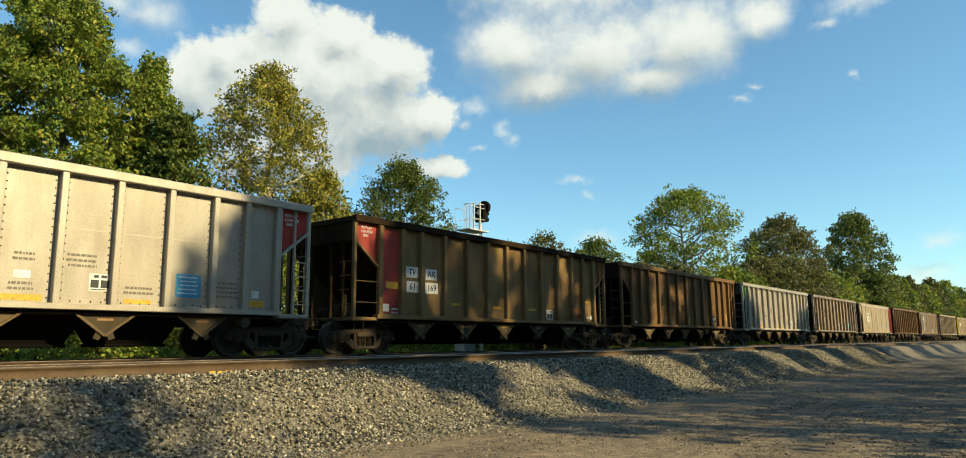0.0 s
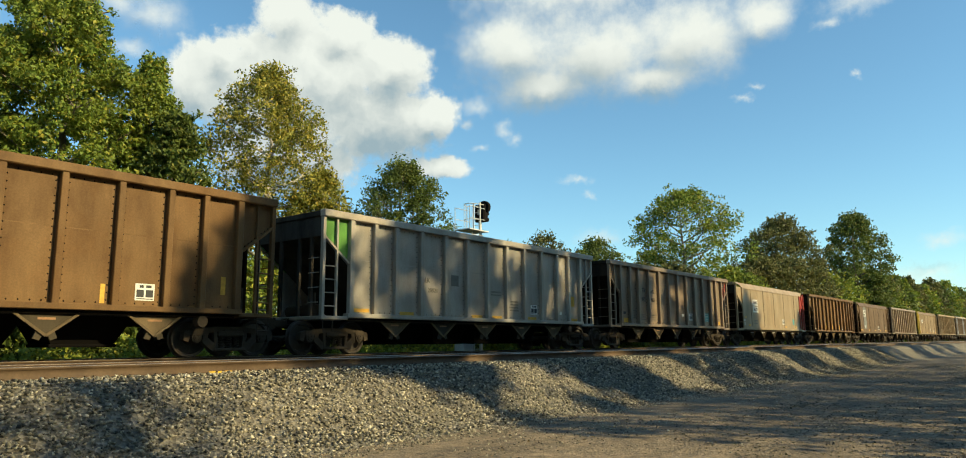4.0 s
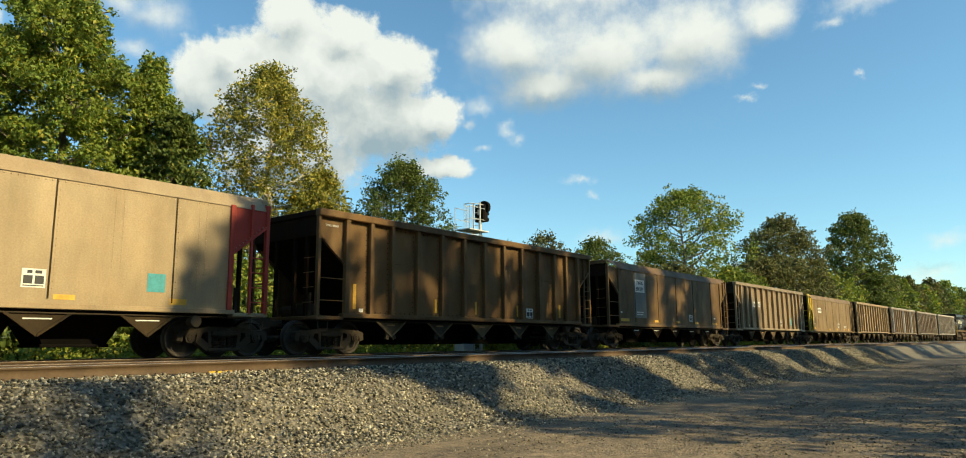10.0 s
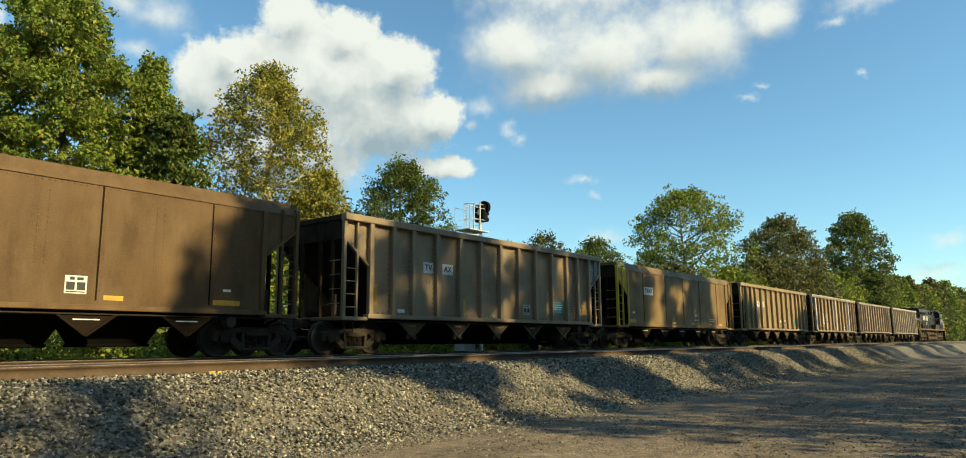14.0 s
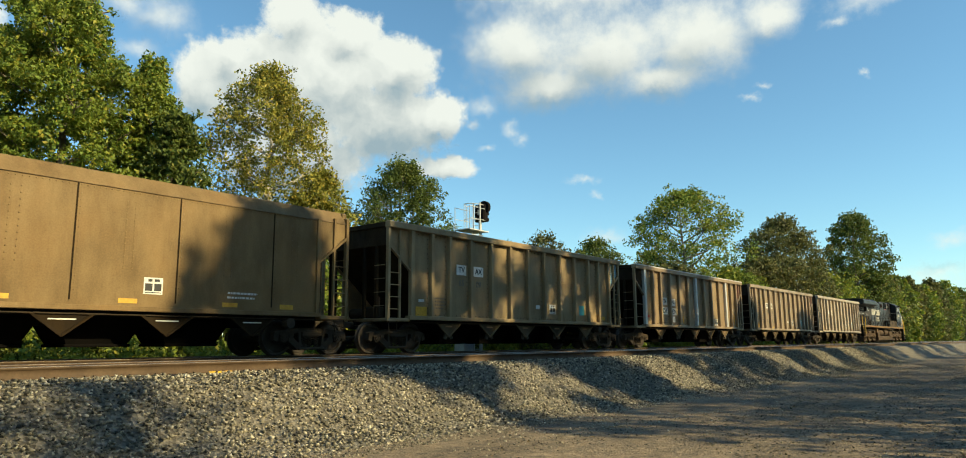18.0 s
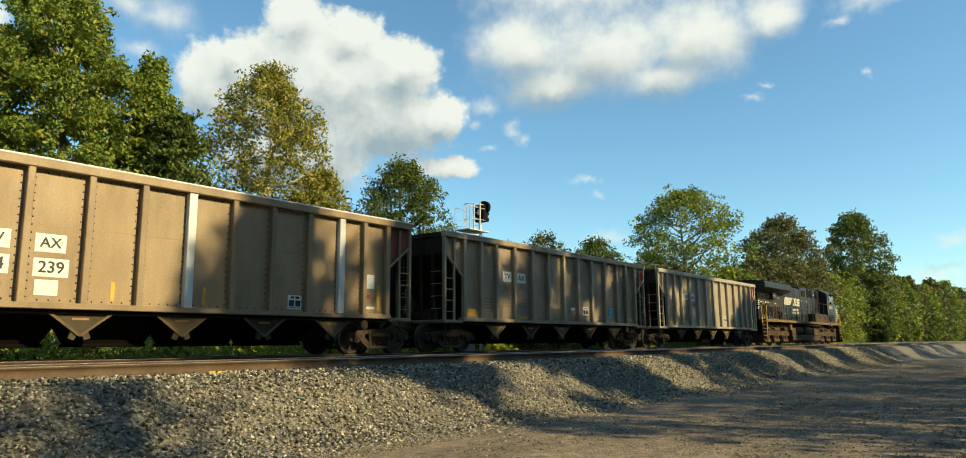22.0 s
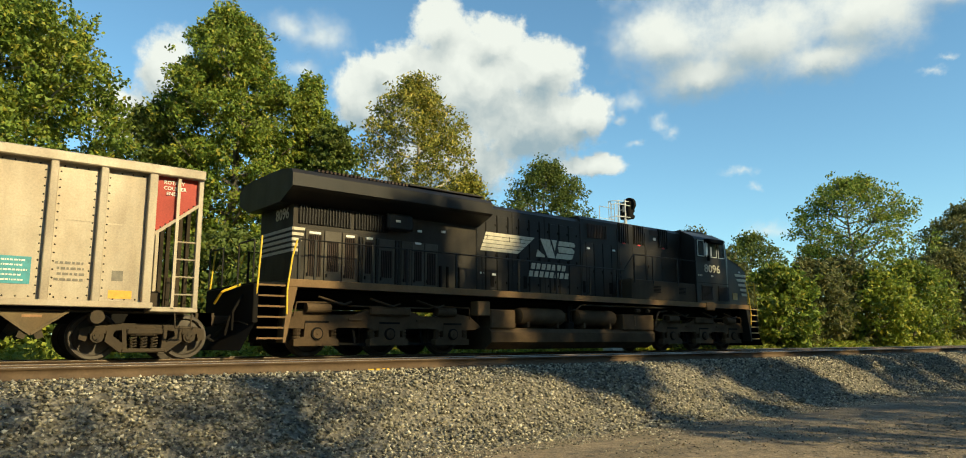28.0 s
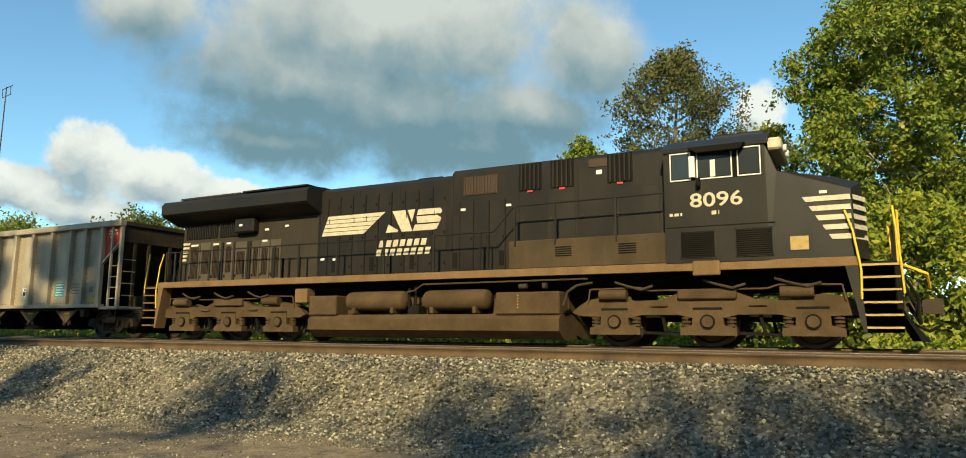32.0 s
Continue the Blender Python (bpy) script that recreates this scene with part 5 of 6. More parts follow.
def strip(name, profile, mat, wobble=0.0, xs=XS):
    """A sheet along the track: rows of (y, z), bent with the rails."""
    v, n = [], len(profile)
    for x in xs:
        d = bend(min(x, 240.0))
        for k, (y, z) in enumerate(profile):
            j = wobble if 0 < k < n - 1 else 0.0
            near = -200 < y < 200
            v.append((x, y + (d if near else 0.0) + j * noise.noise((x * 0.21, y * 0.7, 3.1)), z + 0.35 * j * noise.noise((x * 0.33, y * 0.9, 9.4))))
    f = [(i * n + k, (i + 1) * n + k, (i + 1) * n + k + 1, i * n + k + 1) for i in range(len(xs) - 1) for k in range(n - 1)]
    return big_mesh(name, v, f, mat, True)


ground = part("ground", strip("ground", [(-2500, 0.0), (-60, 0.0), (-20, 0.0), (-6, 0.0), (2, 0.0), (6, 0.0), (8.4, 0.0), (9.6, 0.05), (12, 0.3), (18, 0.4), (20, 0.45), (24, 0.45), (40, 0.5), (90, 0.6), (2500, 0.6)], ROAD, 0.03), None)
tagged(ground, "flat gravel road with pale grit and ruts", "gravel road", kind="structure")
verge = part("verge", strip("verge", [(18.9, 0.40), (19.8, 0.56), (21, 0.6), (24, 0.62), (30, 0.66), (60, 0.7), (190, 0.8), (199, 0.81), (2500, 1.2)], SOIL, 0.12), None)
tagged(verge, "weedy soil strip behind the tracks", "ground", kind="structure")
SHOULDER = [(8.5, 0.0), (9.0, 0.05), (9.45, 0.2), (10.0, 0.58), (10.45, 0.93), (10.8, 1.075), (11.2, 1.1), (12.25, 1.1), (14.4, 1.02), (16.65, 1.04), (18.15, 1.02), (18.8, 0.8), (19.6, 0.45)]
bed = part("ballast_bed", strip("ballast_bed", SHOULDER, BED, 0.05, np.concatenate([[-2500, -300], np.arange(-120, 241, 1.5), [420, 2600]])), None)
tagged(bed, "sloping bed of crushed grey stone under the rails", "ballast", kind="structure")


def rail_section():
    return [(-0.075, 0), (0.075, 0), (0.07, 0.02), (0.012, 0.045), (0.011, 0.14), (0.036, 0.15), (0.037, 0.178), (0.028, 0.186), (-0.028, 0.186), (-0.037, 0.178), (-0.036, 0.15), (-0.011, 0.14), (-0.012, 0.045), (-0.07, 0.02)]


def rail(y0, name, label):
    sec = rail_section()
    n = len(sec)
    xs = np.concatenate([np.arange(-150, 301, 5.0), [400, 600]])
    v, f = [], []
    for x in xs:
        d = bend(min(x, 300.0))
        for y, z in sec:
            v.append((x, y0 + d + y, RAIL - 0.186 + z))
    for i in range(len(xs) - 1):
        for k in range(n):
            f.append((i * n + k, (i + 1) * n + k, (i + 1) * n + (k + 1) % n, i * n + (k + 1) % n))
    me = big_mesh(name, v, f, RAIL_SIDE)
    me.materials.append(RAIL_TOP)
    idx = np.zeros(len(f), np.int32)
    idx[[i for i in range(len(f)) if i % n in (6, 7, 8)]] = 1
    me.polygons.foreach_set("material_index", idx)
    return me


def track(y0, label):
    tr = tagged(new("railway_track"), label, "railway track", kind="structure")
    for s in (-1, 1):
        part("rail", rail(y0 + s * 0.753, "rail", ""), None, tr, "rusty steel rail with a polished head")
    tie = Geo().box(-0.115, 0.115, -1.3, 1.3, -0.17, 0.0, 0.015).mesh("sleeper", TIE_WOOD)
    plate = Geo().box(-0.1, 0.1, -0.18, 0.18, 0.0, 0.02, 0.004)
    for px, py in ((-0.07, -0.11), (0.06, -0.1), (0.02, 0.11), (-0.05, 0.1)):
        plate.box(px - 0.012, px + 0.012, py - 0.02, py + 0.02, 0.02, 0.055)
    plate = plate.mesh("tie_plate", RAIL_SIDE)
    return tr, tie, plate


# signal mast
def signal():
    sg = thing("railway_signal", "three-headed railway signal on a steel mast with a ladder cage", "signal", pose(26.6, 21.2 + bend(26.6), 0.5))
    H = 7.9
    part("foundation", Geo().box(-0.45, 0.45, -0.45, 0.45, 0.0, 0.25, 0.03), CAST, sg)
    part("mast", Geo().rod((0, 0, 0.2), (0, 0, H - 0.2), 0.075, 12), GALV, sg)
    for k in range(3):
        z = H - 0.45 - 1.9 * k
        h = part("signal_head", Geo().box(-0.08, 0.28, -0.3, 0.3, z - 0.55, z + 0.3, 0.05).rod((0.1, -0.12, z + 0.16), (0.26, -0.12, z + 0.16), 0.33, 20), BLACK, sg, "black signal head with round background")
        for dz in (0.2, -0.1, -0.4):
            part("hood", Geo().rod((0.25, -0.1, z + dz), (0.45, -0.1, z + dz), 0.11, 12), BLACK, h)
        part("bracket", Geo().box(-0.1, 0.05, -0.08, 0.08, z - 0.2, z + 0.05), GALV, sg)
    lx = -0.55
    for y in (-0.2, 0.2):
        part("ladder_rail", Geo().box(lx + 0.3 - 0.02, lx + 0.3 + 0.02, y - 0.025, y + 0.025, 0.3, H - 0.1), GALV, sg)
    for k in range(24):
        z = 0.5 + 0.31 * k
        part("rung", Geo().rod((lx + 0.3, -0.2, z), (lx + 0.3, 0.2, z), 0.016, 6), GALV, sg)
    for k in range(5):
        z = H - 0.25 - 0.75 * k
        pts = [(lx + 0.28 - 0.8 * math.sin(math.pi * i / 10), 0.42 * math.cos(math.pi * i / 10), z) for i in range(11)]
        part("cage_hoop", Geo().pipe(pts, 0.018, 5), GALV, sg)
    for i in (1, 3, 5, 7, 9):
        x, y = lx + 0.28 - 0.8 * math.sin(math.pi * i / 10), 0.42 * math.cos(math.pi * i / 10)
        part("cage_bar", Geo().rod((x, y, H - 3.25), (x, y, H - 0.25), 0.014, 5), GALV, sg)
    part("platform", Geo().box(-1.35, 0.1, -0.45, 0.45, H - 1.55, H - 1.5), GALV, sg)
    for y in (-0.45, 0.45):
        part("railing", Geo().pipe([(-1.35, y, H - 1.5), (-1.35, y, H - 0.45), (-0.2, y, H - 0.45)], 0.018, 5).pipe([(-1.35, y, H - 1.0), (-0.2, y, H - 1.0)], 0.014, 5), GALV, sg)
    part("equipment_case", Geo().box(-1.6, -0.9, -0.3, 0.3, 0.0, 1.3, 0.03), GALV, sg)
    return sg


signal()


def antenna_mast():
    y = 46.0
    x = -y * math.tan(radians(62.95))
    r = math.hypot(x, y)
    m = thing("antenna_mast", "thin grey mast with a small antenna", "mast", pose(x, y, 0.5))
    top = 1.1 + r * math.tan(radians(16.0))
    part("pole", Geo().rod((0, 0, 0), (0, 0, top), 0.11, 8, 0.06), CAST, m)
    part("antenna", Geo().bar((-0.9, 0, top - 0.25), (1.3, 0, top + 0.0), 0.06, 0.06).bar((-0.8, 0, top - 1.3), (1.2, 0, top - 1.1), 0.06, 0.06)
         .bar((-0.8, 0, top - 0.2), (-0.7, 0, top - 1.3), 0.05, 0.05).bar((0.9, 0, top - 0.05), (1.0, 0, top - 1.1), 0.05, 0.05), CAST, m)


antenna_mast()

# ---- plants ----
def leaf_material(name, dark, light, yellow, amount):
    mat, nt, b = material(name)
    rnd = nt.nodes.new("ShaderNodeNewGeometry").outputs["Random Per Island"]
    col = ramp(nt, rnd, [(0.0, dark), (0.55, light), (1.0 - amount, light), (1.0 - amount * 0.6, yellow), (1.0, yellow)])
    patch = noise_tex(nt, coords(nt), 0.45, 3, 0.6)
    col = mix(nt, ramp(nt, patch, [(0.45, (0, 0, 0)), (0.7, (0.6, 0.6, 0.6))]), col, tuple(0.5 * (a + c) for a, c in zip(light, yellow)))
    nt.links.new(col, b.inputs["Base Color"])
    b.inputs["Roughness"].default_value = 0.5
    b.inputs["Specular IOR Level"].default_value = 0.25
    tr = nt.nodes.new("ShaderNodeBsdfTranslucent")
    nt.links.new(col, tr.inputs["Color"])
    ms = nt.nodes.new("ShaderNodeMixShader")
    ms.inputs[0].default_value = 0.36
    nt.links.new(b.outputs[0], ms.inputs[1])
    nt.links.new(tr.outputs[0], ms.inputs[2])
    nt.links.new(ms.outputs[0], nt.nodes["Material Output"].inputs["Surface"])
    return mat


LEAF_GREEN = leaf_material("poplar_leaves", (0.05, 0.084, 0.012), (0.2, 0.265, 0.04), (0.37, 0.33, 0.048), 0.17)
LEAF_DEEP = leaf_material("oak_leaves", (0.04, 0.068, 0.014), (0.122, 0.16, 0.033), (0.2, 0.19, 0.036), 0.1)
LEAF_YELLOW = leaf_material("turning_leaves", (0.085, 0.10, 0.016), (0.27, 0.265, 0.045), (0.46, 0.36, 0.06), 0.28)
LEAF_BROWN = leaf_material("browning_leaves", (0.055, 0.062, 0.02), (0.145, 0.153, 0.048), (0.205, 0.175, 0.06), 0.22)
LEAF_LIME = leaf_material("bright_weed_leaves", (0.09, 0.14, 0.018), (0.25, 0.30, 0.042), (0.42, 0.38, 0.05), 0.25)
LITTER = leaf_material("dry_leaf_litter", (0.035, 0.025, 0.015), (0.09, 0.06, 0.03), (0.22, 0.15, 0.06), 0.2)
BARK = weathered("grey_bark", (0.20, 0.17, 0.13), (0.10, 0.085, 0.065), 0.8, 0.95)
PALE_BARK = weathered("pale_bark", (0.46, 0.42, 0.34), (0.24, 0.21, 0.16), 0.7, 0.9)


def leaf_mesh(name, centres, size, mat, rng, flat=0.4):
    """Many small folded leaves, two triangles each, round the given centres."""
    n = len(centres)
    a = rng.normal(size=(n, 3))
    if flat > 5:
        a[:, 2] *= 0.12
    a /= np.linalg.norm(a, axis=1)[:, None]
    up = rng.normal(size=(n, 3)) + np.array([0, -0.35, flat])
    b = np.cross(a, up)
    b /= np.linalg.norm(b, axis=1)[:, None] + 1e-9
    s = size * rng.uniform(0.55, 1.35, size=(n, 1))
    fold = np.cross(a, b) * s * 0.22
    p = np.stack([centres - a * s * 0.62, centres + b * s * 0.36 + fold, centres + a * s * 0.62, centres - b * s * 0.36 + fold], 1).reshape(-1, 3)
    f = np.arange(4 * n).reshape(n, 4)
    tri = np.concatenate([f[:, [0, 1, 2]], f[:, [0, 2, 3]]], 1).reshape(-1, 3)
    return big_mesh(name, p, tri, mat)


def tree(x, y, height, width, leaves, bark, seed, n=22000, size=0.2, base=0.25, shape="oval", gaps=0.0, label="", z0=0.6, clumps=None, group="", fill=True):
    """Trunk with forking limbs; leaves gathered in clumps at and round the limb ends."""
    rng = np.random.default_rng(seed)
    tr = thing("tree", label, "tree", pose(x, y, z0), group=group)
    R, H = width / 2, height
    g = Geo()
    r0 = 0.018 * H + 0.02
    lean = rng.normal(0, 0.02, 2)
    knots = [Vector((lean[0] * H * k + 0.15 * rng.normal(), lean[1] * H * k + 0.15 * rng.normal(), H * 0.93 * k)) for k in np.linspace(0, 1, 9)]
    knots[0] = Vector((0, 0, -0.2))
    for k in range(8):
        g.rod(knots[k], knots[k + 1], r0 * (1 - k / 8.6), 9, r0 * (1 - (k + 1) / 8.6))
    tips = []

    def prof(u):
        if shape == "oval":
            return max(0.2, math.sin(math.pi * min(1, 0.18 + 0.80 * u)) ** 0.55)
        if shape == "round":
            return math.sqrt(max(0.05, 1 - (2 * u - 0.95) ** 2))
        return max(0.12, (1 - u) ** 0.75 * 1.05)

    limbs = int(13 + H * 0.9)
    for k in range(limbs):
        u = (k + rng.uniform(0, 1)) / limbs
        zc = H * (base + (0.95 - base) * u)
        kk = min(7, int(zc / (H * 0.93) * 8))
        q = max(0, min(1, zc / (H * 0.93) * 8 - kk))
        p0 = knots[kk].lerp(knots[kk + 1], q)
        ang = k * 2.4 + rng.uniform(-0.5, 0.5)
        ext = R * prof(u) * rng.uniform(0.62, 0.95)
        rise = ext * rng.uniform(0.25, 0.75)
        mid = p0 + Vector((math.cos(ang) * ext * 0.5, math.sin(ang) * ext * 0.5, rise * 0.35))
        end = p0 + Vector((math.cos(ang) * ext, math.sin(ang) * ext, rise))
        end.z = min(end.z, H * 0.98)
        most = 0.9 * R * prof(max(0.0, min(1.0, (end.z / H - base) / (0.95 - base)))) / max(1e-6, math.hypot(end.x, end.y))
        if most < 1:
            end.x, end.y = end.x * most, end.y * most
        rb = max(0.02, r0 * 0.42 * (1 - 0.7 * u))
        g.rod(p0, mid, rb, 6, rb * 0.65)
        g.rod(mid, end, rb * 0.65, 5, rb * 0.2)
        tips += [end, mid.lerp(end, 0.55), mid]
        for j in range(4):
            a2 = ang + rng.uniform(-1.1, 1.1)
            b0 = p0.lerp(mid, 0.7) if j < 1 else mid.lerp(end, rng.uniform(0, 0.8))
            e2 = b0 + Vector((math.cos(a2), math.sin(a2), rng.uniform(0.1, 1.0))) * ext * rng.uniform(0.2, 0.4)
            e2.z = min(e2.z, H * 0.985)
            out, most = math.hypot(e2.x, e2.y), 0.93 * R * prof(max(0.0, min(1.0, (e2.z / H - base) / (0.95 - base))))
            if out > most:
                e2.x, e2.y = e2.x * most / out, e2.y * most / out
            g.rod(b0, e2, rb * 0.35, 4, rb * 0.1)
            tips += [e2, b0.lerp(e2, 0.6)]
    tips.append(knots[8] + Vector((0, 0, H * 0.04)))
    part("trunk", g, bark, tr)
    pts = np.array([tuple(t) for t in tips])
    keep = rng.uniform(size=len(pts)) > gaps
    pts = pts[keep]
    spread = (0.06 * width + 0.22) if clumps is None else clumps
    if fill:
        # sprays of leaves all through the crown, thickest towards its uneven skin
        spread = 0.04 * width + 0.16
        many = int(min(900, 1.25 * width * H * (1 - base) / spread ** 2))
        u = rng.uniform(0, 1, many) ** 0.92
        ang = rng.uniform(0, 2 * math.pi, many)
        turn = rng.uniform(0, 6.28, 4)
        lobe = 0.86 + 0.10 * np.sin(3 * ang + 7 * u + turn[0]) + 0.09 * np.sin(5 * ang - 11 * u + turn[1])
        out = R * np.array([prof(a) for a in u]) * lobe * rng.uniform(0.12, 1, many) ** 0.5
        more = np.stack([np.cos(ang) * out, np.sin(ang) * out, H * (base + (0.97 - base) * u)], 1)
        hole = 0.9 * rng.normal(size=many) + np.sin(more[:, 0] * 1.9 + turn[2]) + np.sin(more[:, 1] * 1.7 + turn[3]) + 1.3 * np.sin(more[:, 2] * 1.6 + more[:, 0] + turn[0])
        more = more[hole > -2.2 + 3.2 * gaps]
        pts = np.concatenate([pts[rng.uniform(size=len(pts)) < 0.5], more])
    u = np.clip((pts[:, 2] / H - base) / (0.95 - base), 0, 1)
    lim = R * np.array([prof(a) for a in u]) - spread * 0.5
    rad = np.hypot(pts[:, 0], pts[:, 1])
    pts[:, :2] *= np.minimum(1, lim / np.maximum(rad, 1e-6))[:, None]
    pts[:, 2] = np.minimum(pts[:, 2], H - spread)
    w = rng.uniform(0.4, 1.6, len(pts))
    which = rng.choice(len(pts), n, p=w / w.sum())
    sub = rng.normal(size=(len(pts), 4, 3)) * spread * 0.55
    ball = rng.normal(size=(n, 3))
    ball *= (rng.uniform(size=n) ** 0.45 / np.linalg.norm(ball, axis=1))[:, None]
    c = pts[which] + sub[which, rng.integers(0, 4, n)] + ball * spread * np.array([0.8, 0.8, 0.6]) * w[which][:, None] ** 0.5
    c[:, 2] = np.maximum(c[:, 2], 0.3)
    part("crown", leaf_mesh("crown", c, size, leaves, rng), None, tr)
    return tr


def sight(az, y):
    """x at distance y across the tracks, az degrees to the right of straight across."""
    return y * math.tan(radians(az))


def tree_at(az0, az1, el, y, leaves, bark, seed, label, wide=1.0, **more):
    az = (az0 + az1) / 2
    x = sight(az, y)
    r = math.hypot(x, y)
    width = r * (math.tan(radians(az1 - az)) - math.tan(radians(az0 - az))) * wide
    height = EYE - 0.6 + r * math.tan(radians(el))
    return tree(x, y, height, width, leaves, bark, seed, label=label, **more)


tree_at(-19.0, -6.1, 22.0, 38, LEAF_BROWN, BARK, 11, "vine-draped tree with browning leaves", n=32000, size=0.14, base=0.3, gaps=0.3, shape="round")
tree_at(-5.6, 13.2, 24.6, 33, LEAF_GREEN, PALE_BARK, 12, "tall round-crowned green tree", n=84000, size=0.16, base=0.22, shape="round", gaps=0.1)
tree_at(13.2, 25.6, 25.2, 34, LEAF_GREEN, BARK, 13, "tall dense poplar with a pointed crown", n=88000, size=0.155, base=0.12, shape="round", gaps=0.08)
tree_at(22.6, 29.0, 21.0, 33, LEAF_GREEN, BARK, 31, "shorter poplar beside a taller one", n=38000, size=0.145, base=0.1, shape="round", gaps=0.15)
tree_at(28.6, 40.0, 21.4, 33, LEAF_YELLOW, PALE_BARK, 14, "slender tree with yellowing leaves and pale limbs", n=36000, size=0.145, base=0.2, gaps=0.12, shape="round")
tree_at(40.2, 50.2, 14.7, 34, LEAF_DEEP, BARK, 15, "dark green bushy tree beside the line", n=34000, size=0.15, gaps=0.15, base=0.1, shape="round")
tree_at(24.5, 31.0, 17.5, 31, LEAF_DEEP, BARK, 16, "small dark tree beneath taller ones", n=16000, size=0.18, base=0.05)
tree_at(35.0, 42.5, 13.6, 31, LEAF_YELLOW, BARK, 17, "low tree with yellow-green leaves", n=14000, size=0.18, base=0.05, shape="round")
tree_at(8.0, 20.0, 17.5, 36, LEAF_DEEP, BARK, 18, "shaded tree between two tall ones", n=16000, size=0.2, base=0.1, gaps=0.1)
tree_at(-24.0, -15.5, 15.4, 40, LEAF_GREEN, BARK, 19, "low green tree behind the tracks", n=17000, size=0.2, base=0.1, shape="round")
tree_at(-9.0, -2.0, 15.6, 36, LEAF_LIME, BARK, 20, "pale green young tree behind the tracks", n=9000, size=0.18, base=0.1)
tree_at(62.7, 72.9, 11.8, 30, LEAF_GREEN, BARK, 21, "open spreading tree with dark forking limbs", n=20000, size=0.23, base=0.32, clumps=0.85, gaps=0.12, shape="round")
tree_at(70.2, 79.0, 9.0, 27, LEAF_BROWN, BARK, 22, "wide olive-brown tree beside the line", n=30000, size=0.27, base=0.05, shape="round")
tree_at(76.7, 82.3, 9.2, 24, LEAF_DEEP, BARK, 23, "tall dark tree beside the line", n=26000, size=0.3, base=0.1, shape="oval")
tree_at(53.8, 59.6, 8.8, 31, LEAF_BROWN, BARK, 24, "thin half-bare bush behind the line", n=6000, size=0.17, base=0.05, gaps=0.4, shape="round", wide=1.25)
tree_at(58.0, 63.6, 8.2, 33, LEAF_DEEP, BARK, 25, "bushy young tree behind the line", n=14000, size=0.2, base=0.02, shape="round", wide=1.35)
rng = random.Random(5)
for k in range(16):
    az = 80.5 + 0.42 * k
    tree_at(az - 0.9, az + 0.9, 4.1 + rng.uniform(-0.5, 0.6) - 0.06 * k, 22 + 0.3 * k, (LEAF_DEEP, LEAF_GREEN, LEAF_BROWN)[k % 3], BARK, 40 + k, "distant tree in the lineside wood", n=4500, size=0.62, base=0.0, shape="round", wide=1.4, group="lineside wood")
for k in range(15):
    az = 49.5 + 2.15 * k
    el = (8.2, 7.6, 8.6, 8.0)[k % 4] - max(0, az - 66) * 0.24 - (0.9 if k < 7 else 0.0) - (2.0 if 4 < k < 11 else 0.0)
    tree_at(az - 2.6, az + 2.6, el, 23.5 - 0.05 * k + (k % 3) * 1.2, (LEAF_BROWN, LEAF_LIME, LEAF_GREEN, LEAF_BROWN)[k % 4], BARK, 70 + k, "tall roadside thicket shrub behind the tracks", n=8000, size=0.17 + 0.012 * k, base=0.03, shape="round", wide=1.3, group="thicket")
for k in range(14):
    az = -62 + 8.2 * k
    tree_at(az - 5, az + 5, 7.4 + (k % 3), 27 + (k % 2) * 2, (LEAF_GREEN, LEAF_DEEP, LEAF_LIME)[k % 3], BARK, 90 + k, "leafy undergrowth shrub behind the tracks", n=9000, size=0.18, base=0.0, shape="round", wide=1.35, group="undergrowth")

# dense low growth at the foot of the wood
rg = np.random.default_rng(18)
n = 70000
hx = rg.uniform(-75, 130, n)
hy = 25.5 + rg.uniform(0, 4.5, n)
hz = 0.6 + rg.uniform(size=n) ** 0.9 * (2.6 + 0.9 * np.sin(hx * 0.31) * np.sin(hx * 0.83 + 2))
brush = part("brushwood", leaf_mesh("brushwood", np.stack([hx, hy - 1.95e-4 * np.maximum(0, hx - 10) ** 2, hz], 1), 0.3, LEAF_DEEP, rg), None)
tagged(brush, "dense dark green brush at the foot of the trees", "brush", kind="stuff")

# low weeds along the far side of the line
rg = np.random.default_rng(8)
n = 95000
wx = rg.uniform(-70, 110, n)
hump = 0.5 + 0.55 * (np.sin(wx * 0.9) * np.sin(wx * 0.37 + 1.0)) ** 2 + 0.3 * np.sin(wx * 2.3)
wy = 20.6 + rg.uniform(0, 1, n) ** 0.6 * 4.6
wz = 0.6 + rg.uniform(size=n) ** 0.7 * np.clip(hump, 0.25, 1.4) * np.clip((wy - 20.2) * 0.5, 0.3, 1.35)
bendv = -1.95e-4 * np.maximum(0, wx - 10) ** 2
weeds = part("weeds", leaf_mesh("weeds", np.stack([wx, wy + bendv, wz], 1), 0.14, LEAF_LIME, rg), None)
tagged(weeds, "bright green weeds and vines along the tracks", "weeds", kind="stuff")

# trees behind the camera, whose shade falls on the train and the road
def shade_tree(x, y, h, w, seed, n=9000, size=0.34, base=0.35, gaps=0.1, clumps=0.55, fill=False):
    tree(x, y, h, w, LEAF_DEEP, BARK, seed, n=n, size=size, base=base, shape="round", gaps=gaps, clumps=clumps, label="roadside tree behind the camera", z0=0.0, group="roadside trees", fill=fill)


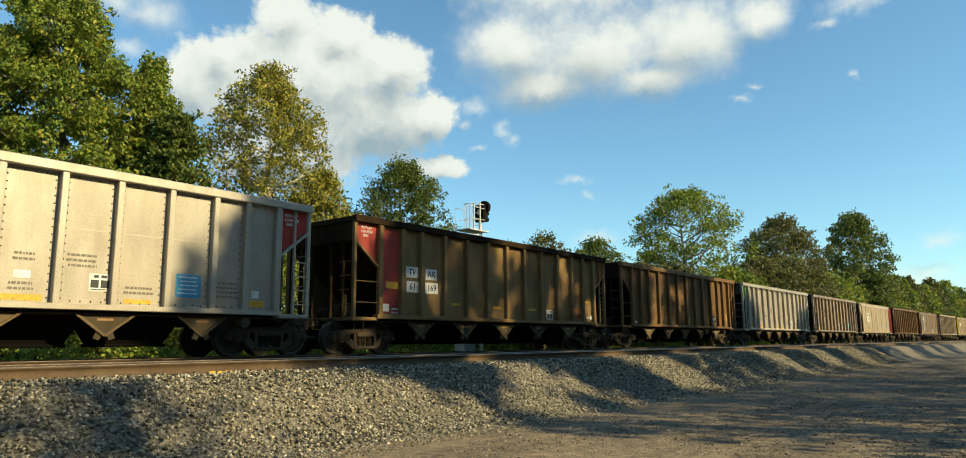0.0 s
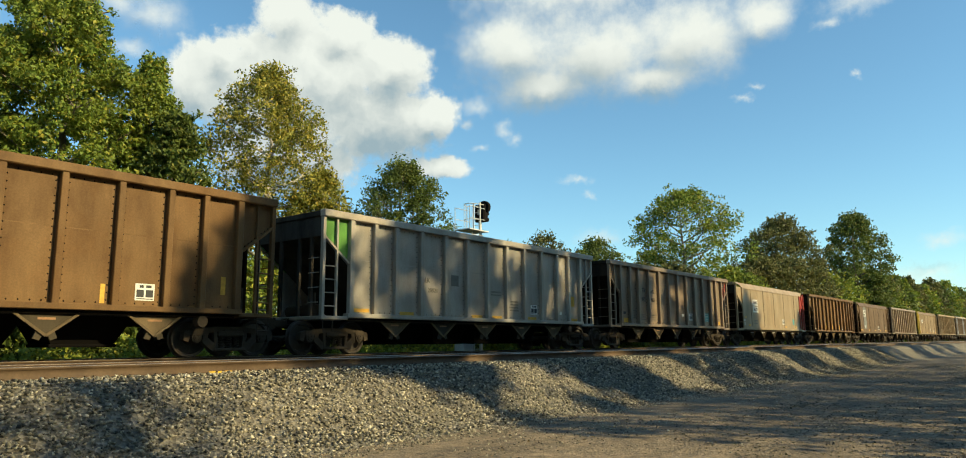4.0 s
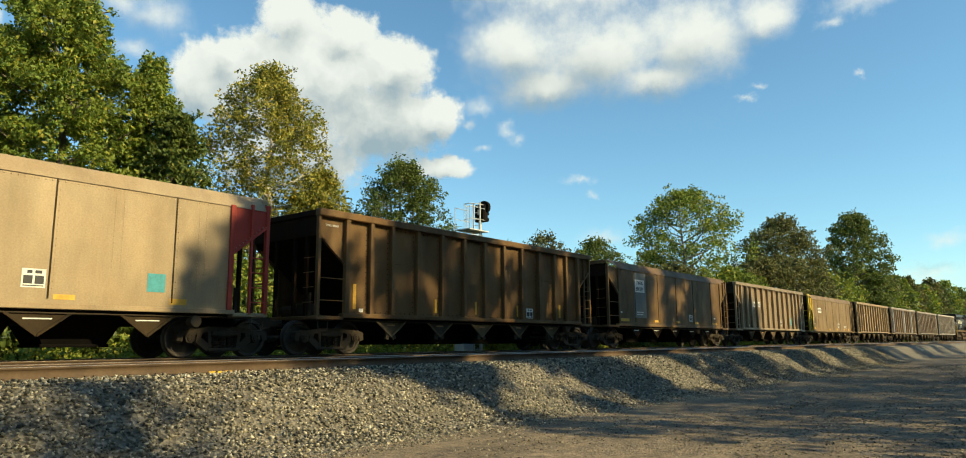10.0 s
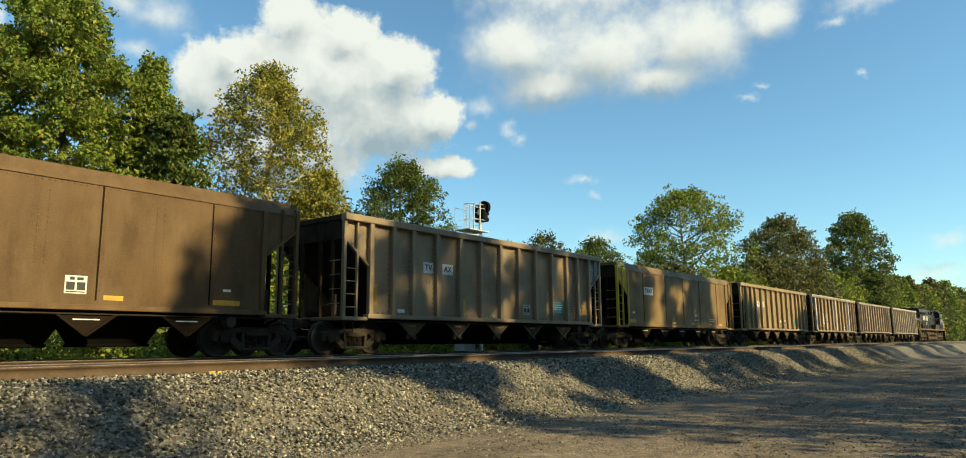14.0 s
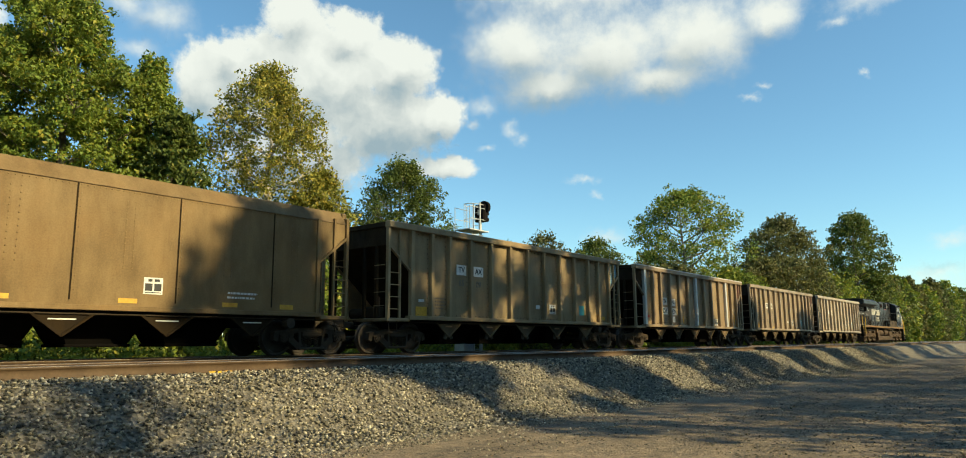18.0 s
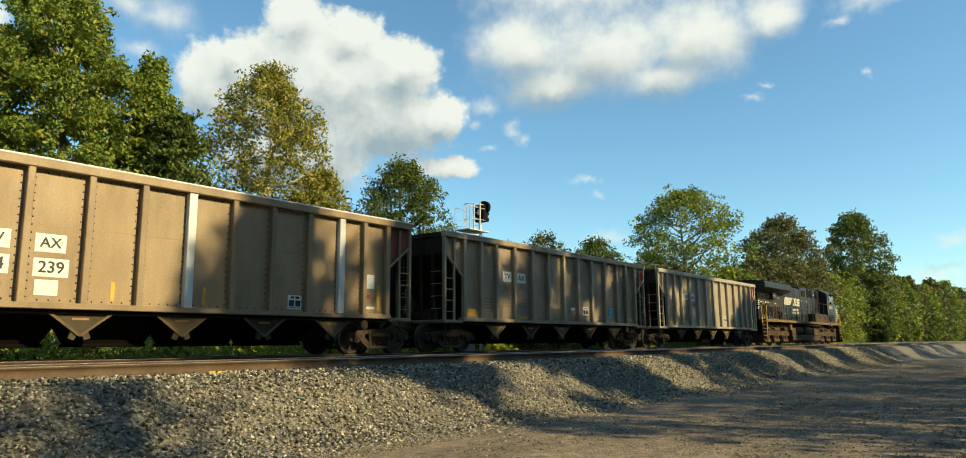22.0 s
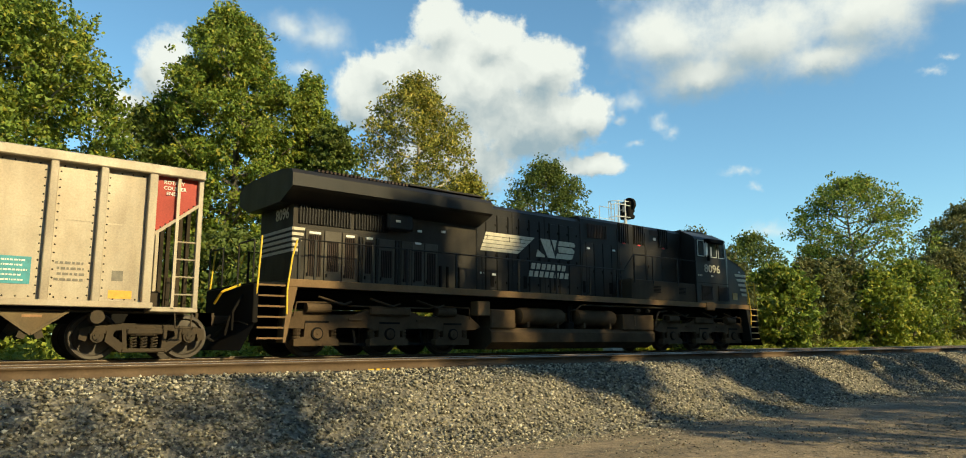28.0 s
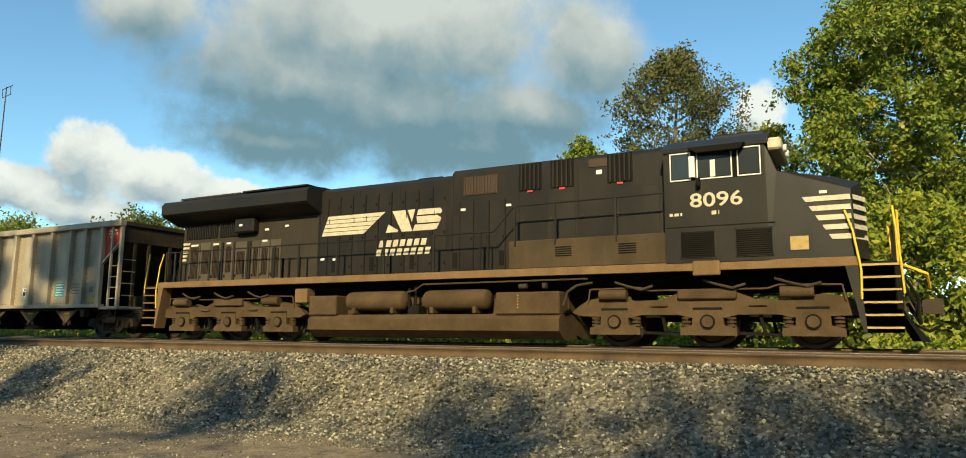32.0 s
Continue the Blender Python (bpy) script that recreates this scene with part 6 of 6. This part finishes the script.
for k, (x, y, h, w, b0, g) in enumerate([
        (18.1, -11, 20.8, 6.5, 0.62, 0.1), (24.5, -13, 24.5, 9, 0.55, 0.1), (30.5, -11, 23.5, 8, 0.56, 0.45), (37.5, -14, 25.5, 9, 0.57, 0.62), (44, -12, 23, 9, 0.58, 0.62), (53, -12, 20, 7, 0.66, 0.45),
        (66, -13, 20, 7, 0.66, 0.45), (-14, -15, 15.5, 7.5, 0.45, 0.3), (-15.5, -13.5, 24.5, 8, 0.5, 0.1), (-23, -14, 25, 9, 0.45, 0.1), (-32, -14, 24, 9, 0.4, 0.1), (82, -10, 15, 8, 0.4, 0.3), (98, -8, 14, 9, 0.4, 0.3)]):
    shade_tree(x, y, h, w, 200 + k, base=b0, gaps=g, n=8500 if 20 < x < 31 else 6000 if h > 16 else 3600)

for k, (x, y, h, w) in enumerate([(21.0, -9.6, 11.5, 6.5), (26.5, -11.6, 13.6, 8.5), (32.5, -9.4, 12.6, 9), (38.5, -12, 14.6, 9.5), (45, -10, 13.4, 9.5), (52.5, -11.4, 14.6, 10),
                                  (60.5, -9.8, 13.5, 10), (69, -11, 14.5, 11), (79, -9.6, 13.5, 11), (90, -11, 14, 11)]):
    shade_tree(x, y, h, w, 260 + k, base=0.04, gaps=0.3, n=1700 if k < 1 else 3300, size=0.34, fill=True)
for k, (x, y, h, w) in enumerate([(17.2, -8.2, 10.5, 6), (23.2, -7.4, 9.8, 6.5), (29.5, -8.4, 10.5, 7), (36.5, -7.6, 10, 7)]):
    shade_tree(x, y, h, w, 300 + k, base=0.05, gaps=0.35, n=1500, size=0.3, fill=True)
for k, (x, y, h, w) in enumerate([(11.2, -15, 16.4, 6), (8.0, -15.5, 16.6, 5), (5.2, -15.2, 16.4, 6), (1.6, -14.6, 15.6, 5), (-3.4, -15, 16, 5.5), (-9.5, -15.2, 16.2, 5.5)]):
    shade_tree(x, y, h, w, 280 + k, base=0.82, gaps=0.0, n=230, size=0.27, clumps=1.2)

# unseen wood added behind the road to cut sky light on the train
for k in range(13):
    x = -62 + 13.5 * k
    tree(x, -34 - 3 * (k % 2), 18.5 + 0.5 * (k * 7 % 4), 17, (LEAF_DEEP, LEAF_GREEN)[k % 2], BARK, 260 + k, n=3600, size=1.0, base=0.0, shape="round", label="unseen wood added behind the camera to block sky light", z0=0.0, group="roadside wood")


# ---- clouds: a far backdrop that drifts slowly ----
def cloud(name, label, az0, az1, el0, el1, blobs, soft, grain, shade, amp, thick=0.42, lumps=-1.6, level=20.0, fall=0.02, cover=0.97, grey=False):
    """A patch of far sky; blobs of (az, el, radius across, radius up) in degrees swell into one cloud with a ragged rim."""
    mat = bpy.data.materials.new(name)
    mat.use_nodes = True
    nt = mat.node_tree
    nt.nodes.remove(nt.nodes["Principled BSDF"])
    uvn = nt.nodes.new("ShaderNodeUVMap")
    uvn.uv_map = "UVMap"
    uv = uvn.outputs[0]

    def vmath(op, a, bb):
        n = nt.nodes.new("ShaderNodeVectorMath")
        n.operation = op
        for sock, value in zip(n.inputs, (a, bb)):
            if isinstance(value, tuple):
                sock.default_value = value
            elif value is not None:
                nt.links.new(value, sock)
        return n

    def fmath(op, a, bb, cc=None):
        n = nt.nodes.new("ShaderNodeMath")
        n.operation = op
        for sock, value in zip(n.inputs, (a, bb, cc)):
            if isinstance(value, (int, float)):
                sock.default_value = value
            elif value is not None:
                nt.links.new(value, sock)
        return n.outputs[0]

    # ragged rim: push the coordinates about before measuring the blobs
    wob = node(nt, "ShaderNodeTexNoise", Scale=0.22 * grain, Detail=7.0, Roughness=0.6)
    nt.links.new(uv, wob.inputs["Vector"])
    cen = vmath("SUBTRACT", wob.outputs["Color"], (0.5, 0.5, 0.5)).outputs[0]
    sc = vmath("MULTIPLY", cen, (amp, amp, 0.0)).outputs[0]
    pos = vmath("ADD", uv, sc).outputs[0]
    up = vmath("ADD", pos, (0.5, 1.6, 0.0)).outputs[0]

    def field(p):
        total = None
        for az, el, rx, ry in blobs:
            d = vmath("SUBTRACT", p, (az, el, 0.0)).outputs[0]
            d = vmath("MULTIPLY", d, (1 / rx, 1 / ry, 0.0)).outputs[0]
            d = fmath("SUBTRACT", 1.0, vmath("LENGTH", d, None).outputs["Value"])
            total = d if total is None else fmath("SMOOTH_MAX", total, d, 0.35)
        return total

    dens = field(pos)
    low = field(up)
    fine = node(nt, "ShaderNodeTexNoise", Scale=0.5 * grain, Detail=9.0, Roughness=0.62)
    nt.links.new(uv, fine.inputs["Vector"])
    puff = node(nt, "ShaderNodeTexNoise", Scale=0.28 * grain, Detail=5.0, Roughness=0.55)
    nt.links.new(pos, puff.inputs["Vector"])
    a = fmath("MULTIPLY_ADD", fmath("SUBTRACT", fine.outputs["Fac"], 0.5), 0.9, dens)
    al = nt.nodes.new("ShaderNodeMapRange")
    al.interpolation_type = "SMOOTHSTEP"
    al.inputs["From Min"].default_value, al.inputs["From Max"].default_value = 0.0, soft
    nt.links.new(a, al.inputs["Value"])
    # thin parts stay bright, the thick underside turns grey
    deep = fmath("MULTIPLY_ADD", fmath("SUBTRACT", low, dens), 0.9, fmath("MULTIPLY_ADD", dens, thick, fmath("MULTIPLY", fmath("SUBTRACT", puff.outputs["Fac"], 0.5), lumps)))
    sep = nt.nodes.new("ShaderNodeSeparateXYZ")
    nt.links.new(pos, sep.inputs[0])
    deep = fmath("MULTIPLY_ADD", fmath("SUBTRACT", level, sep.outputs["Y"]), fall, deep)
    col = ramp(nt, fmath("ADD", deep, shade), [(0.0, (0.45, 0.43, 0.425)), (0.35, (0.33, 0.33, 0.34)), (0.62, (0.22, 0.255, 0.285)), (1.0, (0.12, 0.18, 0.225))] if grey else
               [(0.0, (0.62, 0.575, 0.57)), (0.35, (0.52, 0.49, 0.495)), (0.66, (0.375, 0.375, 0.40)), (1.0, (0.24, 0.28, 0.335))])
    em = nt.nodes.new("ShaderNodeEmission")
    nt.links.new(col, em.inputs["Color"])
    tp = nt.nodes.new("ShaderNodeBsdfTransparent")
    ms = nt.nodes.new("ShaderNodeMixShader")
    nt.links.new(fmath("MULTIPLY", al.outputs[0], cover), ms.inputs[0])
    nt.links.new(tp.outputs[0], ms.inputs[1])
    nt.links.new(em.outputs[0], ms.inputs[2])
    nt.links.new(ms.outputs[0], nt.nodes["Material Output"].inputs["Surface"])
    na, ne = 24, 12
    v, uvs, f = [], [], []
    for i in range(na + 1):
        for k in range(ne + 1):
            az, el = az0 + (az1 - az0) * i / na, el0 + (el1 - el0) * k / ne
            ca = math.cos(radians(el))
            v.append((2600 * math.sin(radians(az)) * ca, 2600 * math.cos(radians(az)) * ca, 2600 * math.sin(radians(el))))
            uvs.append((az, el))
    for i in range(na):
        for k in range(ne):
            f.append((i * (ne + 1) + k, (i + 1) * (ne + 1) + k, (i + 1) * (ne + 1) + k + 1, i * (ne + 1) + k + 1))
    ob = part("cloud", big_mesh("cloud", v, f, mat, True, uvs), None)
    ob.location = (0, 0, EYE)
    ob.visible_shadow = False
    return tagged(ob, label, "cloud", kind="structure")


CLOUDS = [
    cloud("heaped_cloud", "bright heaped white cloud", 20, 53, 8, 36, [(36.5, 20.2, 8.6, 5.4), (29.4, 19.6, 3.8, 3.2), (30.6, 21.6, 2.6, 1.8), (35.6, 25.0, 3.0, 2.5), (40.2, 24.0, 3.2, 2.3), (44.0, 21.8, 3.9, 3.0), (43.4, 17.6, 5.8, 3.6), (47.4, 18.4, 2.4, 2.0), (36.0, 14.5, 7.0, 3.6), (47.8, 14.1, 3.2, 1.2)], 0.36, 1.25, 0.14, 2.5, 0.40, -1.35, 21.0, 0.055),
    cloud("broad_cloud", "broad grey-bellied white cloud", 45, 84, 9, 36, [(54.6, 23.4, 6.6, 4.3), (61.5, 22.8, 7.6, 4.6), (68.6, 23.2, 6.4, 4.4), (74.2, 24.0, 3.4, 2.4), (57.0, 20.2, 5.6, 2.4), (66.0, 20.4, 5.4, 1.9), (61.0, 28.6, 14.0, 4.6)], 0.8, 0.8, 0.1, 3.0, 0.22, -0.85, 23.2, 0.12),
    cloud("scattered_clouds", "small scattered white cloud tufts", 45, 95, 1, 30, [(51.1, 18.9, 1.7, 1.2), (50.2, 17.6, 1.0, 0.5), (53.4, 17.1, 1.1, 0.9), (54.2, 16.4, 1.0, 0.7), (51.3, 15.6, 0.9, 0.4), (59.2, 12.9, 1.8, 0.55), (60.4, 11.7, 0.6, 0.6), (80.4, 18.7, 0.6, 0.35), (72.6, 18.1, 1.3, 0.4), (73.6, 18.9, 0.9, 0.4), (81.0, 23.6, 3.6, 1.2), (79.0, 22.6, 1.6, 0.6), (61.0, 8.3, 2.7, 1.0), (84.7, 6.6, 2.0, 0.8), (83.6, 4.4, 2.8, 1.1), (89, 5.5, 3, 1.4)], 1.5, 2.6, -0.05, 2.0, cover=0.75),
    cloud("thin_clouds", "thin drifting cloud wisps", 10, 35, 15, 32, [(25.6, 23.8, 3.2, 2.4), (22.7, 24.2, 2.4, 1.4), (24.0, 21.2, 2.2, 1.0)], 1.5, 1.3, 0.1, 2.2),
    cloud("western_cloud", "wide grey cloud with a dark base", -76, 2, 8, 40, [(-37.0, 24.0, 21.0, 8.0), (-44.0, 19.0, 14.0, 6.0), (-35.0, 17.5, 12.0, 5.0), (-24.5, 17.5, 8.0, 4.0), (-56.0, 23.0, 6.0, 4.0), (-20.5, 22.0, 6.0, 6.0), (-8.0, 27.0, 4.0, 1.6), (-41, 30, 26, 6), (-31.0, 14.6, 13.0, 3.6), (-46.0, 14.2, 9.0, 3.0)], 0.6, 0.6, 0.50, 3.2, 0.15, -1.5, 20.5, 0.085, 0.96, True),
    cloud("low_heaped_cloud", "low bright heaped cloud", -76, -35, 2, 20, [(-58.8, 12.0, 3.6, 3.2), (-54.2, 11.0, 4.6, 2.2), (-49.0, 10.4, 3.8, 1.3), (-58.7, 8.3, 4.0, 1.6), (-63, 9.5, 4, 2.0)], 0.34, 1.3, 0.2, 2.2),
    cloud("gap_clouds", "white cloud seen between the trees", -12, 26, 10, 26, [(-7.4, 16.6, 2.2, 2.4), (13.8, 20.0, 2.4, 3.4), (11.3, 16.5, 3.0, 2.4)], 0.45, 1.3, 0.0, 1.6),
]

# ---- loose stones, laid last ----
rg = np.random.default_rng(21)


def stones(name, x, y, z, size, label):
    """Angular broken stones, each a lopsided eight-sided lump."""
    n = len(x)
    base = np.array([(1, 0, 0), (-1, 0, 0), (0, 1, 0), (0, -1, 0), (0, 0, 1), (0, 0, -1)], float)
    v = base[None] * rg.uniform(0.55, 1.25, (n, 6, 1)) + rg.normal(size=(n, 6, 3)) * 0.22
    q = rg.normal(size=(n, 4))
    q /= np.linalg.norm(q, axis=1)[:, None]
    w, a, bb, c = q.T
    m = np.stack([1 - 2 * (bb * bb + c * c), 2 * (a * bb - c * w), 2 * (a * c + bb * w), 2 * (a * bb + c * w), 1 - 2 * (a * a + c * c), 2 * (bb * c - a * w),
                  2 * (a * c - bb * w), 2 * (bb * c + a * w), 1 - 2 * (a * a + bb * bb)], 1).reshape(n, 3, 3)
    v = np.einsum("nij,nkj->nki", m, v) * (size[:, None, None] * np.array([1, 1, 0.8]))
    v += np.stack([x, y, z], 1)[:, None, :]
    face = np.array([(0, 2, 4), (2, 1, 4), (1, 3, 4), (3, 0, 4), (2, 0, 5), (1, 2, 5), (3, 1, 5), (0, 3, 5)])
    f = (np.arange(n)[:, None, None] * 6 + face[None]).reshape(-1, 3)
    return tagged(part(name, big_mesh(name, v.reshape(-1, 3), f, STONE), None), label, "stones", kind="stuff")


def noise_mask(x, y):
    """Where grit and litter gather: uneven drifts drawn out along the road."""
    s = np.sin(x * 0.55 + 1.3 * np.sin(y * 1.1)) + np.sin(y * 2.3 + 0.7 * np.sin(x * 0.4)) + 0.8 * np.sin(x * 1.7 - y * 2.9)
    return s + rg.normal(size=len(x)) * 0.9 > 0.1


sy = np.array([p[0] for p in SHOULDER])
sz = np.array([p[1] for p in SHOULDER])
n = 100000
x = -36 + 96 * rg.uniform(size=n) ** 1.15
y = 8.5 + 2.95 * rg.uniform(size=n) ** 0.75
z = np.interp(y, sy, sz) + rg.uniform(-0.015, 0.035, n)
y = y + -1.95e-4 * np.maximum(0, x - 10) ** 2
stones("ballast_stones", x, y, z, rg.uniform(0.016, 0.042, n), "crushed grey ballast stones on the slope")
n = 64000
x = -20 + 75 * rg.uniform(size=n) ** 1.2
y = np.where(rg.uniform(size=n) < 0.6, 9.2 - np.abs(rg.normal(size=n)) * 1.3, rg.uniform(0.3, 9.2, n))
keep = (y > 0.3) & (noise_mask(x, y) | (y > 8.0))
x, y = x[keep], y[keep]
stones("road_grit", x, y + -1.95e-4 * np.maximum(0, x - 10) ** 2, np.full(len(x), 0.006), 0.007 + 0.022 * rg.uniform(size=len(x)) ** 2, "scattered grit on the gravel road")

n = 5200
x, y = 2 + 55 * rg.uniform(size=n) ** 1.2, rg.uniform(0.3, 9.3, n)
keep = noise_mask(x, y)
x, y = x[keep], y[keep]
litter = part("leaf_litter", leaf_mesh("leaf_litter", np.stack([x, y - 1.95e-4 * np.maximum(0, x - 10) ** 2, np.full(len(x), 0.016)], 1), 0.05, LITTER, rg, 6.0), None)
tagged(litter, "small dry brown leaves scattered on the road", "leaf litter", kind="stuff")

# low dark tufts and fallen leaves on the verge of the road
n = 7000
mid = np.stack([9 + 44 * rg.uniform(size=90) ** 1.1, rg.uniform(0.8, 5.2, 90)], 1)
mid[:, 1] += 0.03 * (mid[:, 0] - 11)
pick = rg.integers(0, 90, n)
spread = rg.normal(size=(n, 2)) * np.array([1.1, 0.3])
tufts = np.column_stack([mid[pick] + spread, 0.006 + 0.03 * rg.uniform(size=n) ** 2])
tufts[:, 1] -= 1.95e-4 * np.maximum(0, tufts[:, 0] - 10) ** 2
tufts = part("low_tufts", leaf_mesh("low_tufts", tufts, 0.048, leaf_material("trodden_weeds", (0.02, 0.022, 0.009), (0.045, 0.045, 0.018), (0.10, 0.075, 0.03), 0.2), rg, 7.0), None)
tagged(tufts, "trodden dark weeds and leaves on the road verge", "weeds", kind="stuff")

for y0, label in ((SIDING, "empty near track on wooden sleepers"), (MAIN, "main track that carries the coal train")):
    tr, tie, plate = track(y0, label)
    for k in range(150):
        x = -34.0 + 0.54 * k
        yy, yaw = on_track(x, y0)
        part("sleeper", tie, None, tr, "", pose(x, yy, RAIL - 0.206, 0, 0, yaw))
        if y0 == SIDING:
            part("tie_plate", plate, None, tr, "", pose(x, yy - 0.753, RAIL - 0.206, 0, 0, yaw))
chalk = part("paint_mark", Geo().box(-0.22, 0.22, -0.02, 0.0, 0.0, 0.03).box(-0.1, 0.2, -0.1, -0.02, -0.02, 0.012), YELLOW, tr)
chalk.location = (7.05, SIDING - 0.835, RAIL - 0.19)
tagged(chalk, "yellow paint mark at the foot of the rail")


# ---- what moves ----
def motions():
    step = [0.0] + [0.5 * k for k in range(1, 64)] + [31.9, 32.0]

    def ride(ob, at_start):
        rows = []
        for t in step:
            x = at_start + train_x(t)
            y, yaw = on_track(x, MAIN)
            rows.append((t, pose(x, y, RAIL, 0, 0, yaw)))
        walk(ob, rows)

    for i, car in enumerate(CARS):
        ride(car, -2.592 + PITCH * i + HALF)
    ride(ENGINE, -2.592 + PITCH * 14 - (PITCH - 2 * HALF) / 2)
    for ob, (x, y, z), r in WHEELS:
        rows, t = [], 0.0
        while t < 32.0:
            rows.append((t, pose(x, y, z, 0, math.degrees(train_x(t) / r) % 360, 0)))
            t += 2 / 30
        rows.append((32.0, pose(x, y, z, 0, math.degrees(train_x(32.0) / r) % 360, 0)))
        walk(ob, rows)
    for c in CLOUDS:
        walk(c, [(0.0, pose(0, 0, EYE, 0, 0, 0.0)), (32.0, pose(0, 0, EYE, 0, 0, -1.25))])


motions()
